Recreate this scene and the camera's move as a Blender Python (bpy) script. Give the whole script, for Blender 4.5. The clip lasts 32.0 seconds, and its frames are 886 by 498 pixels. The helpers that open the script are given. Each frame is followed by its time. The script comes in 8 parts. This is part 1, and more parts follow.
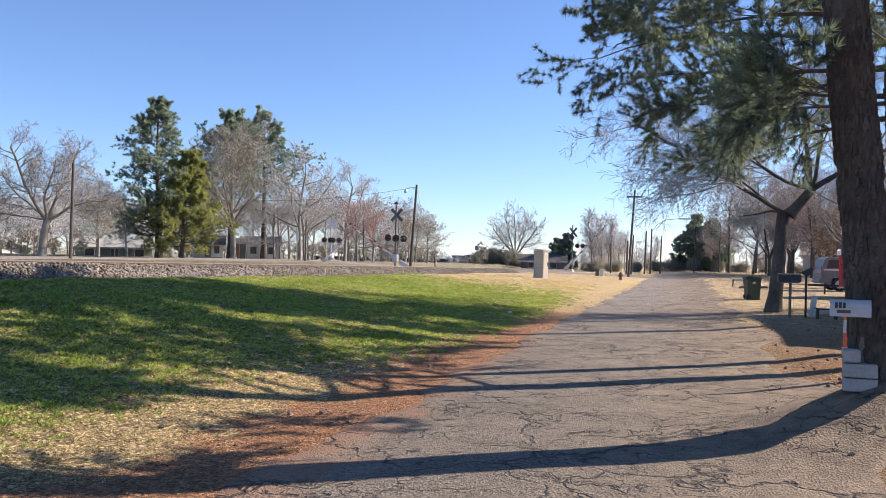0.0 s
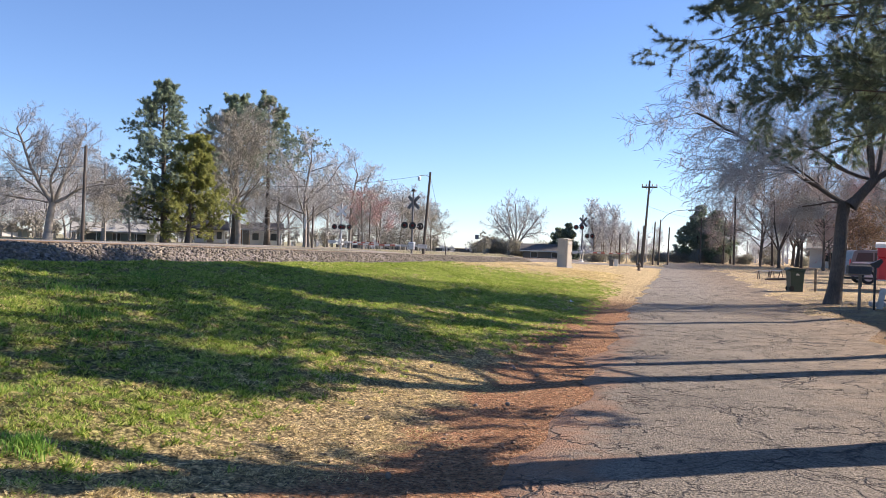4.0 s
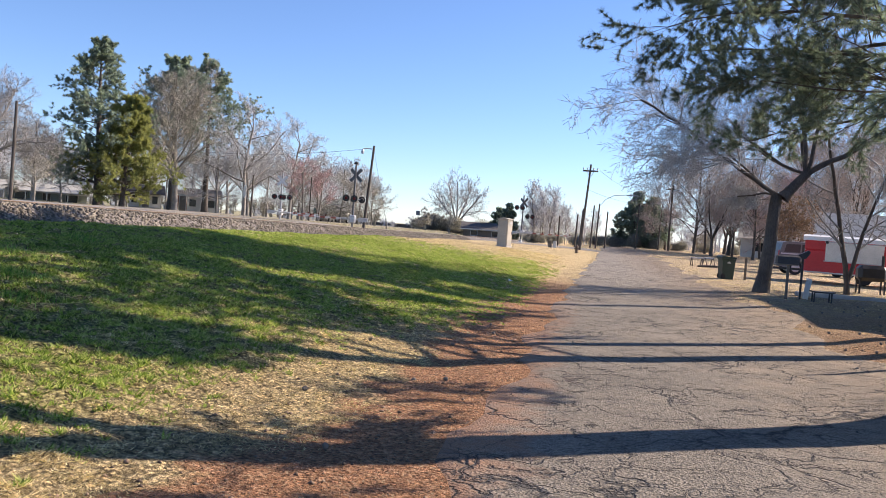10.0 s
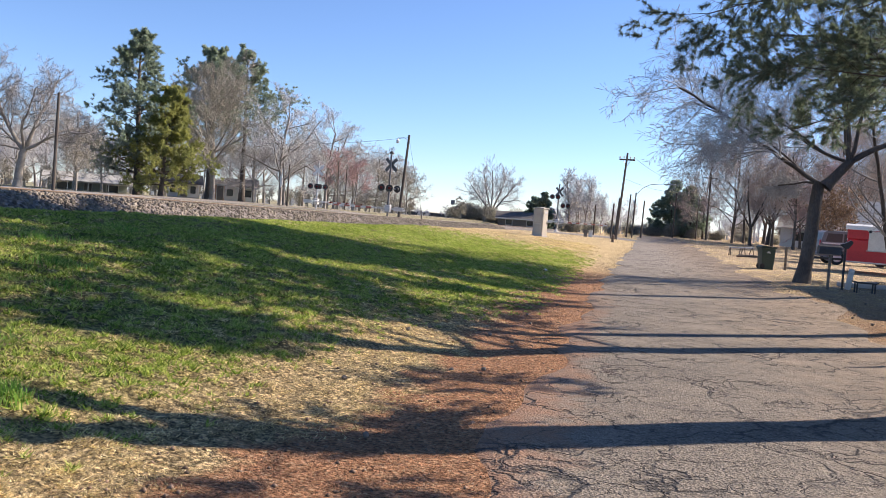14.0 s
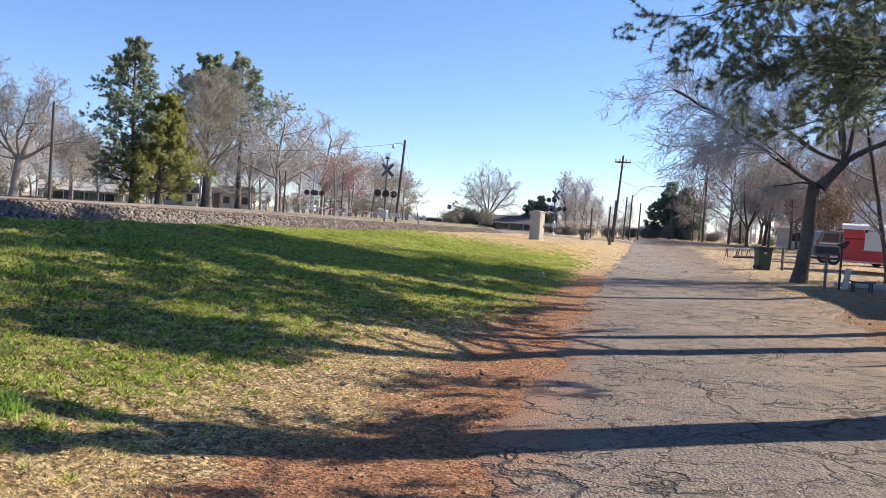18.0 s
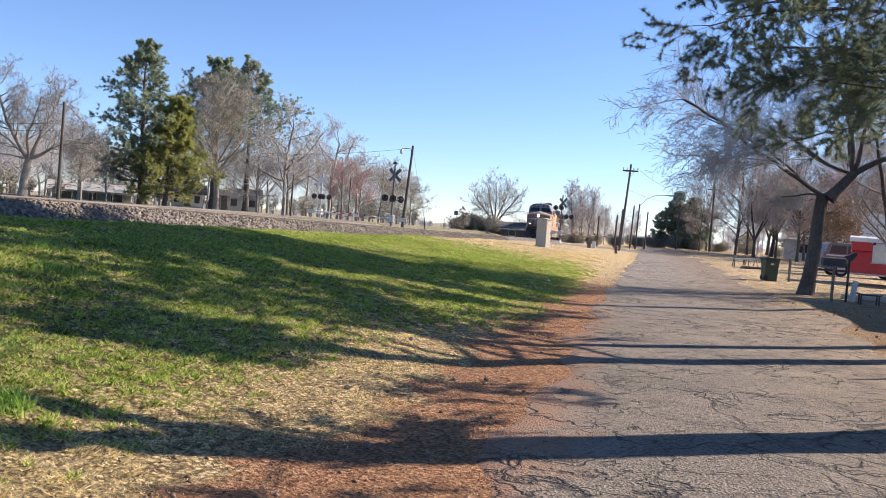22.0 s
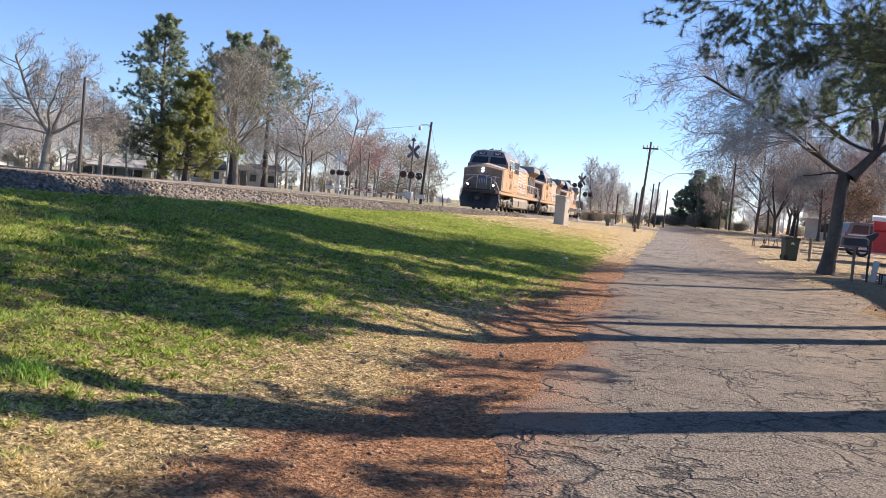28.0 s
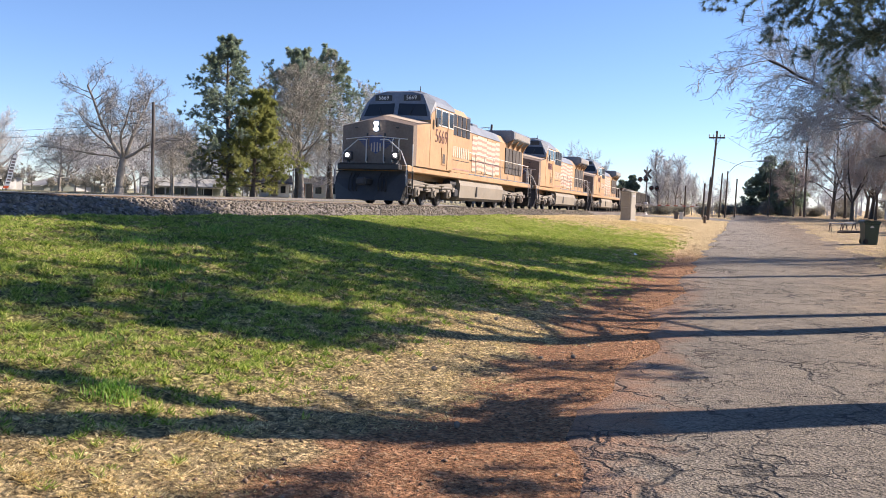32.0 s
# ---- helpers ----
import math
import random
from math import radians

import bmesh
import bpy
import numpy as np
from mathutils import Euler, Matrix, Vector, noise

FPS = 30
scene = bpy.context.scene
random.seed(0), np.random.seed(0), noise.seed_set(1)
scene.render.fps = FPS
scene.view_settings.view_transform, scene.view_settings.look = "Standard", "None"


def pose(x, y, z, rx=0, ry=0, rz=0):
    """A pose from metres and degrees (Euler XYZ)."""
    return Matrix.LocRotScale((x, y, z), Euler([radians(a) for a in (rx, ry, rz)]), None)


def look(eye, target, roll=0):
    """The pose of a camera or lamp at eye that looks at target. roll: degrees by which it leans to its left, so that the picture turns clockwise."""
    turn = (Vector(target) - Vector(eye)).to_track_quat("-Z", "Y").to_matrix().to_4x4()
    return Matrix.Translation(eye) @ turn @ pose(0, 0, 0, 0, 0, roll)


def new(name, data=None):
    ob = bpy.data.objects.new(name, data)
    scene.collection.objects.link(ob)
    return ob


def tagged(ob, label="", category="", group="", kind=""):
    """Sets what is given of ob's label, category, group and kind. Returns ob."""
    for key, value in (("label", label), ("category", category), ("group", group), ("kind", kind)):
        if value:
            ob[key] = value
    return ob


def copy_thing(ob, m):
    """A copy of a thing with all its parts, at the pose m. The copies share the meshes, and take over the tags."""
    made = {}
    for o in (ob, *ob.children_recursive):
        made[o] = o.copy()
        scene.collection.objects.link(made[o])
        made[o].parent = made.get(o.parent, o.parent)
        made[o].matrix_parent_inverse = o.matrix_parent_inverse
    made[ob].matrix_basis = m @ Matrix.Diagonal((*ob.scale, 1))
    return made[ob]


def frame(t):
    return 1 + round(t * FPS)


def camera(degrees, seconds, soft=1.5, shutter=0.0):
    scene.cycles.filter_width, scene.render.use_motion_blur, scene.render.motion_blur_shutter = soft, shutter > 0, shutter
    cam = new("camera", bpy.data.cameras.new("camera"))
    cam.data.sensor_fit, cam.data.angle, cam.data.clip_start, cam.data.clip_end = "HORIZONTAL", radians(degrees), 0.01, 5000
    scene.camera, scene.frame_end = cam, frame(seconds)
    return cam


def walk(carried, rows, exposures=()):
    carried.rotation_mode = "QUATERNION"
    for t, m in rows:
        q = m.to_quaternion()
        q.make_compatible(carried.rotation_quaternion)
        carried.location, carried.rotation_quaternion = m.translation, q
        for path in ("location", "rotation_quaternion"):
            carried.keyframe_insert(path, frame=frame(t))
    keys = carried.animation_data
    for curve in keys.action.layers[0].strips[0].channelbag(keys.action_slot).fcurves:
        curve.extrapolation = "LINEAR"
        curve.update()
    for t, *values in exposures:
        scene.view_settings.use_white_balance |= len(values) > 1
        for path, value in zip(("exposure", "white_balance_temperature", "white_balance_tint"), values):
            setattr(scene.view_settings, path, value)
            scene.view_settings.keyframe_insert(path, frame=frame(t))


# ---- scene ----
cam = camera(55.2, 32.0, soft=0.65)
METRES, EYE, TILT, LEAN, TURN = 2.43, 1.65, 0.0, 0.9, 15.2
ROWS = [
    (0.0, 0.0, 0.0, 0.0, -0.02, 0.57, -2.15),
    (0.5, -0.1421, 0.0542, -0.0166, -0.78, 0.25, -2.09),
    (1.0, -0.2898, 0.1113, -0.0334, -0.76, 0.1, -2.43),
    (1.5, -0.4198, 0.1549, -0.0345, -0.82, -0.28, -2.69),
    (2.0, -0.5178, 0.1938, -0.0351, -0.83, -0.2, -2.74),
    (2.5, -0.6265, 0.1874, -0.0445, -0.87, -0.33, -2.67),
    (4.5, -0.8205, 0.2108, -0.0596, -0.67, -0.09, -2.87),
    (5.0, -0.8154, 0.2147, -0.0608, -1.73, 0.06, -1.79),
    (5.5, -0.8158, 0.2135, -0.0613, -3.09, 0.25, -1.9),
    (6.0, -0.8166, 0.2129, -0.0616, -3.77, 0.37, -2.4),
    (6.5, -0.816, 0.2119, -0.0624, -3.8, 0.48, -2.67),
    (7.0, -0.8168, 0.2109, -0.0634, -3.83, 0.61, -2.67),
    (7.5, -0.8097, 0.2127, -0.0631, -4.52, 0.31, -2.76),
    (8.0, -0.8185, 0.2122, -0.0654, -4.67, -0.4, -3.65),
    (8.5, -0.8219, 0.2133, -0.0651, -4.7, -0.55, -4.53),
    (9.0, -0.8232, 0.2127, -0.0674, -4.74, -1.05, -4.93),
    (9.5, -0.8243, 0.2115, -0.0654, -4.76, -1.35, -5.14),
    (10.0, -0.8245, 0.213, -0.0662, -4.74, -1.49, -5.23),
    (10.5, -0.8257, 0.2149, -0.0661, -4.63, -1.71, -5.45),
    (11.0, -0.8247, 0.2154, -0.0661, -4.62, -1.67, -5.48),
    (11.5, -0.828, 0.2139, -0.0663, -4.35, -1.87, -5.54),
    (12.0, -0.8302, 0.2123, -0.0663, -3.97, -1.91, -5.58),
    (12.5, -0.8302, 0.211, -0.0654, -3.71, -1.98, -5.61),
    (13.0, -0.8329, 0.2096, -0.0654, -3.47, -1.93, -5.64),
    (13.5, -0.8386, 0.2087, -0.0641, -2.58, -2.2, -5.48),
    (15.5, -0.8376, 0.215, -0.0616, -2.47, -2.66, -4.78),
    (16.0, -0.8389, 0.2128, -0.0622, -2.5, -2.54, -4.79),
    (16.5, -0.837, 0.2122, -0.0624, -2.52, -2.43, -4.61),
    (17.0, -0.8375, 0.2105, -0.0623, -2.56, -2.32, -4.51),
    (17.5, -0.8356, 0.2113, -0.0622, -2.58, -2.21, -4.48),
    (18.0, -0.837, 0.2097, -0.0626, -2.61, -2.1, -4.5),
    (18.5, -0.8364, 0.21, -0.0629, -2.63, -2.0, -4.53),
    (19.0, -0.8372, 0.209, -0.0632, -2.65, -1.89, -4.61),
    (19.5, -0.8376, 0.2073, -0.0634, -2.66, -1.77, -4.9),
    (20.0, -0.8368, 0.206, -0.0631, -2.62, -1.67, -4.93),
    (20.5, -0.838, 0.2041, -0.0635, -2.59, -1.57, -5.08),
    (21.0, -0.8372, 0.2042, -0.064, -2.5, -1.48, -5.16),
    (21.5, -0.8401, 0.202, -0.0644, -2.21, -1.52, -5.28),
    (22.0, -0.8379, 0.2067, -0.0648, -2.16, -1.74, -5.4),
    (22.5, -0.837, 0.2095, -0.0656, -2.19, -2.27, -5.46),
    (23.0, -0.8385, 0.2099, -0.0659, -2.09, -2.65, -5.66),
    (23.5, -0.8349, 0.1965, -0.0659, -1.88, -2.87, -5.68),
    (24.0, -0.8358, 0.1962, -0.0661, -1.75, -3.04, -5.8),
    (24.5, -0.8343, 0.1959, -0.0658, -1.75, -3.11, -5.97),
    (25.0, -0.8321, 0.1959, -0.0661, -1.7, -3.01, -5.95),
    (25.5, -0.8325, 0.1947, -0.0659, -1.7, -2.92, -5.95),
    (27.5, -0.8332, 0.1964, -0.0659, -1.1, -3.48, -5.92),
    (28.0, -0.8324, 0.1947, -0.0655, -0.92, -3.42, -5.77),
    (28.5, -0.8323, 0.1937, -0.0656, -0.69, -3.37, -5.72),
    (29.0, -0.8316, 0.1941, -0.066, -0.61, -3.62, -5.71),
    (29.5, -0.8308, 0.1949, -0.0662, -0.53, -3.83, -5.63),
    (30.0, -0.8314, 0.1942, -0.0661, -0.23, -3.9, -5.64),
    (30.5, -0.8298, 0.1949, -0.0646, 0.06, -3.89, -5.14),
    (31.0, -0.8301, 0.1939, -0.0618, 1.45, -3.89, -3.86),
    (31.5, -0.8288, 0.1985, -0.0612, 2.53, -3.84, -3.3),
    (32.0, -0.8272, 0.1957, -0.0592, 3.41, -3.51, -2.61),
]
walk(cam, [(t, pose(0, 0, EYE, TILT, LEAN, TURN) @ pose(METRES * x, METRES * y, METRES * z, 90 + pitch, roll, yaw)) for t, x, y, z, yaw, pitch, roll in ROWS], [(0.0, 0.98, 6600, 20), (32.0, 0.98, 6600, 20)])

# ---- light ----
SUN_AZ, SUN_EL = 57.5, 31.5          # degrees clockwise from +y, degrees above the horizon
world = bpy.data.worlds.new("sky")
scene.world = world
world.use_nodes = True
wt = world.node_tree
sky = wt.nodes.new("ShaderNodeTexSky")
sky.sky_type = "NISHITA"
sky.sun_disc = False
sky.sun_elevation, sky.sun_rotation = radians(SUN_EL), radians(SUN_AZ)
sky.altitude, sky.air_density, sky.dust_density, sky.ozone_density = 500, 0.9, 0.02, 6.5
wt.links.new(sky.outputs[0], wt.nodes["Background"].inputs[0])
wt.nodes["Background"].inputs[1].default_value = 0.097
sun_data = bpy.data.lights.new("sun", "SUN")
sun_data.energy, sun_data.angle, sun_data.color = 5.0, radians(0.55), (1.0, 0.9, 0.74)
sun = new("sun", sun_data)
sun_dir = Vector((math.sin(radians(SUN_AZ)) * math.cos(radians(SUN_EL)), math.cos(radians(SUN_AZ)) * math.cos(radians(SUN_EL)), math.sin(radians(SUN_EL))))
sun.matrix_basis = look(sun_dir * 60, (0, 0, 0))
scene.view_settings.exposure = 0.8

# ---- building tools ----
def nodes(name):
    m = bpy.data.materials.new(name)
    m.use_nodes = True
    t = m.node_tree
    return m, t, t.nodes["Principled BSDF"]


def link(t, a, b):
    t.links.new(a, b)


def coords(t, scale=1.0, world_space=False):
    if world_space:
        g = t.nodes.new("ShaderNodeNewGeometry")
        return g.outputs["Position"]
    c = t.nodes.new("ShaderNodeTexCoord")
    return c.outputs["Object"]


def noise_tex(t, vec, scale, detail=4.0, rough=0.6, stretch=None):
    n = t.nodes.new("ShaderNodeTexNoise")
    n.inputs["Scale"].default_value, n.inputs["Detail"].default_value, n.inputs["Roughness"].default_value = scale, detail, rough
    if stretch:
        mp = t.nodes.new("ShaderNodeMapping")
        mp.inputs["Scale"].default_value = stretch
        link(t, vec, mp.inputs["Vector"])
        vec = mp.outputs[0]
    link(t, vec, n.inputs["Vector"])
    return n.outputs["Fac"]


def ramp(t, fac, stops):
    r = t.nodes.new("ShaderNodeValToRGB")
    e = r.color_ramp.elements
    while len(e) < len(stops):
        e.new(0.5)
    for el, (p, c) in zip(e, stops):
        el.position, el.color = p, (*c, 1) if len(c) == 3 else c
    link(t, fac, r.inputs[0])
    return r.outputs[0]


def grey(v):
    return (v, v, v)


def mixc(t, fac, a, b, mode="MIX"):
    m = t.nodes.new("ShaderNodeMix")
    m.data_type, m.blend_type = "RGBA", mode
    for sock, v in ((m.inputs[0], fac), (m.inputs[6], a), (m.inputs[7], b)):
        if isinstance(v, (int, float)):
            sock.default_value = v
        elif isinstance(v, tuple):
            sock.default_value = (*v, 1)
        else:
            link(t, v, sock)
    return m.outputs[2]


def math_n(t, op, a, b=0.0, c=None):
    m = t.nodes.new("ShaderNodeMath")
    m.operation = op
    for sock, v in zip(m.inputs, (a, b) if c is None else (a, b, c)):
        if isinstance(v, (int, float)):
            sock.default_value = v
        else:
            link(t, v, sock)
    return m.outputs[0]


def bump(t, p, height, strength=0.3, dist=0.02):
    b = t.nodes.new("ShaderNodeBump")
    b.inputs["Strength"].default_value, b.inputs["Distance"].default_value = strength, dist
    link(t, height, b.inputs["Height"])
    link(t, b.outputs[0], p.inputs["Normal"])


def surf(name, dark, light, scale=6.0, rough=0.7, metal=0.0, bump_by=0.25, stretch=None, per_object=0.0, per_island=0.0, dist=0.01, grime=0.25):
    """A surface in two tones at two scales, with fine relief and some wear."""
    m, t, p = nodes(name)
    v = coords(t)
    big = noise_tex(t, v, scale * 0.25, 3, 0.6)
    fine = noise_tex(t, v, scale * 4, 5, 0.65, stretch)
    mixed = math_n(t, "ADD", math_n(t, "MULTIPLY", big, 0.5), math_n(t, "MULTIPLY", fine, 0.5))
    col = ramp(t, mixed, [(0.34, dark), (0.66, light)])
    spots = ramp(t, noise_tex(t, v, scale * 1.3, 6, 0.7), [(0.55, grey(0.0)), (0.75, grey(1.0))])
    col = mixc(t, math_n(t, "MULTIPLY", spots, grime), col, tuple(c * 0.55 for c in dark))
    if per_object or per_island:
        if per_object:
            src = t.nodes.new("ShaderNodeObjectInfo").outputs["Random"]
        else:
            src = t.nodes.new("ShaderNodeNewGeometry").outputs["Random Per Island"]
        amount = per_object or per_island
        f = math_n(t, "MULTIPLY_ADD", src, amount * 2, 1 - amount)
        g = t.nodes.new("ShaderNodeCombineColor")
        for s in g.inputs:
            link(t, f, s)
        col = mixc(t, 1.0, col, g.outputs[0], "MULTIPLY")
    link(t, col, p.inputs["Base Color"])
    rr = math_n(t, "MULTIPLY_ADD", fine, 0.25, rough - 0.12)
    link(t, rr, p.inputs["Roughness"])
    p.inputs["Metallic"].default_value = metal
    if bump_by:
        bump(t, p, fine, bump_by, dist)
    return m


def thin(m, amount=0.4, gain=1.0):
    """Lets light through a leaf, needle or blade."""
    t = m.node_tree
    p = t.nodes["Principled BSDF"]
    colour = p.inputs["Base Color"].links[0].from_socket
    tr = t.nodes.new("ShaderNodeBsdfTranslucent")
    link(t, mixc(t, 1.0, colour, (gain, gain, gain * 0.8), "MULTIPLY"), tr.inputs["Color"])
    mx = t.nodes.new("ShaderNodeMixShader")
    mx.inputs[0].default_value = amount
    link(t, p.outputs[0], mx.inputs[1])
    link(t, tr.outputs[0], mx.inputs[2])
    link(t, mx.outputs[0], t.nodes["Material Output"].inputs["Surface"])
    return m


def glow(name, colour, strength):
    m, t, p = nodes(name)
    p.inputs["Base Color"].default_value = (*colour, 1)
    p.inputs["Emission Color"].default_value = (*colour, 1)
    p.inputs["Emission Strength"].default_value = strength
    return m


class Geo:
    """Loose vertices and faces that become one mesh."""

    def __init__(self):
        self.v, self.f = [], []

    def add(self, v, f):
        k = len(self.v)
        self.v += [tuple(p) for p in v]
        self.f += [tuple(i + k for i in q) for q in f]
        return self

    def box(self, cx, cy, cz, sx, sy, sz, c=0.0, rz=0.0):
        hx, hy, hz = sx / 2, sy / 2, sz / 2
        c = min(c, hx * 0.9, hy * 0.9, hz * 0.9)
        rot = Matrix.Rotation(radians(rz), 3, "Z")
        o = Vector((cx, cy, cz))
        if c <= 0:
            v = [o + rot @ Vector((x * hx, y * hy, z * hz)) for x in (-1, 1) for y in (-1, 1) for z in (-1, 1)]
            return self.add(v, [(0, 1, 3, 2), (4, 6, 7, 5), (0, 4, 5, 1), (2, 3, 7, 6), (0, 2, 6, 4), (1, 5, 7, 3)])
        v, idx = [], {}
        for x in (-1, 1):
            for y in (-1, 1):
                for z in (-1, 1):
                    for a in range(3):
                        d = [hx - c, hy - c, hz - c]
                        d[a] += c
                        idx[x, y, z, a] = len(v)
                        v.append(o + rot @ Vector((x * d[0], y * d[1], z * d[2])))
        f = []
        for a in range(3):
            b, e = [k for k in range(3) if k != a]
            for s in (-1, 1):
                ring = []
                for sb, se in ((-1, -1), (1, -1), (1, 1), (-1, 1)):
                    key = [0, 0, 0]
                    key[a], key[b], key[e] = s, sb, se
                    ring.append(idx[(*key, a)])
                flip = (s > 0) == (a != 1)
                f.append(tuple(ring) if flip else tuple(reversed(ring)))
            for sb in (-1, 1):
                for se in (-1, 1):
                    k0, k1 = [0, 0, 0], [0, 0, 0]
                    k0[a], k1[a] = -1, 1
                    k0[b] = k1[b] = sb
                    k0[e] = k1[e] = se
                    f.append((idx[(*k0, b)], idx[(*k1, b)], idx[(*k1, e)], idx[(*k0, e)]))
        for x in (-1, 1):
            for y in (-1, 1):
                for z in (-1, 1):
                    f.append(tuple(idx[x, y, z, a] for a in range(3)))
        return self.add(v, f)

    def tube(self, p, q, r0, r1=None, n=8, caps=True):
        p, q = Vector(p), Vector(q)
        r1 = r0 if r1 is None else r1
        d = (q - p).normalized()
        a = d.orthogonal().normalized()
        b = d.cross(a)
        ring = [a * math.cos(2 * math.pi * i / n) + b * math.sin(2 * math.pi * i / n) for i in range(n)]
        v = [p + u * r0 for u in ring] + [q + u * r1 for u in ring]
        f = [(i, (i + 1) % n, n + (i + 1) % n, n + i) for i in range(n)]
        if caps:
            f += [tuple(range(n - 1, -1, -1)), tuple(range(n, 2 * n))]
        return self.add(v, f)

    def path(self, pts, r, n=6):
        for a, b in zip(pts, pts[1:]):
            self.tube(a, b, r, r, n)
        return self

    def prism(self, poly, axis, a, b):
        """A polygon of 2D points drawn out along an axis (0, 1, 2) from a to b."""
        n = len(poly)

        def put(u, w, s):
            return [(s, u, w), (u, s, w), (u, w, s)][axis]

        v = [put(u, w, a) for u, w in poly] + [put(u, w, b) for u, w in poly]
        f = [(i, (i + 1) % n, n + (i + 1) % n, n + i) for i in range(n)] + [tuple(range(n - 1, -1, -1)), tuple(range(n, 2 * n))]
        return self.add(v, f)

    def lathe(self, prof, at=(0, 0, 0), n=14, axis=2):
        """A profile of (radius, height) turned round an axis."""
        v, f = [], []
        for r, h in prof:
            for i in range(n):
                c, s = r * math.cos(2 * math.pi * i / n), r * math.sin(2 * math.pi * i / n)
                q = [(h, c, s), (c, h, s), (c, s, h)][axis]
                v.append((q[0] + at[0], q[1] + at[1], q[2] + at[2]))
        for k in range(len(prof) - 1):
            f += [(k * n + i, k * n + (i + 1) % n, (k + 1) * n + (i + 1) % n, (k + 1) * n + i) for i in range(n)]
        f += [tuple(range(n - 1, -1, -1)), tuple(range((len(prof) - 1) * n, len(prof) * n))]
        return self.add(v, f)

    def mesh(self, name, mat):
        me = bpy.data.meshes.new(name)
        me.from_pydata(self.v, [], self.f)
        bm = bmesh.new()
        bm.from_mesh(me)
        bmesh.ops.recalc_face_normals(bm, faces=bm.faces)
        bm.to_mesh(me)
        bm.free()
        me.materials.append(mat)
        return me


def part(name, geo, mat, parent, label=""):
    ob = new(name, geo.mesh(name, mat) if isinstance(geo, Geo) else geo)
    ob.parent = parent
    return tagged(ob, label) if label else ob


def thing(name, label, category, m=None, group="", kind=""):
    ob = new(name)
    ob.empty_display_size = 0.3
    if m is not None:
        ob.matrix_basis = m
    return tagged(ob, label, category, group, kind)


def single(name, geo, mat, label, category="", m=None, group="", kind=""):
    ob = new(name, geo.mesh(name, mat) if isinstance(geo, Geo) else geo)
    if m is not None:
        ob.matrix_basis = m
    return tagged(ob, label, category, group, kind)


def array_mesh(name, v, f, mat, smooth=False):
    me = bpy.data.meshes.new(name)
    v, f = np.asarray(v, dtype=np.float32), np.asarray(f, dtype=np.int32)
    k = f.shape[1]
    me.vertices.add(len(v))
    me.vertices.foreach_set("co", v.ravel())
    me.loops.add(f.size)
    me.loops.foreach_set("vertex_index", f.ravel())
    me.polygons.add(len(f))
    me.polygons.foreach_set("loop_start", np.arange(len(f), dtype=np.int32) * k)
    me.polygons.foreach_set("loop_total", np.full(len(f), k, dtype=np.int32))
    if smooth:
        me.polygons.foreach_set("use_smooth", np.ones(len(f), dtype=bool))
    me.update(calc_edges=True)
    me.materials.append(mat)
    return me


def text_mesh(words, size, mat, depth=0.004, weight=0.0):
    c = bpy.data.curves.new("writing", "FONT")
    c.offset = weight
    c.body, c.size, c.extrude, c.align_x, c.align_y = words, size, depth, "CENTER", "CENTER"
    ob = new("writing", c)
    bpy.context.view_layer.update()
    me = bpy.data.meshes.new_from_object(ob.evaluated_get(bpy.context.evaluated_depsgraph_get()))
    bpy.data.objects.remove(ob)
    me.materials.clear()
    me.materials.append(mat)
    return me


# ---- trees ----
def tubes(segs, sides):
    """Tapered tubes from rows of (p, q, r0, r1)."""
    p = np.array([s[0] for s in segs], dtype=float)
    q = np.array([s[1] for s in segs], dtype=float)
    r0 = np.array([s[2] for s in segs])[:, None, None]
    r1 = np.array([s[3] for s in segs])[:, None, None]
    d = q - p
    d /= np.linalg.norm(d, axis=1, keepdims=True) + 1e-9
    q = q + d * r1[:, :, 0] * 0.3
    ref = np.where(np.abs(d[:, 2:3]) > 0.9, np.array([[1.0, 0, 0]]), np.array([[0, 0, 1.0]]))
    a = np.cross(d, ref)
    a /= np.linalg.norm(a, axis=1, keepdims=True)
    b = np.cross(d, a)
    ang = np.arange(sides) * 2 * np.pi / sides
    ring = a[:, None, :] * np.cos(ang)[None, :, None] + b[:, None, :] * np.sin(ang)[None, :, None]
    v = np.concatenate([p[:, None, :] + ring * r0, q[:, None, :] + ring * r1], axis=1).reshape(-1, 3)
    i = np.arange(sides)
    quad = np.stack([i, (i + 1) % sides, sides + (i + 1) % sides, sides + i], axis=1)
    f = (quad[None] + (np.arange(len(segs)) * 2 * sides)[:, None, None]).reshape(-1, 4)
    return v, f


def join(*sets):
    vs, fs, k = [], [], 0
    for v, f in sets:
        vs.append(v)
        fs.append(f + k)
        k += len(v)
    return np.concatenate(vs), np.concatenate(fs)


def rnd_unit(rng):
    return Vector((rng.gauss(0, 1), rng.gauss(0, 1), rng.gauss(0, 1))).normalized()


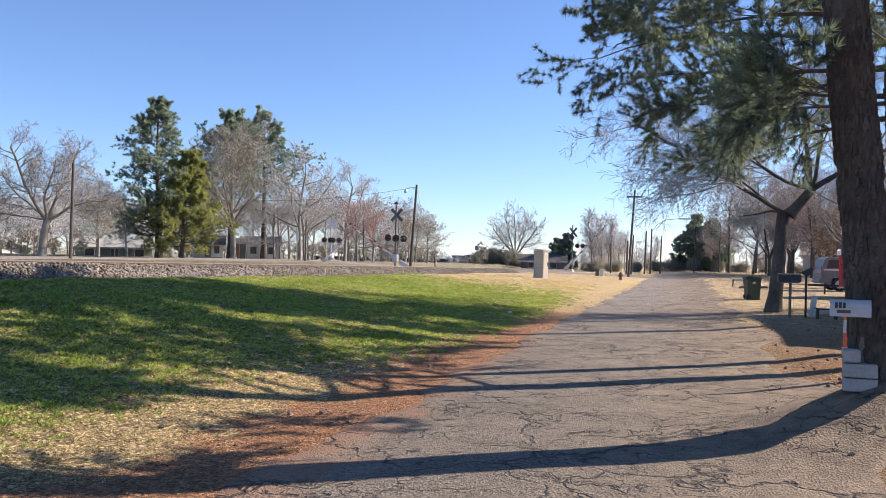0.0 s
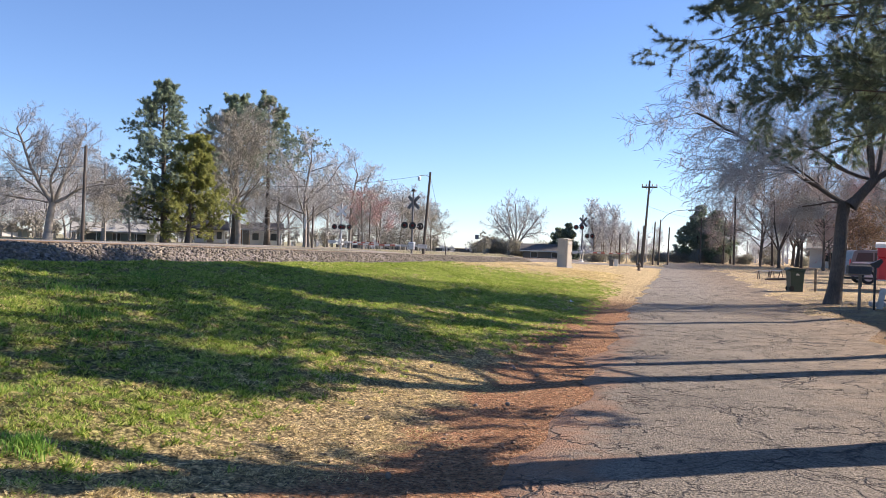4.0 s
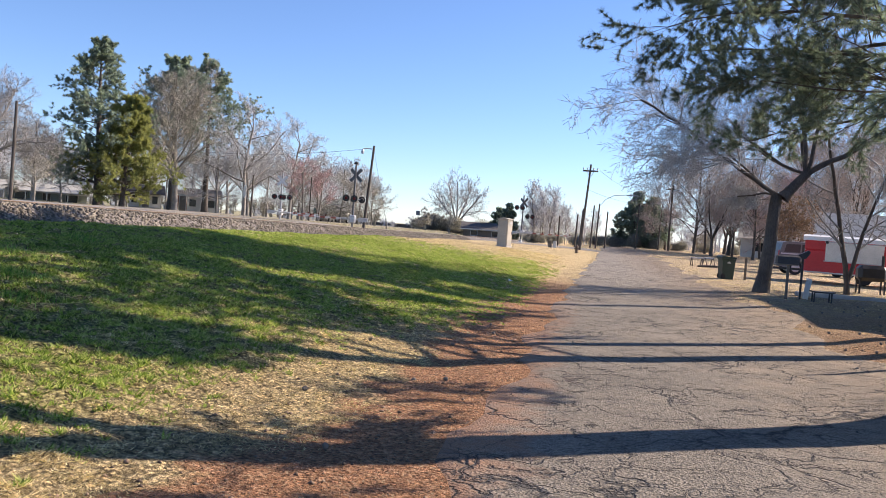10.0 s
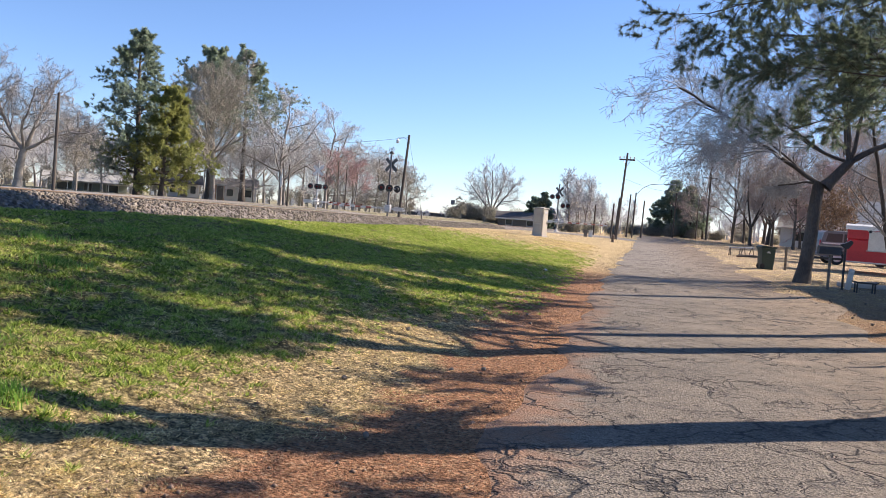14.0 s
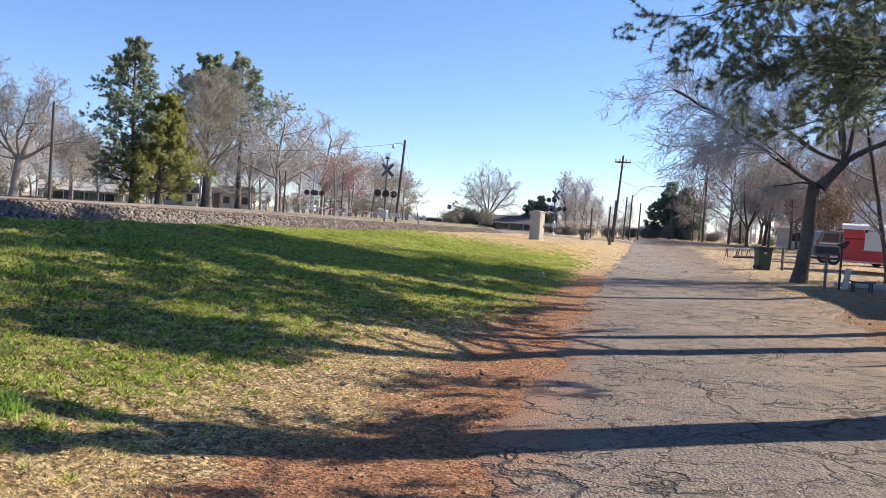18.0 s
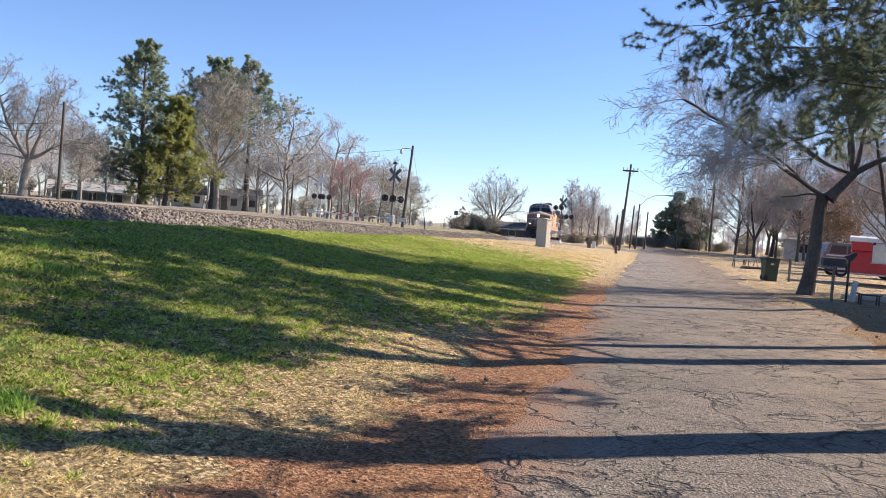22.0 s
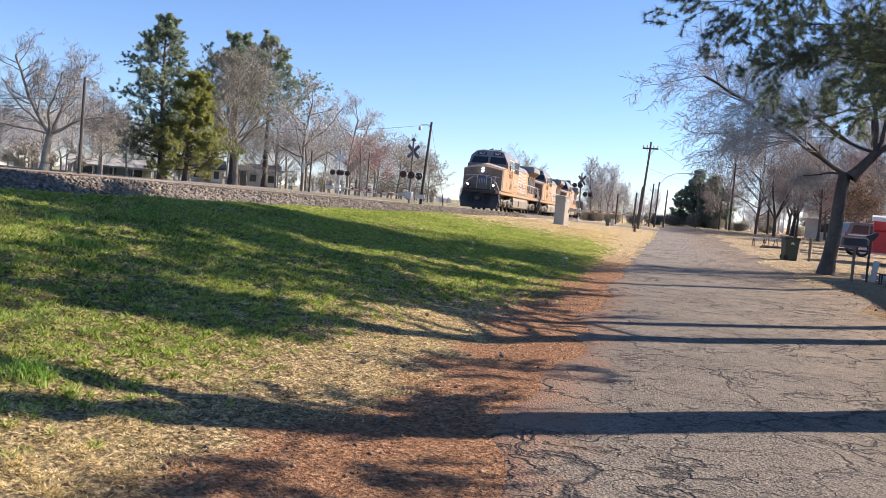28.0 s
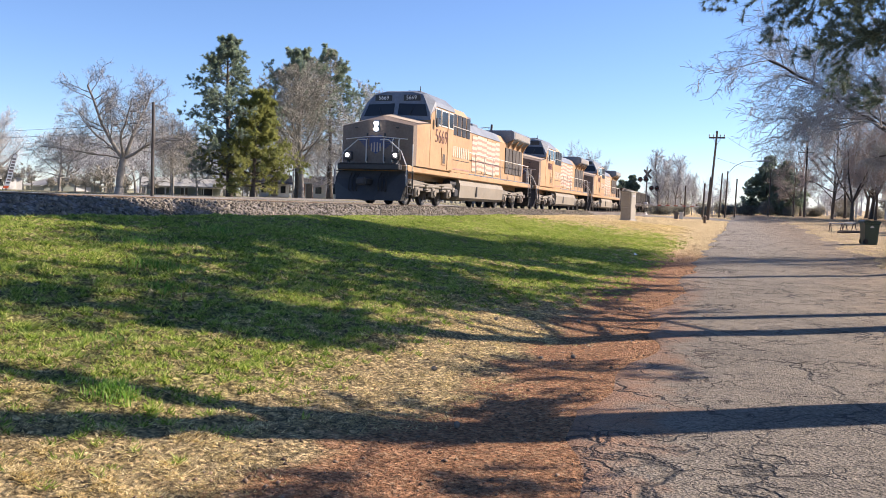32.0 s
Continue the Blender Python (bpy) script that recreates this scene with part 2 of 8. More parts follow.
def grow(rng, p, d, length, r, lev, P, out):
    n = P["n"][lev]
    kids = P["kids"][lev] if lev < len(P["kids"]) else 0
    start = P["start"][lev] if lev < len(P["start"]) else 0.3
    acc = rng.random()
    for i in range(n):
        d = (d + rnd_unit(rng) * P["wander"][lev] + Vector((0, 0, P["rise"][lev]))).normalized()
        q = p + d * (length / n)
        r1 = max(r * (1 - P["taper"] / n), P["tip"])
        out[lev].append((p[:], q[:], r, r1))
        p, r = q, r1
        f = (i + 1) / n
        if f >= start:
            acc += kids / max(1, n * (1 - start))
            while acc >= 1:
                acc -= 1
                side = d.cross(rnd_unit(rng)).normalized()
                ang = radians(P["angle"][lev] * rng.uniform(0.7, 1.3))
                cd = (d * math.cos(ang) + side * math.sin(ang)).normalized()
                cl = length * P["ratio"][lev] * rng.uniform(0.65, 1.2) * (1.15 - 0.55 * f)
                grow(rng, p, cd, cl, max(r * P["thin"], P["tip"]), lev + 1, P, out)


def bare_meshes(seed, P, height, r, bark, twig, lean=(0, 0), fork=None):
    """Trunk with limbs, and the twigs of the crown, as two meshes."""
    rng = random.Random(seed)
    out = [[] for _ in range(6)]
    d = Vector((lean[0], lean[1], 1)).normalized()
    if fork:
        trunk_len, arms = fork
        p = Vector((0, 0, -0.15))
        k = 5
        for i in range(k):
            flare = 1.35 if i == 0 else 1.0
            d = (d + rnd_unit(rng) * 0.05).normalized()
            q = p + d * (trunk_len / k)
            out[0].append((p[:], q[:], r * flare * (1 - 0.04 * i), r * (1 - 0.04 * (i + 1))))
            p = q
        for (dx, dy, dz), l, rr in arms:
            grow(rng, p, Vector((dx, dy, dz)).normalized(), l, r * rr, 1, P, out)
    else:
        out[0].append(((0, 0, -0.2), (d * 0.25)[:], r * 1.4, r * 1.02))
        grow(rng, d * 0.25, d, height, r, 0, P, out)
    thick = [tubes(out[0], 9)] + ([tubes(out[1], 6)] if out[1] else [])
    fine = [tubes(o, 4 if k == 0 else 3) for k, o in enumerate(out[2:]) if o]
    a = array_mesh("trunk", *join(*thick), bark, True)
    b = array_mesh("crown", *join(*fine), twig, True)
    return a, b


def tree_of(name, label, category, m, trunk, crown, group="", crown_label="bare twigs"):
    t = thing(name, label, category, m, group)
    part("trunk", trunk, None, t)
    part("crown", crown, None, t, crown_label)
    return t


def bursts(rs, at, along, count, length, width, spread, droop=0.0):
    """Needles or leaves as slim triangles that fan out from points."""
    n = len(at)
    k = n * count
    p = np.repeat(at, count, axis=0)
    d = np.repeat(along, count, axis=0) + rs.normal(0, spread, (k, 3))
    d[:, 2] -= droop
    d /= np.linalg.norm(d, axis=1, keepdims=True) + 1e-9
    w = np.cross(d, rs.normal(0, 1, (k, 3)))
    w /= np.linalg.norm(w, axis=1, keepdims=True) + 1e-9
    ln = length * rs.uniform(0.6, 1.2, (k, 1))
    v = np.stack([p - w * width / 2, p + w * width / 2, p + d * ln], axis=1).reshape(-1, 3)
    return v, np.arange(3 * k).reshape(-1, 3)


def pine_meshes(seed, height, r, base, reach, bark, needles, whorls=16, per=5, clumps=8, count=14, needle=0.45, width=0.09, top_heavy=0.5, sag=0.1):
    """Trunk with boughs, and the needle tufts, as two meshes."""
    rng, rs = random.Random(seed), np.random.RandomState(seed)
    trunk, limbs, at, along = [], [], [], []
    p, d = Vector((0, 0, -0.2)), Vector((0, 0, 1))
    k = 14
    line = []
    for i in range(k):
        d = (d + rnd_unit(rng) * 0.03 + Vector((0, 0, 0.05))).normalized()
        q = p + d * ((height + 0.2) / k)
        f0, f1 = i / k, (i + 1) / k
        trunk.append((p[:], q[:], r * (1.25 if i == 0 else 1) * (1 - 0.9 * f0), r * (1 - 0.9 * f1)))
        line.append((p.copy(), q.copy()))
        p = q
    for wv in range(whorls):
        f = base + (1 - base) * (wv + rng.random() * 0.6) / whorls
        i = min(k - 1, int(f * k))
        o = line[i][0].lerp(line[i][1], f * k - i)
        g = (f - base) / (1 - base)
        span = reach * (math.sin(math.pi * min(1, (0.18 + 0.82 * g) ** top_heavy)) * 0.9 + 0.18) * rng.uniform(0.7, 1.15)
        turn = rng.random() * 6.28
        for b in range(per):
            if rng.random() < 0.12:
                continue
            az = turn + 6.283 * b / per + rng.uniform(-0.4, 0.4)
            ln = span * rng.uniform(0.55, 1.1)
            dd = Vector((math.cos(az), math.sin(az), rng.uniform(-0.05, 0.35) + 0.6 * g - sag)).normalized()
            s, rr, steps = o.copy(), r * 0.22 * (1 - 0.6 * g), 5
            for j in range(steps):
                dd = (dd + rnd_unit(rng) * 0.12 + Vector((0, 0, 0.04))).normalized()
                e = s + dd * (ln / steps)
                limbs.append((s[:], e[:], rr, rr * 0.72))
                s, rr = e, rr * 0.72
                if j >= 1:
                    for c in range(max(1, int(clumps * (j + 1) / steps * 0.45))):
                        sd = (dd * 0.7 + rnd_unit(rng) * 0.9 + Vector((0, 0, 0.15))).normalized()
                        tip = s + sd * ln * rng.uniform(0.08, 0.26)
                        limbs.append((s[:], tip[:], rr * 0.5, rr * 0.2))
                        at.append(tip[:])
                        along.append(sd[:])
                        at.append(s.lerp(tip, 0.6)[:])
                        along.append(sd[:])
    a = array_mesh("trunk", *join(tubes(trunk, 10), tubes(limbs, 4)), bark, True)
    v, f = bursts(rs, np.array(at), np.array(along), count, needle, width, 0.75)
    b = array_mesh("crown", v, f, needles)
    return a, b


def leafy_meshes(seed, blobs, per, leaf, bark, leaves, stems=5, spread=1.0):
    """Stems and leaves spread through uneven lumps (x, y, z, rx, ry, rz)."""
    rng, rs = random.Random(seed), np.random.RandomState(seed)
    at, segs = [], []
    for x, y, z, a, b, c in blobs:
        n = per
        u = rs.normal(0, 1, (n, 3))
        u /= np.linalg.norm(u, axis=1, keepdims=True)
        rad = rs.uniform(0.35, 1.0, (n, 1)) ** 0.6
        at.append(np.array([x, y, z]) + u * rad * np.array([a, b, c]) * rs.uniform(0.75, 1.15, (n, 1)))
        for _ in range(stems):
            e = Vector((x, y, z)) + rnd_unit(rng) * min(a, b, c) * 0.8
            s = Vector((0, 0, -0.05))
            mid = s.lerp(e, 0.5) + rnd_unit(rng) * 0.15
            segs += [(s[:], mid[:], 0.05, 0.035), (mid[:], e[:], 0.035, 0.012)]
    at = np.concatenate(at)
    v, f = bursts(rs, at, rs.normal(0, 0.6, at.shape), 3, leaf, leaf * 0.6, spread)
    return array_mesh("trunk", *tubes(segs, 5), bark, True), array_mesh("crown", v, f, leaves)

# ---- materials ----
M_BARK_DARK = surf("dark bark", (0.05, 0.042, 0.036), (0.15, 0.125, 0.105), 9, 0.9, bump_by=0.9, stretch=(1, 1, 0.25), dist=0.03)
M_BARK_GREY = surf("grey bark", (0.17, 0.155, 0.135), (0.36, 0.33, 0.29), 8, 0.9, bump_by=0.7, stretch=(1, 1, 0.3), dist=0.02)
M_OAKTWIG = surf("dark grey twigs", (0.18, 0.172, 0.165), (0.36, 0.345, 0.33), 5, 0.9, bump_by=0)
M_TWIG_WOOD = surf("brown woodland twigs", (0.26, 0.215, 0.19), (0.48, 0.405, 0.36), 5, 0.9, bump_by=0)
M_TWIG = surf("grey twigs", (0.31, 0.305, 0.295), (0.54, 0.53, 0.51), 5, 0.9, bump_by=0)
M_TWIG_BROWN = surf("brown twigs", (0.24, 0.225, 0.185), (0.44, 0.415, 0.355), 5, 0.9, bump_by=0)
M_TWIG_RED = surf("reddish budding twigs", (0.36, 0.23, 0.22), (0.56, 0.38, 0.36), 5, 0.9, bump_by=0)
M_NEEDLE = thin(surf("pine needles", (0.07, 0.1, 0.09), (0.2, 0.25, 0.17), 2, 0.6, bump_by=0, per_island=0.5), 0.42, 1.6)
# Paler and bluer than the near needles: distance haze put into the colour.
M_NEEDLE_BLUE = thin(surf("far needles paled for haze", (0.13, 0.175, 0.15), (0.31, 0.37, 0.3), 1.2, 0.6, bump_by=0, per_island=0.4), 0.5, 1.5)
M_CEDAR = thin(surf("cedar leaves", (0.15, 0.175, 0.07), (0.37, 0.38, 0.14), 1.5, 0.6, bump_by=0, per_island=0.4), 0.5, 1.4)
M_DEADLEAF = thin(surf("dry brown leaves", (0.12, 0.075, 0.045), (0.38, 0.26, 0.18), 2, 0.6, bump_by=0, per_island=0.5), 0.3)
M_BRUSH = surf("bare grey brush", (0.2, 0.195, 0.185), (0.38, 0.365, 0.345), 2, 0.9, bump_by=0, per_island=0.4)
thin(M_BRUSH, 0.5, 1.5)
# Twigs of distant trees, lightened in colour to stand for haze.
M_HAZETWIG = surf("distant twigs paled for haze", (0.46, 0.46, 0.47), (0.64, 0.64, 0.65), 5, 0.9, bump_by=0)
M_WOODPOLE = surf("weathered pole wood", (0.05, 0.042, 0.036), (0.13, 0.11, 0.09), 7, 0.85, bump_by=0.5, stretch=(1, 1, 0.1))
M_WOOD = surf("grey weathered wood", (0.11, 0.09, 0.07), (0.26, 0.21, 0.16), 8, 0.85, bump_by=0.4, stretch=(1, 1, 0.2))
M_TIE = surf("creosoted timber", (0.035, 0.03, 0.027), (0.12, 0.1, 0.085), 6, 0.9, bump_by=0.5, per_object=0.3)
M_STEEL = surf("galvanised steel", (0.38, 0.39, 0.4), (0.55, 0.56, 0.57), 6, 0.45, 0.7, 0.1)
M_RUST = surf("rusty rail steel", (0.1, 0.07, 0.05), (0.2, 0.15, 0.11), 10, 0.75, 0.3, 0.3)
M_RAILTOP = surf("polished rail head", (0.42, 0.4, 0.38), (0.6, 0.58, 0.56), 8, 0.3, 0.9, 0.05)
M_BLACK = surf("black painted metal", (0.012, 0.012, 0.013), (0.035, 0.035, 0.037), 8, 0.45, 0.0, 0.1)
M_RUBBER = surf("black rubber", (0.012, 0.012, 0.012), (0.03, 0.03, 0.03), 10, 0.8, 0.0, 0.15)
M_WHITE = surf("white paint", (0.6, 0.6, 0.58), (0.8, 0.8, 0.78), 5, 0.5, 0.0, 0.08)
M_OFFWHITE = surf("weathered white paint", (0.48, 0.47, 0.43), (0.72, 0.71, 0.67), 4, 0.6, 0.0, 0.12)
M_RED = surf("red paint", (0.42, 0.02, 0.03), (0.58, 0.035, 0.045), 4, 0.4, 0.0, 0.06)
M_ORANGE = surf("orange cone plastic", (0.75, 0.1, 0.03), (0.9, 0.16, 0.05), 6, 0.5, 0.0, 0.05)
M_ALU = surf("aged aluminium sheet", (0.5, 0.51, 0.52), (0.66, 0.67, 0.68), 5, 0.45, 0.35, 0.08)
M_BEIGE = surf("beige cabinet paint", (0.34, 0.31, 0.25), (0.46, 0.42, 0.35), 4, 0.55, 0.1, 0.08)
M_CONC = surf("concrete block", (0.3, 0.285, 0.265), (0.46, 0.44, 0.41), 12, 0.9, 0.0, 0.5)
M_BINGREEN = surf("dark green bin plastic", (0.012, 0.03, 0.024), (0.03, 0.06, 0.048), 6, 0.5, 0.0, 0.1)
M_GREYROOF = surf("pale weathered roofing", (0.3, 0.3, 0.27), (0.42, 0.41, 0.38), 2, 0.8, 0.0, 0.2)
M_SHINGLE = surf("dark roof shingles", (0.05, 0.048, 0.046), (0.14, 0.13, 0.12), 6, 0.9, 0.0, 0.4)
M_SIDING_G = surf("green-grey siding", (0.24, 0.27, 0.24), (0.36, 0.39, 0.35), 3, 0.7, 0.0, 0.15, stretch=(0.2, 0.2, 6))
M_SIDING_W = surf("white siding", (0.5, 0.5, 0.48), (0.66, 0.66, 0.63), 3, 0.6, 0.0, 0.15, stretch=(0.2, 0.2, 6))
M_BRICK = surf("orange brown brick", (0.28, 0.13, 0.07), (0.45, 0.24, 0.13), 6, 0.85, 0.0, 0.4)
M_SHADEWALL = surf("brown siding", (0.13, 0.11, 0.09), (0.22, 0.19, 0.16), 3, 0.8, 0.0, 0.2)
M_LENS_RED = surf("unlit red lens", (0.08, 0.006, 0.008), (0.14, 0.012, 0.014), 5, 0.12, 0.0, 0.0)
M_LENS_LIT = glow("lit red lens", (0.9, 0.08, 0.09), 1.0)
M_CARGREY = surf("dark grey car paint", (0.1, 0.105, 0.115), (0.16, 0.165, 0.175), 2, 0.45, 0.0, 0.0)


def glass(name, tint):
    m, t, p = nodes(name)
    p.inputs["Base Color"].default_value = (*tint, 1)
    p.inputs["Roughness"].default_value = 0.1
    p.inputs["Specular IOR Level"].default_value = 0.5
    v = coords(t)
    bump(t, p, noise_tex(t, v, 1.5, 2), 0.05, 0.01)
    return m


M_GLASS = glass("dark window glass", (0.02, 0.025, 0.03))


# ---- lie of the land ----
R_CURVE, Y_CURVE, X_TRACK = 390.0, 122.0, -15.6


def sstep(a, b, x):
    t = np.clip((np.asarray(x, dtype=float) - a) / (b - a), 0, 1)
    return t * t * (3 - 2 * t)


def track_at(s):
    """Centre line of the track and its heading (to the left of +y) at s metres along it."""
    if s <= Y_CURVE:
        return X_TRACK, s, 0.0
    a = (s - Y_CURVE) / R_CURVE
    return X_TRACK - R_CURVE * (1 - math.cos(a)), Y_CURVE + R_CURVE * math.sin(a), a


def rail_z(s):
    return 1.53 - 0.0098 * np.clip(s, -60, 145) - 0.017 * np.clip(np.asarray(s) - 145, 0, 115)


def lateral(x, y):
    """Distance to the right of the track's centre line."""
    far = np.hypot(x - (X_TRACK - R_CURVE), np.maximum(y - Y_CURVE, 0)) - R_CURVE
    return np.where(y <= Y_CURVE, x - X_TRACK, far)


def wobble(x, y):
    return 0.022 * np.sin(1.7 * x + 0.6 * y) * np.sin(1.1 * y - 0.8 * x + 1) + 0.03 * np.sin(0.43 * x + 1.3) * np.sin(0.37 * y + 0.4) + 0.009 * np.sin(4.1 * x + 2.2 * y) * np.sin(3.3 * y - 2.9 * x)


def lumps(x, y):
    return np.sin(13.1 * x + 4.3 * y + 1.3 * np.sin(2.1 * y)) * np.sin(11.7 * y - 5.9 * x + 1.7 * np.sin(1.7 * x)) + 0.7 * np.sin(7.3 * x - 3.1 * y + 2.0) * np.sin(6.1 * y + 2.7 * x)


def ground_z(x, y):
    x, y = np.asarray(x, dtype=float), np.asarray(y, dtype=float)
    rise = 0.28 * sstep(42, 85, y)
    cross = 0.018 * (1 - sstep(45, 80, y))
    road = 0.03 + cross * (np.clip(x, -2.9, 1) + 2.9) + 0.13 * sstep(0.8, 2.6, x) + 0.008 * (np.clip(x, 2.6, 14) - 2.6) + rise
    road = road + 0.48 * np.exp(-((x - 2.0) ** 2 / 0.9 + (y - 8.4) ** 2 / 1.4))
    rz = rail_z(y)
    top = rz - (0.16 + 0.006 * np.clip(y, 0, 20))
    toe = -3.7 + 1.1 * sstep(15, 70, y)
    lat = lateral(x, y)
    top_x = X_TRACK + 3.0 + (x - X_TRACK - lat)
    u = np.clip((toe - x) / np.maximum(toe - top_x, 0.5), 0, 1)
    shape = u ** (1.15 - 0.65 * sstep(22, 52, y))
    near = road + (top - road) * shape
    west = 0.92 - 0.35 * sstep(85, 160, y) - 0.35 * sstep(150, 230, y)
    beyond = (rz - 0.5) + (west - rz + 0.5) * sstep(-4.0, -14, lat)
    z = np.where(lat > 0, near, beyond)
    bed = np.exp(-(lat / 3.1) ** 6)
    z = z * (1 - bed) + (rz - 0.75) * bed
    far = sstep(170, 320, y)
    z = z * (1 - far) - 1.5 * far
    in_road = sstep(-3.3, -2.6, x) * (1 - sstep(1.0, 2.4, x))
    tufts = 0.022 * lumps(x, y) * sstep(-3.9, -5.0, x) * (1 - sstep(16, 30, y)) * sstep(3.0, 3.6, lat)
    return z + wobble(x, y) * (1 - 0.55 * in_road) + tufts


def gz(x, y):
    return float(ground_z(x, y))


def spaced(*runs):
    out = []
    for a, b, step in runs:
        out += list(np.arange(a, b, step))
    return np.array(out)


def ground_material():
    m, t, p = nodes("bank grass, dry grass and red earth")
    pos = coords(t, world_space=True)
    sep = t.nodes.new("ShaderNodeSeparateXYZ")
    link(t, pos, sep.inputs[0])
    n_big = noise_tex(t, pos, 0.35, 4)
    n_mid = noise_tex(t, pos, 1.7, 5)
    n_fine = noise_tex(t, pos, 11, 8, 0.75)
    n_tiny = noise_tex(t, pos, 60, 4, 0.7)
    x = math_n(t, "ADD", sep.outputs[0], math_n(t, "MULTIPLY_ADD", n_mid, 1.8, -0.9))
    x = math_n(t, "ADD", x, math_n(t, "MULTIPLY_ADD", n_fine, 0.8, -0.4))
    y = math_n(t, "ADD", sep.outputs[1], math_n(t, "MULTIPLY_ADD", n_big, 12, -6))

    def band(v, a, b):
        r = t.nodes.new("ShaderNodeMapRange")
        r.interpolation_type = "SMOOTHSTEP"
        r.inputs[1].default_value, r.inputs[2].default_value = a, b
        link(t, v, r.inputs[0])
        return r.outputs[0]

    green = ramp(t, n_fine, [(0.3, (0.02, 0.027, 0.007)), (0.48, (0.13, 0.165, 0.032)), (0.7, (0.36, 0.37, 0.1))])
    dry = ramp(t, n_fine, [(0.3, (0.1, 0.07, 0.033)), (0.48, (0.42, 0.315, 0.155)), (0.68, (0.68, 0.54, 0.3))])
    dry = mixc(t, band(sep.outputs[1], 14, 26), dry, ramp(t, n_fine, [(0.28, (0.28, 0.2, 0.1)), (0.5, (0.58, 0.44, 0.23)), (0.7, (0.78, 0.63, 0.37))]))
    red = ramp(t, n_fine, [(0.27, (0.16, 0.07, 0.035)), (0.5, (0.4, 0.2, 0.1)), (0.78, (0.58, 0.36, 0.21))])
    tan = ramp(t, n_fine, [(0.25, (0.2, 0.145, 0.095)), (0.5, (0.42, 0.32, 0.215)), (0.8, (0.6, 0.48, 0.34))])
    # how green: the upper bank, fading to straw farther on
    xg = math_n(t, "MULTIPLY_ADD", band(sep.outputs[1], 9, 14), -1.2, x)
    g1 = math_n(t, "MULTIPLY", band(xg, -4.6, -6.1), band(sep.outputs[1], 3.1, 4.5))
    g2 = band(y, 46, 28)
    greenness = math_n(t, "MULTIPLY", g1, g2)
    patch = ramp(t, n_mid, [(0.38, grey(0.55)), (0.62, grey(1.0))])
    greenness = math_n(t, "MULTIPLY", greenness, patch)
    col = mixc(t, greenness, dry, green)
    # Near ground west of the track darkened: the highway slope's shade, painted in.
    west = band(x, -18, -22)
    col = mixc(t, west, col, mixc(t, band(sep.outputs[1], 40, 75), ramp(t, n_fine, [(0.3, (0.06, 0.048, 0.032)), (0.7, (0.24, 0.185, 0.12))]), ramp(t, n_fine, [(0.3, (0.17, 0.16, 0.09)), (0.7, (0.4, 0.37, 0.23))])))
    # the shoulder's toe narrows along the road
    xr = math_n(t, "ADD", x, math_n(t, "MULTIPLY_ADD", band(sep.outputs[1], 4.0, 6.5), -0.45, math_n(t, "MULTIPLY", band(sep.outputs[1], 9.0, 13.0), 0.3)))
    redness = math_n(t, "MULTIPLY", band(xr, -4.5, -4.1), band(y, 34, 20))
    col = mixc(t, redness, col, red)
    right = band(x, -2.0, -0.5)
    col = mixc(t, right, col, mixc(t, band(n_mid, 0.42, 0.6), tan, dry))
    straw = mixc(t, math_n(t, "MULTIPLY", band(x, 0.8, 2.0), band(y, 26, 12)), col, ramp(t, n_tiny, [(0.3, (0.2, 0.1, 0.05)), (0.7, (0.45, 0.27, 0.14))]))
    # chips of dead leaf and matted blade
    bend = t.nodes.new("ShaderNodeVectorMath")
    bend.operation = "MULTIPLY_ADD"
    nv = t.nodes.new("ShaderNodeTexNoise")
    nv.inputs["Scale"].default_value, nv.inputs["Detail"].default_value = 22, 2
    link(t, pos, nv.inputs["Vector"])
    link(t, nv.outputs["Color"], bend.inputs[0])
    bend.inputs[1].default_value = (0.05, 0.05, 0.02)
    link(t, pos, bend.inputs[2])
    chip = t.nodes.new("ShaderNodeTexVoronoi")
    chip.inputs["Scale"].default_value = 30
    link(t, bend.outputs[0], chip.inputs["Vector"])
    tone = ramp(t, chip.outputs["Color"], [(0.1, grey(0.4)), (0.45, grey(1.1)), (0.9, grey(2.3))])
    rim = ramp(t, chip.outputs["Distance"], [(0.35, grey(1.15)), (0.75, grey(0.35))])
    straw = mixc(t, math_n(t, "MULTIPLY_ADD", redness, -0.4, 0.8), straw, mixc(t, 1.0, mixc(t, 1.0, straw, tone, "MULTIPLY"), rim, "MULTIPLY"))
    speck = noise_tex(t, pos, 34, 3, 0.6)
    col = mixc(t, ramp(t, speck, [(0.36, grey(0.75)), (0.47, grey(0.0))]), straw, (0.045, 0.034, 0.02))
    col = mixc(t, ramp(t, speck, [(0.56, grey(0.0)), (0.7, grey(0.6))]), col, (0.62, 0.5, 0.3))
    link(t, col, p.inputs["Base Color"])
    p.inputs["Roughness"].default_value = 0.95
    p.inputs["Specular IOR Level"].default_value = 0.2
    h = math_n(t, "ADD", math_n(t, "MULTIPLY_ADD", chip.outputs["Distance"], -0.5, n_fine), math_n(t, "MULTIPLY", n_tiny, 0.5))
    bump(t, p, h, 1.0, 0.09)
    return m


def sheet(name, xs, ys, zf, mat):
    gx, gy = np.meshgrid(xs, ys)
    v = np.stack([gx, gy, zf(gx, gy)], axis=-1).reshape(-1, 3)
    nx, ny = len(xs), len(ys)
    i = (np.arange(ny - 1)[:, None] * nx + np.arange(nx - 1)[None]).ravel()
    f = np.stack([i, i + 1, i + nx + 1, i + nx], axis=1)
    return array_mesh(name, v, f, mat, True)


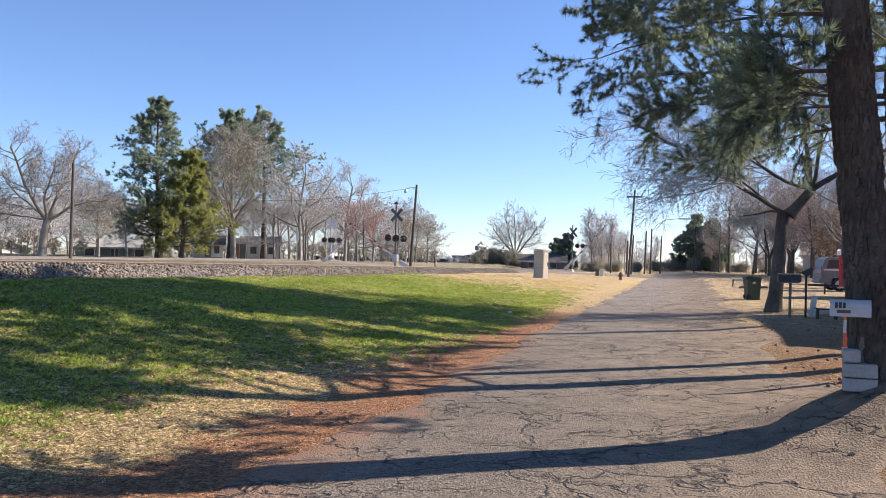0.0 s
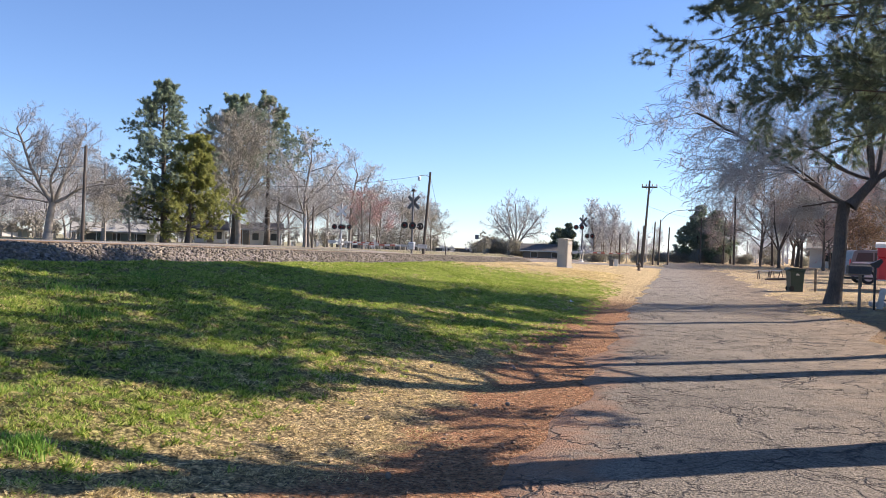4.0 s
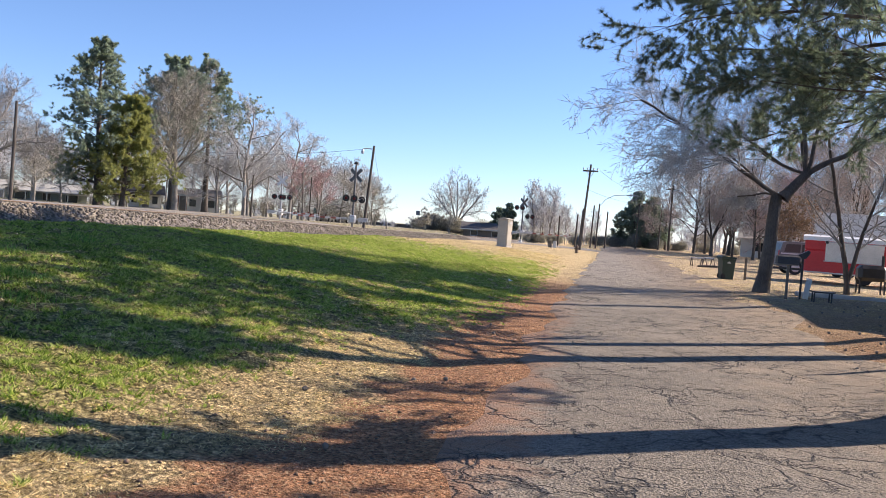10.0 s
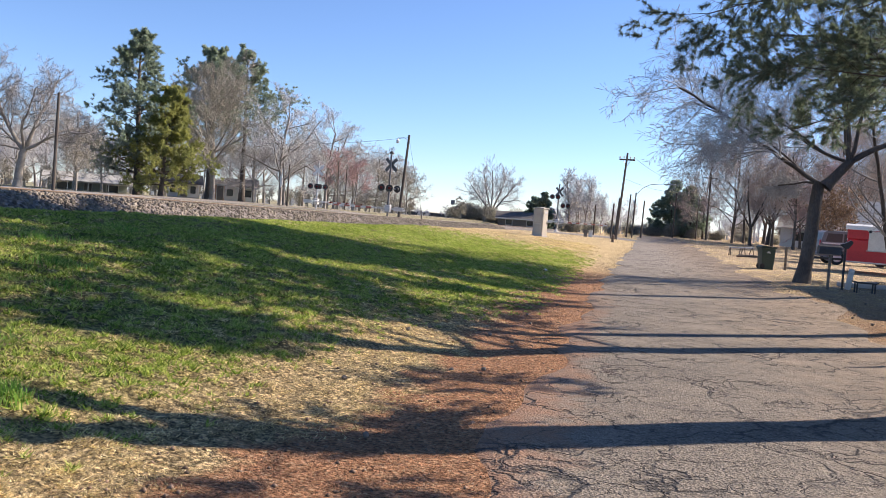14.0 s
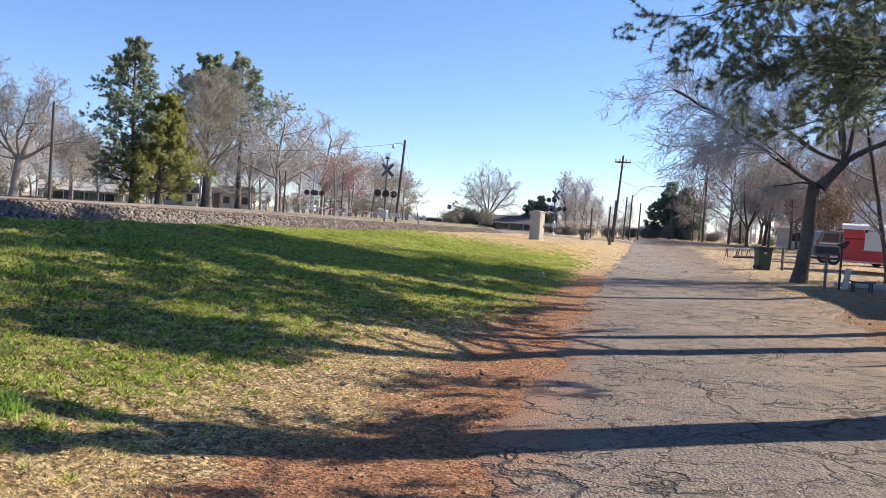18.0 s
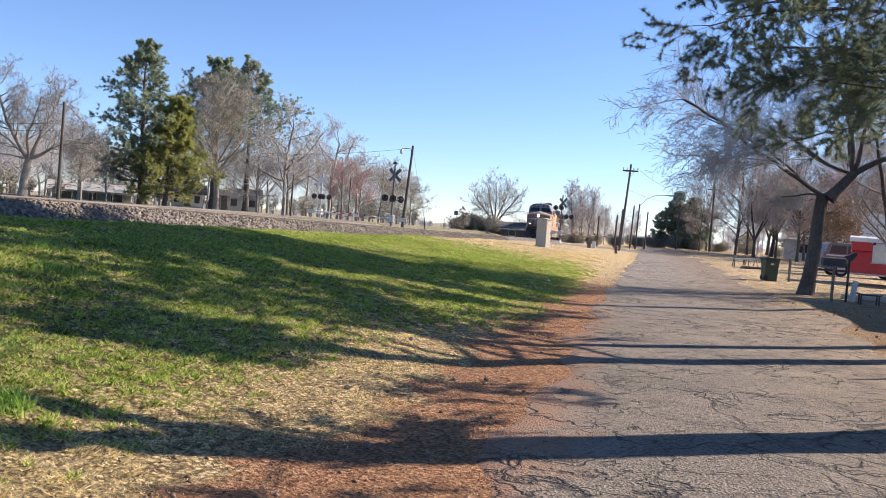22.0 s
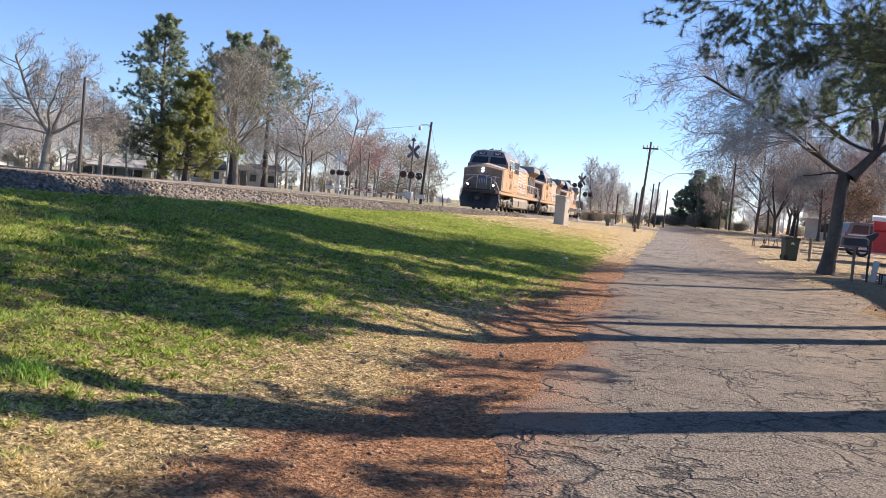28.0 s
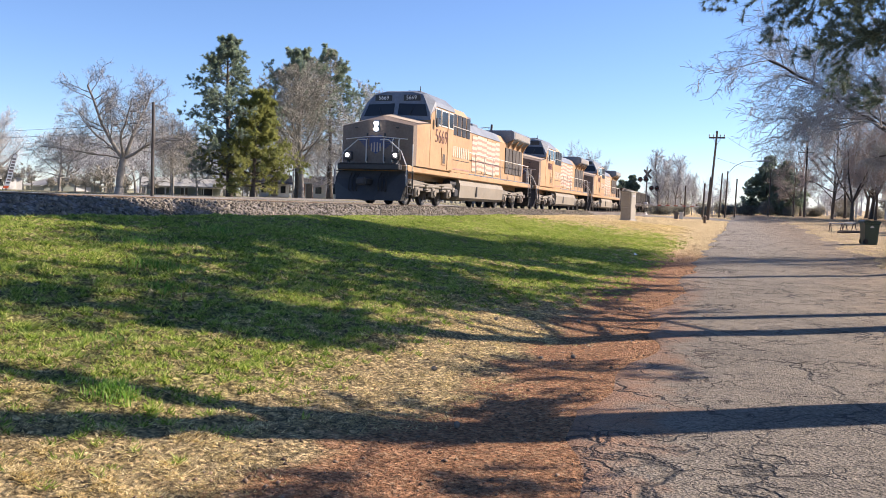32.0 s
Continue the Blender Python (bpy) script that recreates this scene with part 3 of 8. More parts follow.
GX = spaced((-3000, -300, 300), (-300, -60, 20), (-60, -22, 2.5), (-22, -13, 0.8), (-13, -3.8, 0.11), (-3.8, 6, 0.28), (6, 22, 1.2), (22, 80, 8), (80, 400, 60), (400, 3001, 300))
GY = spaced((-600, -40, 70), (-40, -2, 4), (-2, 3, 0.3), (3, 18, 0.12), (18, 26, 0.3), (26, 60, 0.9), (60, 140, 2.5), (140, 320, 10), (320, 600, 50), (600, 4001, 300))
single("ground", sheet("ground", GX, GY, ground_z, ground_material()), None, "sloping grass bank with dry grass, red earth and pine straw", "ground", kind="structure")


# ---- the road ----
def asphalt_material(name, dark, light, cracked=1.0, dusty=0.9):
    m, t, p = nodes(name)
    pos = coords(t, world_space=True)
    big, mid = noise_tex(t, pos, 0.5, 4), noise_tex(t, pos, 3.0, 5, 0.65)
    tiny = noise_tex(t, pos, 90, 3, 0.7)
    stone = t.nodes.new("ShaderNodeTexVoronoi")
    stone.inputs["Scale"].default_value = 48
    link(t, pos, stone.inputs["Vector"])
    col = ramp(t, math_n(t, "ADD", math_n(t, "MULTIPLY", big, 0.5), math_n(t, "MULTIPLY", mid, 0.5)), [(0.4, dark), (0.6, light)])
    col = mixc(t, math_n(t, "MULTIPLY", stone.outputs["Color"], 0.6), col, (0.36, 0.305, 0.235))
    pits = ramp(t, noise_tex(t, pos, 26, 4, 0.7), [(0.36, grey(0.9)), (0.47, grey(0.0))])
    col = mixc(t, pits, col, tuple(c * 0.3 for c in dark))
    col = mixc(t, ramp(t, tiny, [(0.36, grey(0.85)), (0.54, grey(0.0))]), col, tuple(c * 0.35 for c in dark))
    # dust lying toward the far shoulder; the colour turns paler along the farther road
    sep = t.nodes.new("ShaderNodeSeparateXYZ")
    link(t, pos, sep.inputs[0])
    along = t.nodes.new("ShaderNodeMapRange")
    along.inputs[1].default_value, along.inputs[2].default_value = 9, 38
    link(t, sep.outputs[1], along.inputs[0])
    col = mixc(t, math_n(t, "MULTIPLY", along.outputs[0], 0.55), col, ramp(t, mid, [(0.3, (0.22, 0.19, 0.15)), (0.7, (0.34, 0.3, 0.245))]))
    edge = t.nodes.new("ShaderNodeMapRange")
    edge.inputs[1].default_value, edge.inputs[2].default_value = -0.9, 1.5
    link(t, math_n(t, "ADD", sep.outputs[0], math_n(t, "MULTIPLY_ADD", mid, 2.2, -1.1)), edge.inputs[0])
    col = mixc(t, math_n(t, "MULTIPLY", edge.outputs[0], 0.92), col, ramp(t, mid, [(0.3, (0.13, 0.092, 0.056)), (0.7, (0.3, 0.225, 0.145))]))
    left = t.nodes.new("ShaderNodeMapRange")
    left.inputs[1].default_value, left.inputs[2].default_value = -2.35, -2.85
    link(t, math_n(t, "ADD", sep.outputs[0], math_n(t, "MULTIPLY_ADD", mid, 1.4, -0.75)), left.inputs[0])
    near = t.nodes.new("ShaderNodeMapRange")
    near.inputs[1].default_value, near.inputs[2].default_value = 22, 12
    link(t, sep.outputs[1], near.inputs[0])
    col = mixc(t, math_n(t, "MULTIPLY", left.outputs[0], math_n(t, "MULTIPLY", near.outputs[0], dusty)), col, ramp(t, tiny, [(0.3, (0.15, 0.075, 0.04)), (0.7, (0.36, 0.2, 0.11))]))
    # crazed cracks
    warp = t.nodes.new("ShaderNodeVectorMath")
    warp.operation = "MULTIPLY_ADD"
    nt = t.nodes.new("ShaderNodeTexNoise")
    nt.inputs["Scale"].default_value, nt.inputs["Detail"].default_value = 1.6, 7
    link(t, pos, nt.inputs["Vector"])
    link(t, nt.outputs["Color"], warp.inputs[0])
    warp.inputs[1].default_value = (1.6, 1.6, 0)
    link(t, pos, warp.inputs[2])
    crack = None
    for scale, w in ((0.4, 0.017), (1.0, 0.024), (2.6, 0.024)):
        vo = t.nodes.new("ShaderNodeTexVoronoi")
        vo.feature = "DISTANCE_TO_EDGE"
        vo.inputs["Scale"].default_value = scale
        link(t, warp.outputs[0], vo.inputs["Vector"])
        c = ramp(t, vo.outputs["Distance"], [(0.0, grey(1.0)), (w, grey(0.0))])
        mask = ramp(t, noise_tex(t, pos, 0.6 * scale, 3), [(0.46, grey(0.0)), (0.54, grey(1.0))])
        c = math_n(t, "MULTIPLY", c, mask)
        crack = c if crack is None else math_n(t, "MAXIMUM", crack, c)
    crack = math_n(t, "MULTIPLY", crack, cracked)
    col = mixc(t, crack, col, (0.03, 0.026, 0.022))
    link(t, col, p.inputs["Base Color"])
    p.inputs["Roughness"].default_value = 0.88
    h = math_n(t, "SUBTRACT", math_n(t, "ADD", math_n(t, "MULTIPLY", tiny, 0.35), math_n(t, "MULTIPLY", stone.outputs["Distance"], 0.5)), math_n(t, "MULTIPLY", crack, 1.5))
    bump(t, p, h, 1.0, 0.022)
    return m


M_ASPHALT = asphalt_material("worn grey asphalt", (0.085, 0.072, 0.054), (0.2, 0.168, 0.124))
M_ROADFAR = asphalt_material("pale far asphalt", (0.2, 0.195, 0.185), (0.3, 0.29, 0.275), 0.3, 0.0)


def road_strip(name, line, half_l, half_r, lift, mat, label, rag=0.12):
    """A road that follows a line of (x, y), with ragged edges that dip into the ground."""
    rs = np.random.RandomState(5)
    offs = np.array([-1.0, -0.96, -0.9, -0.6, -0.3, 0, 0.3, 0.6, 0.9, 0.96, 1.0])
    line = np.array(line)
    d = np.gradient(line, axis=0)
    d /= np.linalg.norm(d, axis=1, keepdims=True)
    side = np.stack([d[:, 1], -d[:, 0]], axis=1)
    rows = []
    ph = rs.uniform(0, 6.28, 4)
    run = line[:, 0] * 0.4 + line[:, 1]
    l_j = rag * (np.sin(run * 1.1 + ph[0]) + 0.6 * np.sin(run * 2.9 + ph[1])) + rs.normal(0, rag * 0.25, len(line))
    r_j = 2 * rag * (np.sin(run * 0.7 + ph[2]) + 0.5 * np.sin(run * 1.9 + ph[3])) + rs.normal(0, rag * 0.4, len(line))
    for i in range(len(line)):
        row = []
        for o in offs:
            w = (half_l + l_j[i]) * o if o < 0 else (half_r + r_j[i]) * o
            x, y = line[i] + side[i] * w
            drop = -0.02 if abs(o) == 1 else (0.6 * lift if abs(o) == 0.96 else lift)
            row.append((x, y, gz(x, y) + drop))
        rows.append(row)
    n = len(offs)
    v = np.array(rows).reshape(-1, 3)
    i = (np.arange(len(line) - 1)[:, None] * n + np.arange(n - 1)[None]).ravel()
    me = array_mesh(name, v, np.stack([i, i + 1, i + n + 1, i + n], axis=1), mat, True)
    return single(name, me, None, label, "road", kind="structure")


def mid_x(y):
    return -0.95 + 1.0 * float(sstep(12, 90, y)) + 3.0 * float(sstep(95, 180, y))


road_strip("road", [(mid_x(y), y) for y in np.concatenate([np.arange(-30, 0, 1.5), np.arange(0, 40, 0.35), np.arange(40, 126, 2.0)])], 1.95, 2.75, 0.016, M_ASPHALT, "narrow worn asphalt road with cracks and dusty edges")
road_strip("road_crossing", [(x, 76 + 0.2 * (x + 15)) for x in np.arange(-44, -1, 1.0)], 3.6, 3.6, 0.06, M_ROADFAR, "pale asphalt side road that crosses the track", 0.05)
road_strip("highway", [(-47.5, y) for y in np.arange(-150, 900, 8.0)], 4.2, 4.2, 0.07, M_ROADFAR, "pale two-lane highway beyond the track", 0.03)


# ---- the track ----
def swept(profile, s_values, z_of):
    """A profile of (offset to the right, height over the rail top) along the track."""
    n, v = len(profile), []
    for s in s_values:
        x, y, a = track_at(s)
        for o, h in profile:
            v.append((x + o * math.cos(a), y + o * math.sin(a), z_of(s) + h))
    i = (np.arange(len(s_values) - 1)[:, None] * n + np.arange(n - 1)[None]).ravel()
    return np.array(v), np.stack([i, i + n, i + n + 1, i + 1], axis=1)


S_TRACK = np.concatenate([np.arange(-90, 0, 6.0), np.arange(0, 140, 1.0), np.arange(140, 420, 6.0)])


def gravel_material():
    m, t, p = nodes("grey and rust ballast stone")
    pos = coords(t, world_space=True)
    vo = t.nodes.new("ShaderNodeTexVoronoi")
    vo.inputs["Scale"].default_value = 14
    link(t, pos, vo.inputs["Vector"])
    col = ramp(t, vo.outputs["Color"], [(0.15, (0.06, 0.052, 0.046)), (0.5, (0.16, 0.14, 0.122)), (0.9, (0.3, 0.27, 0.235))])
    stain = ramp(t, noise_tex(t, pos, 0.6, 4), [(0.45, grey(0.0)), (0.65, grey(0.5))])
    col = mixc(t, stain, col, (0.17, 0.135, 0.105))
    link(t, col, p.inputs["Base Color"])
    p.inputs["Roughness"].default_value = 0.92
    bump(t, p, vo.outputs["Distance"], 1.0, 0.06)
    return m


M_GRAVEL = gravel_material()
M_STONE = surf("ballast stones", (0.07, 0.06, 0.048), (0.27, 0.235, 0.185), 6, 0.9, 0.0, 0.4, per_island=0.5)
v, f = swept([(-3.4, -1.0), (-1.9, -0.12), (-1.2, -0.07), (-0.88, -0.16), (0, -0.18), (0.88, -0.16), (1.2, -0.07), (1.9, -0.12), (3.6, -1.0)], S_TRACK, rail_z)
single("ballast", array_mesh("ballast", v, f, M_GRAVEL), None, "raised bed of grey ballast stone under the track", "track bed", kind="structure")
track = thing("railway_track", "single railway track with rusty rails on timber sleepers", "railway track", kind="structure")
for o in (-0.75, 0.75):
    v, f = swept([(o - 0.075, -0.17), (o - 0.07, -0.155), (o - 0.012, -0.12), (o - 0.012, -0.045), (o - 0.037, -0.03), (o - 0.037, -0.003), (o + 0.037, -0.003), (o + 0.037, -0.03), (o + 0.012, -0.045), (o + 0.012, -0.12), (o + 0.07, -0.155), (o + 0.075, -0.17)], S_TRACK, rail_z)
    part("rail", array_mesh("rail", v, f, M_RUST), None, track, "rust-brown steel rail")
    v, f = swept([(o - 0.032, 0.0), (o, 0.003), (o + 0.032, 0.0)], S_TRACK, rail_z)
    part("rail_head", array_mesh("rail_head", v, f, M_RAILTOP), None, track, "polished rail top")


def scatter_stones():
    """Loose stones over the near shoulder of the bed."""
    rs = np.random.RandomState(11)
    n = 18000
    s = 6 + 69 * rs.uniform(0, 1, n) ** 1.3
    o = rs.uniform(1.05, 3.5, n)
    h = np.interp(o, (1.05, 1.2, 1.9, 3.6), (-0.11, -0.07, -0.12, -1.0))
    size = rs.uniform(0.02, 0.048, n)
    cube = np.array([(-1, -1, -0.7), (1, -0.8, -0.8), (0.9, 1, -0.6), (-0.8, 0.9, -0.9), (-0.7, -0.8, 0.7), (0.6, -0.7, 0.9), (0.8, 0.6, 0.5), (-0.9, 0.7, 0.8)])
    quads = np.array([(0, 3, 2, 1), (4, 5, 6, 7), (0, 1, 5, 4), (1, 2, 6, 5), (2, 3, 7, 6), (3, 0, 4, 7)])
    pts = cube[None] * size[:, None, None] * rs.uniform(0.6, 1.2, (n, 8, 1)) * rs.uniform(0.7, 1.3, (n, 1, 3))
    a = rs.uniform(0, 6.28, n)
    c, sn = np.cos(a)[:, None], np.sin(a)[:, None]
    rot = np.stack([pts[..., 0] * c - pts[..., 1] * sn, pts[..., 0] * sn + pts[..., 1] * c, pts[..., 2]], axis=-1)
    rot += np.stack([X_TRACK + o, s, rail_z(s) + h + size * 0.25], axis=-1)[:, None]
    return array_mesh("ballast_stones", rot.reshape(-1, 3), (quads[None] + (np.arange(n) * 8)[:, None, None]).reshape(-1, 4), M_STONE)


single("ballast_stones", scatter_stones(), None, "loose grey and brown ballast stones", "stones", kind="stuff")

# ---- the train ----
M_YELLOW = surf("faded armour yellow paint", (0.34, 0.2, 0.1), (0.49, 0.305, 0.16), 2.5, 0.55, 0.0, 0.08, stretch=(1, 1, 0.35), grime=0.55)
# Yellow darkened in colour for the nose's shaded front, plus grime.
M_NOSE_SHADED = surf("grimy yellow nose paint darkened for shade", (0.13, 0.098, 0.078), (0.24, 0.185, 0.145), 3, 0.65, 0.0, 0.1, grime=0.6)
M_LOCOGREY = surf("dusty dark grey paint", (0.1, 0.12, 0.15), (0.2, 0.23, 0.27), 3, 0.55, 0.0, 0.08)
M_TANK = surf("dusty grey tank paint", (0.19, 0.165, 0.13), (0.29, 0.255, 0.2), 2.5, 0.7, 0.0, 0.08)
M_BOGIE = surf("dusty silver bogie steel", (0.13, 0.115, 0.095), (0.27, 0.24, 0.2), 5, 0.75, 0.1, 0.2)
M_PLOW = surf("black plough steel", (0.02, 0.02, 0.022), (0.05, 0.05, 0.052), 4, 0.6, 0.1, 0.12)
M_GRILLE = surf("pale radiator grille", (0.22, 0.2, 0.18), (0.34, 0.32, 0.29), 12, 0.6, 0.2, 0.2)
M_FADED_SUNLIT = surf("pale paint of faded marks and sunlit nose top", (0.42, 0.34, 0.26), (0.56, 0.46, 0.36), 4, 0.6, 0.0, 0.0)
M_FADEDRED = surf("faded red paint", (0.32, 0.18, 0.14), (0.42, 0.24, 0.18), 4, 0.6, 0.0, 0.0)
M_DECALRED = surf("dark red lettering", (0.09, 0.035, 0.03), (0.16, 0.06, 0.05), 5, 0.5, 0.0, 0.0)
M_DECALBLUE = surf("dark blue emblem paint", (0.03, 0.05, 0.14), (0.07, 0.09, 0.2), 5, 0.5, 0.0, 0.0)
M_HANDRAIL = surf("pale handrail paint", (0.5, 0.47, 0.42), (0.68, 0.65, 0.6), 8, 0.5, 0.0, 0.05)
M_LAMP = glow("lit headlamp", (1.0, 0.96, 0.88), 7.0)
M_WAGON = surf("dark weathered wagon steel", (0.045, 0.04, 0.038), (0.11, 0.095, 0.085), 3, 0.8, 0.1, 0.15)


def bogie(parent, yc, axles, wheel_r, mats):
    b = part("bogie", Geo().box(0, yc, 0.75, 1.7, 0.5, 0.3, 0.05).box(0, yc, 0.62, 1.2, axles[-1] - axles[0] + 1.0, 0.25, 0.05), M_PLOW, parent, "three-axle bogie with dusty steel side frames" if len(axles) > 2 else "")
    for s in (-1, 1):
        g = Geo()
        y0, y1 = yc + axles[0] - 0.75, yc + axles[-1] + 0.75
        g.prism([(y0, 0.86), (y0 + 0.25, 1.04), (yc - 0.5, 0.92), (yc + 0.5, 0.92), (y1 - 0.25, 1.04), (y1, 0.86), (y1 - 0.15, 0.66), (yc + 0.6, 0.58), (yc - 0.6, 0.58), (y0 + 0.15, 0.66)], 0, s * 1.1, s * 1.24)
        for a in axles:
            g.box(s * 1.2, yc + a, 0.54, 0.24, 0.42, 0.42, 0.05)
            g.tube((s * 1.3, yc + a, 0.53), (s * 1.37, yc + a, 0.53), 0.15, 0.13, 10)
        for a, c in zip(axles, axles[1:]):
            g.lathe([(0.12, 0), (0.15, 0.05), (0.12, 0.1), (0.15, 0.16), (0.12, 0.22), (0.15, 0.28)], (s * 1.27, yc + (a + c) / 2, 0.6), 8)
        g.tube((s * 1.27, y0 + 0.2, 0.8), (s * 1.27, y1 - 0.2, 0.8), 0.05, 0.05, 6)
        g.box(s * 1.28, yc + axles[0] - 0.6, 0.75, 0.12, 0.3, 0.22, 0.03)
        g.box(s * 1.28, yc + axles[-1] + 0.6, 0.75, 0.12, 0.3, 0.22, 0.03)
        part("side_frame", g, mats, b)
    for a in axles:
        w = Geo()
        for s in (-1, 1):
            w.lathe([(0.12, -0.07), (wheel_r - 0.12, -0.05), (wheel_r - 0.1, -0.065), (wheel_r, -0.065), (wheel_r + 0.003, 0.06), (wheel_r + 0.028, 0.065), (wheel_r + 0.02, 0.09), (0.12, 0.09)] if s < 0 else [(0.12, -0.09), (wheel_r + 0.02, -0.09), (wheel_r + 0.028, -0.065), (wheel_r + 0.003, -0.06), (wheel_r, 0.065), (wheel_r - 0.1, 0.065), (wheel_r - 0.12, 0.05), (0.12, 0.07)], (s * 0.76, 0, 0), 20, 0)
            w.box(s * 0.76, wheel_r * 0.55, 0, 0.16, 0.09, 0.09, 0.01)
        w.tube((-0.7, 0, 0), (0.7, 0, 0), 0.09, 0.09, 8)
        wo = part("wheelset", w, M_PLOW, b, "dark steel wheels on one axle")
        wo.location = (0, yc + a, wheel_r)
    return b


def locomotive():
    """A six-axle road locomotive; it runs towards its own +y, with z from the rail top."""
    L = thing("locomotive", "faded yellow and grey diesel freight locomotive with lit headlamps", "locomotive", group="locomotives of the train")
    # underframe, deck and ends
    part("underframe", Geo().box(0, 0, 1.43, 2.9, 20.4, 0.26, 0.03).box(0, 0, 1.2, 1.2, 20.0, 0.3, 0.03), M_YELLOW, L, "yellow side sill")
    g = Geo().prism([(-1.35, 0.42), (-1.2, 0.3), (1.2, 0.3), (1.35, 0.42), (1.4, 1.0), (1.3, 1.28), (-1.3, 1.28), (-1.4, 1.0)], 1, -4.1, 3.5)
    tank = part("fuel_tank", g, M_TANK, L, "dusty grey fuel tank")
    for s in (-1, 1):
        part("tank_gauge", Geo().box(s * 1.41, 0.9, 0.75, 0.04, 0.16, 0.5, 0.01), M_PLOW, tank)
    for y in (-6.75, 6.75):
        bogie(L, y, (-1.95, 0.0, 1.95), 0.53, M_BOGIE)
    for y in (3.9, -4.2):
        for s in (-1, 1):
            part("air_tank", Geo().tube((s * 1.05, y - 0.5, 1.05), (s * 1.05, y + 0.5, 1.05), 0.19, 0.19, 10), M_PLOW, L)
            part("tank_valve", Geo().box(s * 1.2, y, 0.62, 0.3, 0.5, 0.35, 0.04), M_PLOW, L)
    # plough and front end
    for e in (1, -1):
        yb = 10.25 * e
        prof = [(-1.52, 0.92), (-1.35, 1.3), (1.35, 1.3), (1.52, 0.92), (1.35, 0.14), (0.25, 0.14), (0, 0.1), (-0.25, 0.14), (-1.35, 0.14)]
        g = Geo()
        n = len(prof)
        v = [(x, yb, z) for x, z in prof] + [(x * 0.98, yb + e * (0.28 + 0.3 * (1 - abs(x) / 1.5)) * (1.3 - z) / 1.2, z) for x, z in prof]
        g.add(v, [(i, (i + 1) % n, n + (i + 1) % n, n + i) for i in range(n)] + [tuple(range(n)), tuple(range(n, 2 * n))])
        pl = part("plough", g, M_PLOW, L, "black steel snow plough")
        part("coupler", Geo().box(0, yb + e * 0.35, 0.86, 0.26, 0.8, 0.24, 0.04).box(0.05, yb + e * 0.78, 0.86, 0.34, 0.26, 0.3, 0.06), M_PLOW, pl)
        for x in (-0.75, -0.6, -0.45, 0.45, 0.6, 0.75):
            part("air_hose", Geo().path([(x, yb + e * 0.1, 1.2), (x, yb + e * 0.35, 0.95), (x * 1.02, yb + e * 0.38, 0.55), (x * 0.9, yb + e * 0.28, 0.42)], 0.028, 5), M_RUBBER, pl)
        part("anticlimber", Geo().box(0, yb + e * 0.18, 1.45, 2.5, 0.4, 0.22, 0.03).box(0, yb + e * 0.24, 1.58, 2.3, 0.3, 0.04, 0.01), M_PLOW, L)
        for s in (-1, 1):
            st = Geo()
            for k in range(4):
                st.box(s * 1.32, yb - e * 0.2 + e * 0.02 * k, 0.42 + 0.29 * k, 0.36, 0.5, 0.035, 0.01)
            st.box(s * 1.5, yb - e * 0.48, 0.85, 0.03, 0.04, 1.0).box(s * 1.5, yb + e * 0.08, 0.85, 0.03, 0.04, 1.0)
            part("step", st, M_PLOW, L, "dark step well")
            r = Geo().path([(s * 1.46, yb + e * 0.1, 0.75), (s * 1.46, yb + e * 0.1, 1.5), (s * 1.15, yb - e * 0.08, 2.1), (s * 0.62, yb - e * 0.08, 2.55), (s * 0.3, yb - e * 0.08, 2.55)] if e > 0 else [(s * 1.46, yb + e * 0.1, 0.75), (s * 1.46, yb + e * 0.1, 2.45)], 0.025, 6)
            r.path([(s * 1.46, yb - e * 0.5, 0.75), (s * 1.46, yb - e * 0.5, 2.4)], 0.022, 6)
            part("end_handrail", r, M_HANDRAIL, L, "pale end handrail")
    # nose
    nose_plan = [(-1.52, 7.9), (-1.52, 9.5), (-1.46, 9.74), (-0.38, 9.86), (0.38, 9.86), (1.46, 9.74), (1.52, 9.5), (1.52, 7.9)]
    tops = [3.42, 3.2, 3.14, 3.36, 3.36, 3.14, 3.2, 3.42]
    n = len(nose_plan)
    v = [(x, y, 1.56) for x, y in nose_plan] + [(x, y, z) for (x, y), z in zip(nose_plan, tops)] + [(0, 7.9, 3.8), (0, 9.3, 3.6)]
    f = [(i, (i + 1) % n, n + (i + 1) % n, n + i) for i in range(n)] + [(n, n + 1, 2 * n + 1, 2 * n), (n + 1, n + 2, 2 * n + 1), (n + 2, n + 3, 2 * n + 1), (n + 3, n + 4, 2 * n + 1), (n + 4, n + 5, 2 * n + 1), (n + 5, n + 6, 2 * n + 1), (n + 6, n + 7, 2 * n, 2 * n + 1), (n + 7, n, 2 * n)]
    nose = part("nose", Geo().add(v, f), M_NOSE_SHADED, L, "grimy yellow nose, darkened for shade, with a dark emblem")
    # Side walls keep the lighter yellow of the sunlit flank.
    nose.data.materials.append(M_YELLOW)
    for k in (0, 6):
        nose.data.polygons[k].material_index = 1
    part("nose_door", Geo().box(0.0, 9.87, 2.25, 0.66, 0.03, 1.3, 0.012), M_NOSE_SHADED, nose)
    # Paler sheet over the nose: sunlight put into the colour.
    part("nose_top", Geo().add([(-1.44, 8.0, 3.45), (-1.44, 9.1, 3.3), (0, 9.22, 3.63), (0, 8.0, 3.81), (1.44, 9.1, 3.3), (1.44, 8.0, 3.45)], [(0, 1, 2, 3), (3, 2, 4, 5)]), M_FADED_SUNLIT, nose, "nose top painted pale as if sunlit")
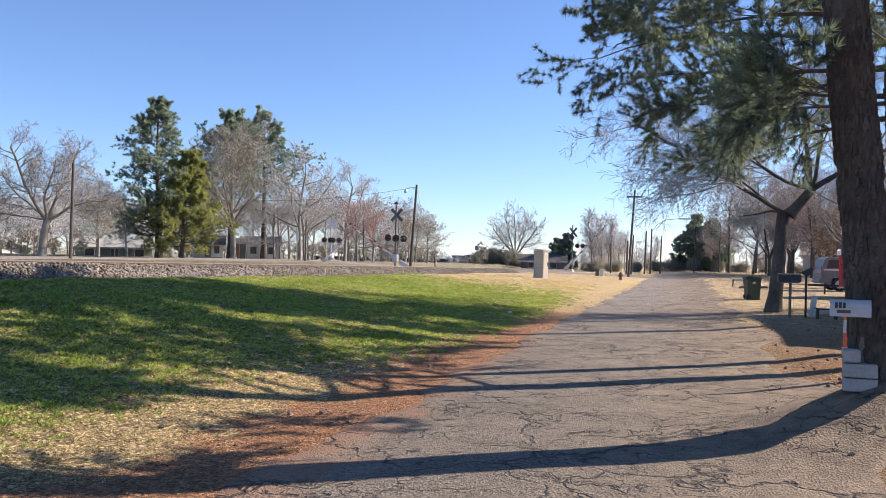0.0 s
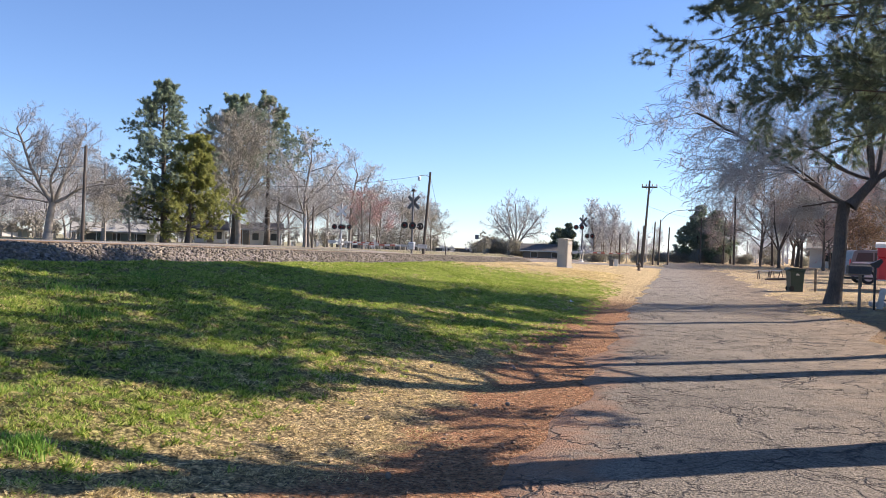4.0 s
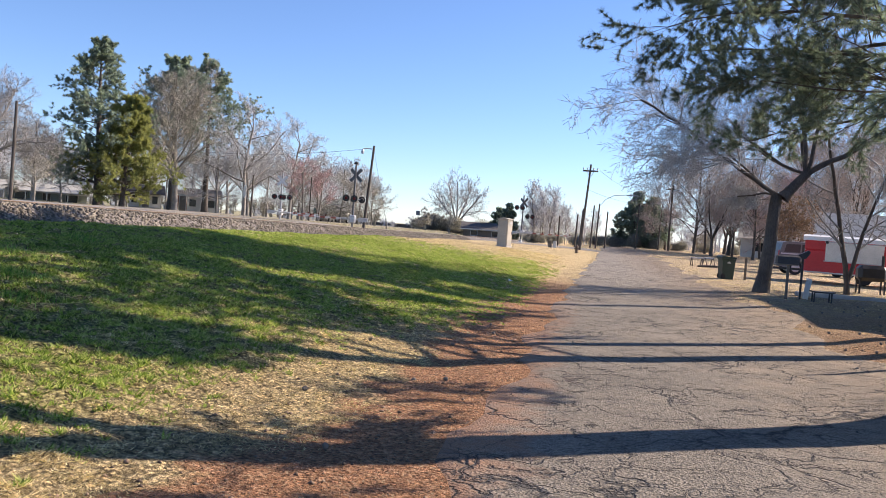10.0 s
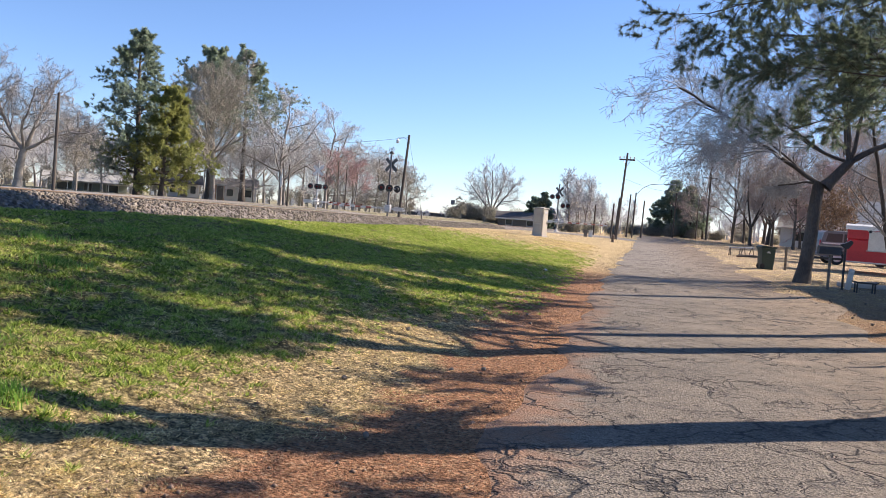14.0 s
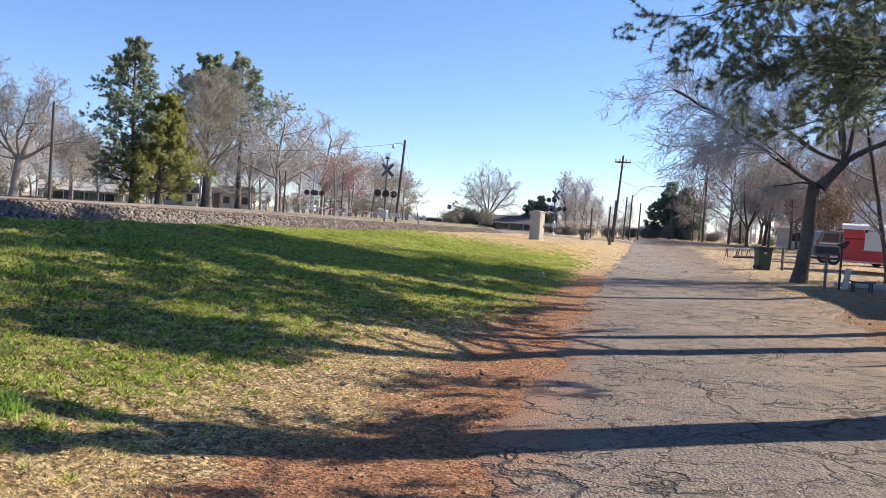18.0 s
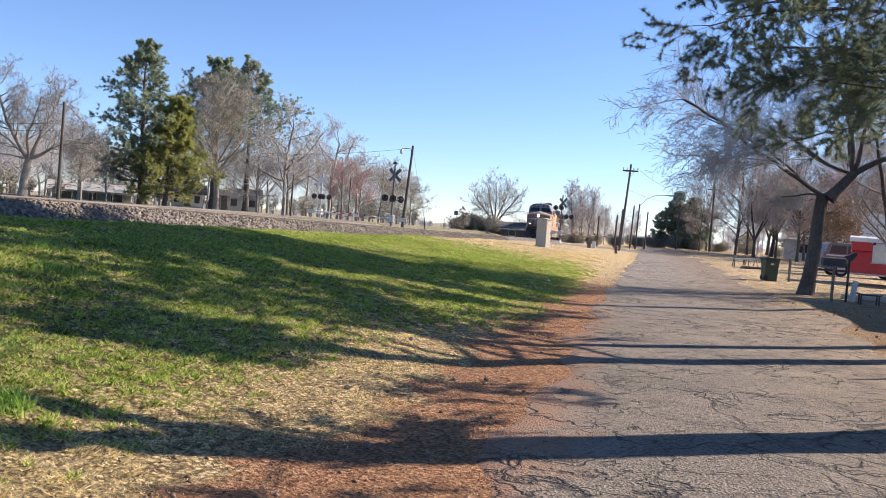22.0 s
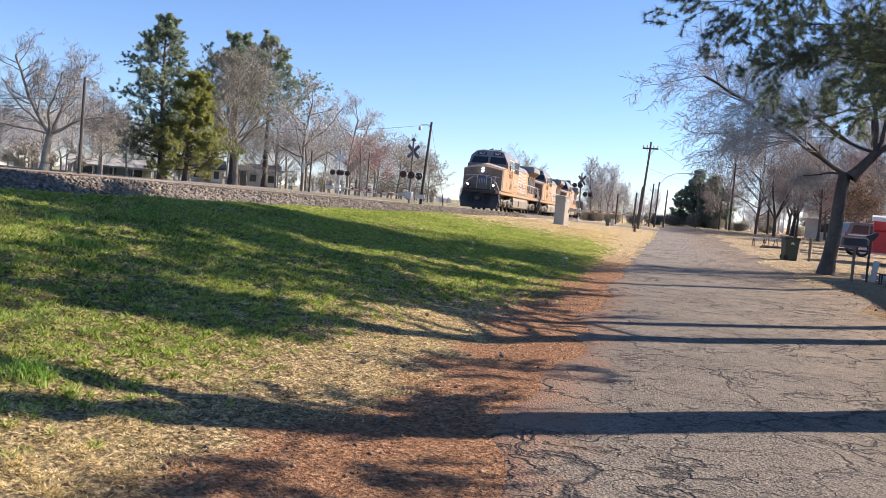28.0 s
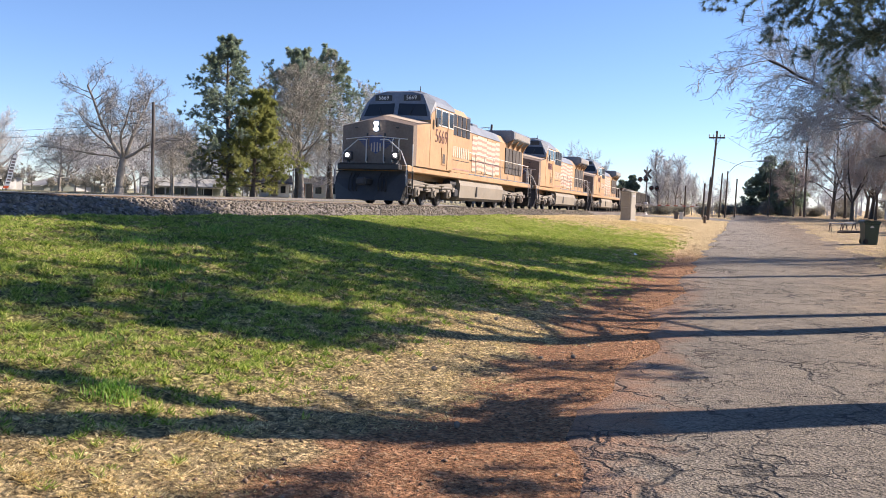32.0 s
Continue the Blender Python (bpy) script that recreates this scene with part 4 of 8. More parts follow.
    part("grab_rail", Geo().path([(-1.25, 9.78, 2.6), (-0.3, 9.95, 2.68), (0.3, 9.95, 2.68), (1.3, 9.78, 2.6)], 0.022, 6), M_HANDRAIL, nose, "pale grab rail")
    for x in (-0.98, -0.72, -0.36, 0.36):
        part("grab_rail", Geo().path([(x, 9.86, 1.62), (x, 9.98, 1.7), (x, 9.98, 2.55), (x, 9.9, 2.6)], 0.024, 6), M_HANDRAIL, nose, "pale grab rail")
    for s in (-1, 1):
        for z in (1.8, 2.75):
            part("hinge", Geo().box(s * 0.36, 9.88, z, 0.08, 0.05, 0.16, 0.01), M_PLOW, nose)
        part("nose_latch", Geo().box(s * 0.85, 9.83, 3.05, 0.12, 0.06, 0.05, 0.01), M_PLOW, nose)
    part("headlight_housing", Geo().box(0, 9.84, 3.1, 0.26, 0.14, 0.5, 0.04), M_LOCOGREY, nose)
    for z in (3.21, 2.99):
        part("headlight", Geo().lathe([(0.09, 0), (0.09, 0.04), (0.07, 0.055), (0.02, 0.06)], (0, 9.91, z), 14, 1), M_LAMP, nose, "lit white headlamp")
    for s in (-1, 1):
        part("ditch_light", Geo().lathe([(0.075, 0), (0.075, 0.04), (0.055, 0.055), (0.02, 0.06)], (s * 0.98, 10.32, 1.92), 14, 1), M_LAMP, L, "lit white ditch lamp")
        part("ditch_light_case", Geo().box(s * 0.98, 10.22, 1.9, 0.32, 0.2, 0.34, 0.03).box(s * 0.98, 10.2, 1.68, 0.1, 0.12, 0.2), M_PLOW, L)
    # winged emblem in plain shapes
    for k in range(6):
        w = 0.95 - 0.12 * k
        for s in (-1, 1):
            part("wing_stripe", Geo().box(s * (0.3 + w / 2), 9.855 - 0.05 * w, 2.62 - 0.075 * k, w, 0.02, 0.05, rz=s * -8.6), M_DECALBLUE, nose)
    part("emblem_shield", Geo().prism([(-0.27, 2.72), (-0.16, 2.76), (0, 2.7), (0.16, 2.76), (0.27, 2.72), (0.27, 2.35), (0.15, 2.1), (0, 2.0), (-0.15, 2.1), (-0.27, 2.35)], 1, 9.88, 9.895), M_DECALBLUE, nose, "dark blue shield")
    for k in range(4):
        part("shield_stripe", Geo().box(-0.18 + 0.12 * k, 9.9, 2.27, 0.05, 0.012, 0.42 - 0.08 * abs(k - 1.5)), M_FADED_SUNLIT, nose)
    # cab
    hw = 1.53
    v = [(-hw, 5.1, 1.56), (hw, 5.1, 1.56), (hw, 8.05, 1.56), (-hw, 8.05, 1.56), (-hw, 5.1, 4.22), (hw, 5.1, 4.22), (hw, 7.98, 3.75), (-hw, 7.98, 3.75), (hw, 7.55, 4.22), (-hw, 7.55, 4.22)]
    cab = part("cab", Geo().add(v, [(0, 1, 2, 3), (0, 4, 5, 1), (1, 5, 8, 6, 2), (0, 3, 7, 9, 4), (2, 6, 7, 3), (6, 8, 9, 7), (4, 9, 8, 5)]), M_YELLOW, L, "yellow crew cab")
    roof = Geo().prism([(-1.56, 4.2), (-1.5, 4.4), (-1.1, 4.76), (-0.6, 4.86), (0.6, 4.86), (1.1, 4.76), (1.5, 4.4), (1.56, 4.2)], 1, 5.05, 7.45)
    roof.add([(-1.56, 7.45, 4.2), (-1.5, 7.45, 4.4), (-1.1, 7.45, 4.76), (-0.6, 7.45, 4.86), (0.6, 7.45, 4.86), (1.1, 7.45, 4.76), (1.5, 7.45, 4.4), (1.56, 7.45, 4.2), (-1.5, 8.06, 3.55), (-1.5, 8.0, 3.8), (-1.06, 7.72, 4.66), (-0.58, 7.7, 4.78), (0.58, 7.7, 4.78), (1.06, 7.72, 4.66), (1.5, 8.0, 3.8), (1.5, 8.06, 3.55)],
             [(i, i + 1, i + 9, i + 8) for i in range(7)] + [(8, 9, 10, 11, 12, 13, 14, 15)])
    part("cab_roof", roof, M_LOCOGREY, cab, "dark grey cab roof and brow")
    for s in (-1, 1):
        part("windshield", Geo().add([(s * 0.1, 8.03, 3.78), (s * 1.38, 8.03, 3.72), (s * 1.22, 7.88, 4.24), (s * 0.1, 7.88, 4.28)], [(0, 1, 2, 3)]).add([(s * 0.1, 8.0, 3.78), (s * 1.38, 8.0, 3.72), (s * 1.22, 7.85, 4.24), (s * 0.1, 7.85, 4.28)], [(3, 2, 1, 0)]), M_GLASS, cab, "dark windshield pane")
        part("windshield_wiper", Geo().tube((s * 0.6, 8.06, 3.76), (s * 0.75, 7.94, 4.1), 0.012, 0.01, 5), M_BLACK, cab)
        part("number_board", Geo().box(s * 0.62, 7.8, 4.52, 0.72, 0.05, 0.26, 0.01), M_BLACK, cab, "black number board")
        for y, w in ((7.2, 0.55), (6.35, 0.75), (5.5, 0.5)):
            fr = part("side_window", Geo().box(s * 1.545, y, 3.78, 0.03, w + 0.1, 0.72, 0.01), M_OFFWHITE, cab)
            part("pane", Geo().box(s * 1.562, y, 3.78, 0.012, w, 0.6), M_GLASS, fr)
        part("mirror", Geo().box(s * 1.66, 7.62, 3.5, 0.06, 0.2, 0.4, 0.02), M_BLACK, cab)
        part("cab_door", Geo().box(s * 1.545, 5.6, 2.5, 0.025, 0.62, 1.8, 0.01), M_YELLOW, cab)
        vp = part("vent_panel", Geo().box(s * 1.545, 6.4, 2.15, 0.03, 0.5, 0.75, 0.01), M_YELLOW, cab)
        part("vent_slot", Geo().box(s * 1.562, 6.4, 2.05, 0.012, 0.3, 0.4), M_WAGON, vp)
    part("horn", Geo().tube((0.2, 5.6, 4.84), (0.2, 5.6, 4.98), 0.03).tube((0.2, 5.5, 4.98), (0.2, 6.0, 5.02), 0.03, 0.09).tube((0.36, 5.5, 4.96), (0.36, 5.95, 4.99), 0.025, 0.08), M_LOCOGREY, cab)
    part("aerial", Geo().box(-0.4, 6.6, 4.9, 0.5, 0.7, 0.1, 0.03).tube((-0.7, 7.1, 4.8), (-0.7, 7.1, 5.1), 0.02), M_LOCOGREY, cab)
    # electrical cabinet and long hood
    part("equipment_cabinet", Geo().prism([(-1.45, 1.56), (-1.45, 4.1), (-1.1, 4.55), (1.1, 4.55), (1.45, 4.1), (1.45, 1.56)], 1, 2.4, 5.1), M_YELLOW, L, "yellow equipment cabinet")
    for s in (-1, 1):
        for k in range(4):
            part("cabinet_grille", Geo().box(s * 1.46, 2.75 + 0.66 * k, 3.72, 0.03, 0.54, 0.95, 0.01), M_BLACK, L, "dark louvred grille")
        for k in range(9):
            part("lettering_bar", Geo().box(s * 1.456, 2.62 + 0.27 * k, 2.5, 0.012, 0.15, 0.5), M_FADED_SUNLIT, L)
        part("cabinet_rail", Geo().path([(s * 1.5, 5.0, 3.62), (s * 1.5, 2.5, 3.62)], 0.02, 6), M_HANDRAIL, L, "pale grab rail")
        part("body_seam", Geo().box(s * 1.457, 3.75, 2.12, 0.012, 2.6, 0.025), M_WAGON, L)
        part("cabinet_stripe", Geo().box(s * 1.456, 3.75, 1.72, 0.012, 2.6, 0.07), M_FADEDRED, L)
    hood = Geo().prism([(-1.02, 1.56), (-1.02, 3.75), (-0.75, 4.15), (0.75, 4.15), (1.02, 3.75), (1.02, 1.56)], 1, -10.0, 2.4)
    part("long_hood", hood, M_YELLOW, L, "yellow engine hood")
    part("hood_roof", Geo().prism([(-1.05, 3.72), (-0.78, 4.17), (0.78, 4.17), (1.05, 3.72), (0.95, 3.72), (0.7, 4.1), (-0.7, 4.1), (-0.95, 3.72)], 1, -4.6, 2.38), M_LOCOGREY, L, "dark grey hood roof")
    part("exhaust_stack", Geo().box(0, 0.6, 4.3, 0.8, 1.1, 0.4, 0.05), M_LOCOGREY, L)
    part("roof_fan", Geo().box(0, -1.2, 4.25, 1.2, 0.9, 0.25, 0.04), M_LOCOGREY, L)
    part("dynamic_brake", Geo().box(0, 1.75, 4.2, 2.2, 1.1, 0.5, 0.06), M_LOCOGREY, L)
    for s in (-1, 1):
        for k in range(8):
            y = 1.9 - 0.86 * k
            part("engine_door", Geo().box(s * 1.03, y, 2.7, 0.03, 0.78, 1.9, 0.012).box(s * 1.05, y + 0.3, 2.6, 0.02, 0.05, 0.18), M_YELLOW, L)
        # faded waving flag
        for k in range(7):
            for j in range(6):
                part("flag_stripe", Geo().box(s * 1.056, 0.3 - 0.85 * j, 1.9 + 0.27 * k + 0.07 * math.sin(j * 1.3), 0.012, 0.84, 0.15), M_FADED_SUNLIT, L)
        for k in range(6):
            for j in range(6):
                part("flag_stripe", Geo().box(s * 1.053, 0.3 - 0.85 * j, 2.035 + 0.27 * k + 0.07 * math.sin(j * 1.3), 0.01, 0.84, 0.12), M_FADEDRED, L)
        for k in range(5):
            part("hood_grille", Geo().box(s * 1.05, -6.0 - 0.8 * k, 2.75, 0.05, 0.66, 1.5, 0.015), M_WAGON, L, "dark louvred grille")
    # radiator section that overhangs the rear of the hood
    part("radiator_cab", Geo().prism([(-1.05, 3.8), (-1.45, 4.02), (-1.45, 4.42), (-1.3, 4.52), (1.3, 4.52), (1.45, 4.42), (1.45, 4.02), (1.05, 3.8)], 1, -9.9, -5.9), M_LOCOGREY, L, "dark grey radiator overhang")
    for s in (-1, 1):
        part("radiator_grille", Geo().box(s * 1.46, -7.9, 4.22, 0.04, 3.7, 0.34, 0.015), M_GRILLE, L, "pale radiator grille")
        for k in range(4):
            y0 = -6.1 - 1.15 * k
            part("overhang_bracket", Geo().add([(s * 1.04, y0, 3.4), (s * 1.04, y0 - 0.06, 3.4), (s * 1.4, y0 - 0.06, 3.98), (s * 1.4, y0, 3.98), (s * 1.04, y0, 3.76), (s * 1.04, y0 - 0.06, 3.76)], [(0, 1, 2, 3), (0, 3, 4), (1, 5, 2), (4, 3, 2, 5), (0, 4, 5, 1)]), M_YELLOW, L)
        # walkway railing
        rail = Geo().path([(s * 1.43, 5.0, 2.62), (s * 1.43, -9.7, 2.62)], 0.022, 6)
        part("handrail", rail, M_HANDRAIL, L, "pale walkway handrail")
        for k in range(10):
            part("stanchion", Geo().tube((s * 1.43, 4.4 - 1.55 * k, 1.5), (s * 1.43, 4.4 - 1.55 * k, 2.62), 0.02, 0.02, 6), M_HANDRAIL, L)
        part("walkway", Geo().box(s * 1.22, -3.8, 1.58, 0.46, 12.3, 0.04), M_LOCOGREY, L)
    return L


def gondola():
    """A low open freight wagon."""
    G = thing("freight_wagon", "low dark weathered open freight wagon", "freight wagon", group="wagons of the train")
    g = Geo().box(0, 0, 1.15, 2.7, 15.6, 0.2, 0.03)
    part("floor_frame", g, M_WAGON, G)
    for s in (-1, 1):
        part("side_wall", Geo().box(s * 1.45, 0, 2.0, 0.1, 15.4, 1.55, 0.02).box(s * 1.46, 0, 2.78, 0.18, 15.5, 0.12, 0.02), M_WAGON, G)
        for k in range(12):
            part("rib", Geo().box(s * 1.52, -7.2 + 1.31 * k, 2.0, 0.1, 0.14, 1.5, 0.02), M_WAGON, G)
        part("end_wall", Geo().box(0, s * 7.7, 2.0, 2.8, 0.1, 1.55, 0.02), M_WAGON, G)
        part("coupler", Geo().box(0, s * 8.1, 0.86, 0.26, 0.8, 0.24, 0.04), M_PLOW, G)
        bogie(G, s * 5.8, (-0.9, 0.9), 0.46, M_WAGON)
    return G


def spin_of(parent):
    return [o for o in parent.children_recursive if o.name.startswith("wheelset")]


lead_engine = locomotive()
STRETCH = 1.06
for o in lead_engine.children_recursive:
    if o.name.startswith("wheelset"):
        o.location.y *= STRETCH
    elif o.data:
        o.data.transform(Matrix.Diagonal((1.05, STRETCH, 1.0, 1.0)))
wagon_proto = gondola()
TRAIN = [(lead_engine, 11.55, 7.15)]
GAP = 23.7
for k in (1, 2):
    TRAIN.append((copy_thing(lead_engine, pose(0, 0, 0)), 11.55 + GAP * k, 7.15))
    tagged(TRAIN[-1][0], "faded yellow and grey diesel freight locomotive with unlit lamps")
for eng, _, _ in TRAIN[1:]:
    for o in eng.children_recursive:
        if o.data and (o.name.startswith("headlight.") or o.name.startswith("ditch_light.")):
            o.data = o.data.copy()
            o.data.materials[0] = M_GLASS
            o["label"] = "unlit lamp"
TRAIN.append((wagon_proto, 3 * GAP + 8.4, 5.8))
for k in range(1, 9):
    TRAIN.append((copy_thing(wagon_proto, pose(0, 0, 0)), 3 * GAP + 8.4 + 16.9 * k, 5.8))

# road number on the leading engine; on the others it is too small to read
cab1 = [o for o in lead_engine.children if o.name.startswith("cab") and not o.name.startswith("cabinet")][0]
for s in (-1, 1):
    me = text_mesh("5669", 0.84, M_DECALRED, 0.004, -0.012)
    o = part("road_number", me, None, cab1, "dark red road number 5669")
    o.matrix_basis = Matrix.Translation((s * 1.625, 7.1, 2.95)) @ Euler((radians(90), 0, radians(90 * s))).to_matrix().to_4x4()
    me = text_mesh("5669", 0.24, M_WHITE, 0.004)
    o = part("board_number", me, None, cab1, "white number 5669")
    o.matrix_basis = Matrix.Translation((s * 0.63, 7.835 * STRETCH, 4.52)) @ Euler((radians(90), 0, radians(180))).to_matrix().to_4x4()
for eng, _, _ in TRAIN[1:3]:
    for s in (-1, 1):
        g = Geo()
        for k in range(4):
            g.box(s * 1.625, 6.7 + 0.32 * k, 2.98, 0.012, 0.2, 0.42)
        part("road_number_bars", g, M_DECALRED, eng, "red number bars")


def front_at(t):
    """Place of the train's front along the track."""
    return 30.4 + 8.35 * (32.0 - t)


def vehicle_pose(s, half):
    """Pose of a vehicle on the track whose bogies stand half metres before and behind s; it runs towards smaller s."""
    ax, ay, _ = track_at(s - half)
    bx, by, _ = track_at(s + half)
    a = Vector((ax, ay, float(rail_z(s - half))))
    b = Vector((bx, by, float(rail_z(s + half))))
    d = (a - b).normalized()
    up = Vector((0, 0, 1))
    side = d.cross(up).normalized()
    up = side.cross(d)
    m = Matrix((side, d, up)).transposed().to_4x4()
    return Matrix.Translation((a + b) / 2) @ m


def train_motion():
    times = [0.5 * k for k in range(65)]
    for ob, back, half in TRAIN:
        walk(ob, [(t, vehicle_pose(front_at(t) + back, half)) for t in times])
    fine = [k / 15 for k in range(481)]
    for ob, back, half in TRAIN[:3]:
        for w in spin_of(ob):
            y, r = w.location[1], 0.53
            walk(w, [(t, pose(0, y, r, math.degrees(8.35 * t / r) % 360 * -1)) for t in fine])

# ---- level crossing ----
# Darker copy of the mast steel: its back-lit shade is put into the colour.
M_STEEL_BACKLIT = surf("steel darkened as if backlit", (0.1, 0.105, 0.11), (0.18, 0.185, 0.19), 6, 0.6, 0.2, 0.1)
M_STRIPE_RED = surf("red gate stripes", (0.45, 0.13, 0.1), (0.58, 0.2, 0.16), 6, 0.5, 0.0, 0.0)


def level_signal(m, label, facing, heads, arm_len, arm_dir, white_face, lit=False, bell=True, height=4.9, metal=None):
    """A crossing signal. facing: heading of the crossbuck's face; heads: (heading, height, offset) of lamp pairs; arm_dir: heading in which the lowered arm points (degrees from +x)."""
    s = thing("crossing_signal", label, "crossing signal", m, "signals of the level crossing")
    part("mast", Geo().tube((0, 0, 0.1), (0, 0, height), 0.075, 0.065, 10), metal or M_STEEL, s, "grey steel mast")
    part("base", Geo().lathe([(0.3, -0.15), (0.3, 0.08), (0.16, 0.14), (0.11, 0.3), (0.08, 0.34)], (0, 0, 0), 12), M_OFFWHITE, s)
    if bell:
        part("bell", Geo().lathe([(0.02, height + 0.02), (0.16, height + 0.04), (0.17, height + 0.1), (0.08, height + 0.22), (0.02, height + 0.24)], (0, 0, 0), 12), M_BLACK, s, "dark warning bell")
    fa = radians(facing)
    fd = Vector((math.cos(fa), math.sin(fa), 0))
    sd = Vector((-math.sin(fa), math.cos(fa), 0))
    zc = height - 0.75
    for sg in (-1, 1):
        g = Geo()
        u = (sd + Vector((0, 0, sg))).normalized()
        w = fd.cross(u).normalized()
        o = Vector((0, 0, zc)) + fd * (0.09 + 0.012 * sg)
        pts = []
        for a, b, c in ((-1, -1, 0), (1, -1, 0), (1, 1, 0), (-1, 1, 0), (-1, -1, 1), (1, -1, 1), (1, 1, 1), (-1, 1, 1)):
            pts.append(o + u * (0.62 * a) + w * (0.115 * b) + fd * (0.01 * c))
        g.add(pts, [(0, 3, 2, 1), (4, 5, 6, 7), (0, 1, 5, 4), (1, 2, 6, 5), (2, 3, 7, 6), (3, 0, 4, 7)])
        part("crossbuck_board", g, M_WHITE if white_face else metal or M_STEEL, s, "white crossbuck board" if white_face else "grey back of a crossbuck board")
    for hd, hz, off in heads:
        ha = radians(hd)
        d = Vector((math.cos(ha), math.sin(ha), 0))
        e = Vector((-math.sin(ha), math.cos(ha), 0))
        c = Vector((0, 0, hz)) + e * off
        part("lamp_bracket", Geo().tube(c - e * 0.32, c + e * 0.32, 0.035, 0.035, 6), M_STEEL, s)
        for k, sg in enumerate((-0.29, 0.29)):
            q = c + e * sg + d * 0.1
            lamp = part("lamp", Geo().tube(q - d * 0.03, q, 0.25, 0.25, 18).tube(q - d * 0.16, q - d * 0.03, 0.09, 0.15, 10), M_BLACK, s, "black round lamp backing")
            hood = Geo()
            for i in range(7):
                a0, a1 = radians(25 * i), radians(25 * (i + 1))
                p0 = q + (e * math.cos(a0) + Vector((0, 0, math.sin(a0)))) * 0.13
                p1 = q + (e * math.cos(a1) + Vector((0, 0, math.sin(a1)))) * 0.13
                hood.add([p0, p1, p1 + d * 0.2, p0 + d * 0.2], [(0, 1, 2, 3)])
            part("hood", hood, M_BLACK, lamp)
            part("lens", Geo().tube(q, q + d * 0.03, 0.11, 0.08, 14), M_LENS_LIT if lit and k == 1 else M_LENS_RED, lamp, "lit red lens" if lit and k == 1 else "unlit red lens")
    # gate mechanism and arm
    part("gate_machine", Geo().box(0.0, 0.0, 1.05, 0.42, 0.42, 0.55, 0.05), M_OFFWHITE if white_face else M_STEEL, s, "box of the gate machine")
    g = Geo().box(0.35, 0, 0, 1.0, 0.09, 0.16, 0.02).box(-0.75, 0.17, -0.02, 0.7, 0.06, 0.3, 0.02).box(-0.75, -0.17, -0.02, 0.7, 0.06, 0.3, 0.02).box(-0.2, 0.17, 0, 0.9, 0.05, 0.12).box(-0.2, -0.17, 0, 0.9, 0.05, 0.12).box(0, 0, 0, 0.2, 0.4, 0.2, 0.03)
    a = part("gate_arm", g, M_OFFWHITE if white_face else M_STEEL, s, "striped gate arm with a counterweight")
    n = int(arm_len / 0.4)
    for k in range(n):
        x = 0.85 + 0.4 * (k + 0.5)
        hh = 0.13 - 0.05 * k / n
        part("stripe", Geo().box(x, 0, 0, 0.4, 0.035, hh, 0.008), M_STRIPE_RED if k % 2 else M_WHITE, a)
    for k in (0.35, 0.65, 0.98):
        part("arm_light", Geo().tube((0.85 + arm_len * k - 0.1, 0, 0.06), (0.85 + arm_len * k - 0.1, 0, 0.2), 0.05, 0.05, 8), M_LENS_RED, a)
    return s, a, arm_dir


SIG_B, ARM_B, DIR_B = level_signal(pose(-19.76, 59.4, gz(-19.76, 59.4)), "crossing signal mast with dark lamps and its gate, seen from behind", 80, [(-75, 2.55, -0.28), (105, 2.5, -0.28)], 3.6, 190, False, height=5.0, metal=M_STEEL_BACKLIT)
SIG_A, ARM_A, DIR_A = level_signal(pose(-31.25, 74.6, gz(-31.25, 74.6) - 0.3), "crossing signal mast with a white crossbuck beside the highway", -70, [(-68, 2.45, -0.35), (-52, 2.45, 0.45)], 3.0, 5, True, bell=False, height=4.7)
SIG_C, ARM_C, DIR_C = level_signal(pose(-10.0, 87.6, gz(-10.0, 87.6)), "signal mast with paired lamps and a gate over the side road", 60, [(-85, 3.6, -0.35), (-60, 2.75, 0.8)], 4.4, -8, False, bell=False, metal=M_STEEL_BACKLIT)


def gate_motion():
    rows = [(0.0, 47), (0.6, 38), (1.2, 31), (1.8, 22), (2.4, 13), (3.0, 5), (3.6, 0.0), (4.2, 0.0), (32.0, 0.0)]
    for arm, head, extra in ((ARM_A, DIR_A, 1.0), (ARM_B, DIR_B, 0.72), (ARM_C, DIR_C, 1.0)):
        walk(arm, [(t, Matrix.Translation((0.0, 0.0, 1.05)) @ Matrix.Rotation(radians(head), 4, "Z") @ Matrix.Translation((0, -0.3, 0)) @ Matrix.Rotation(radians(-a * extra), 4, "Y")) for t, a in rows])


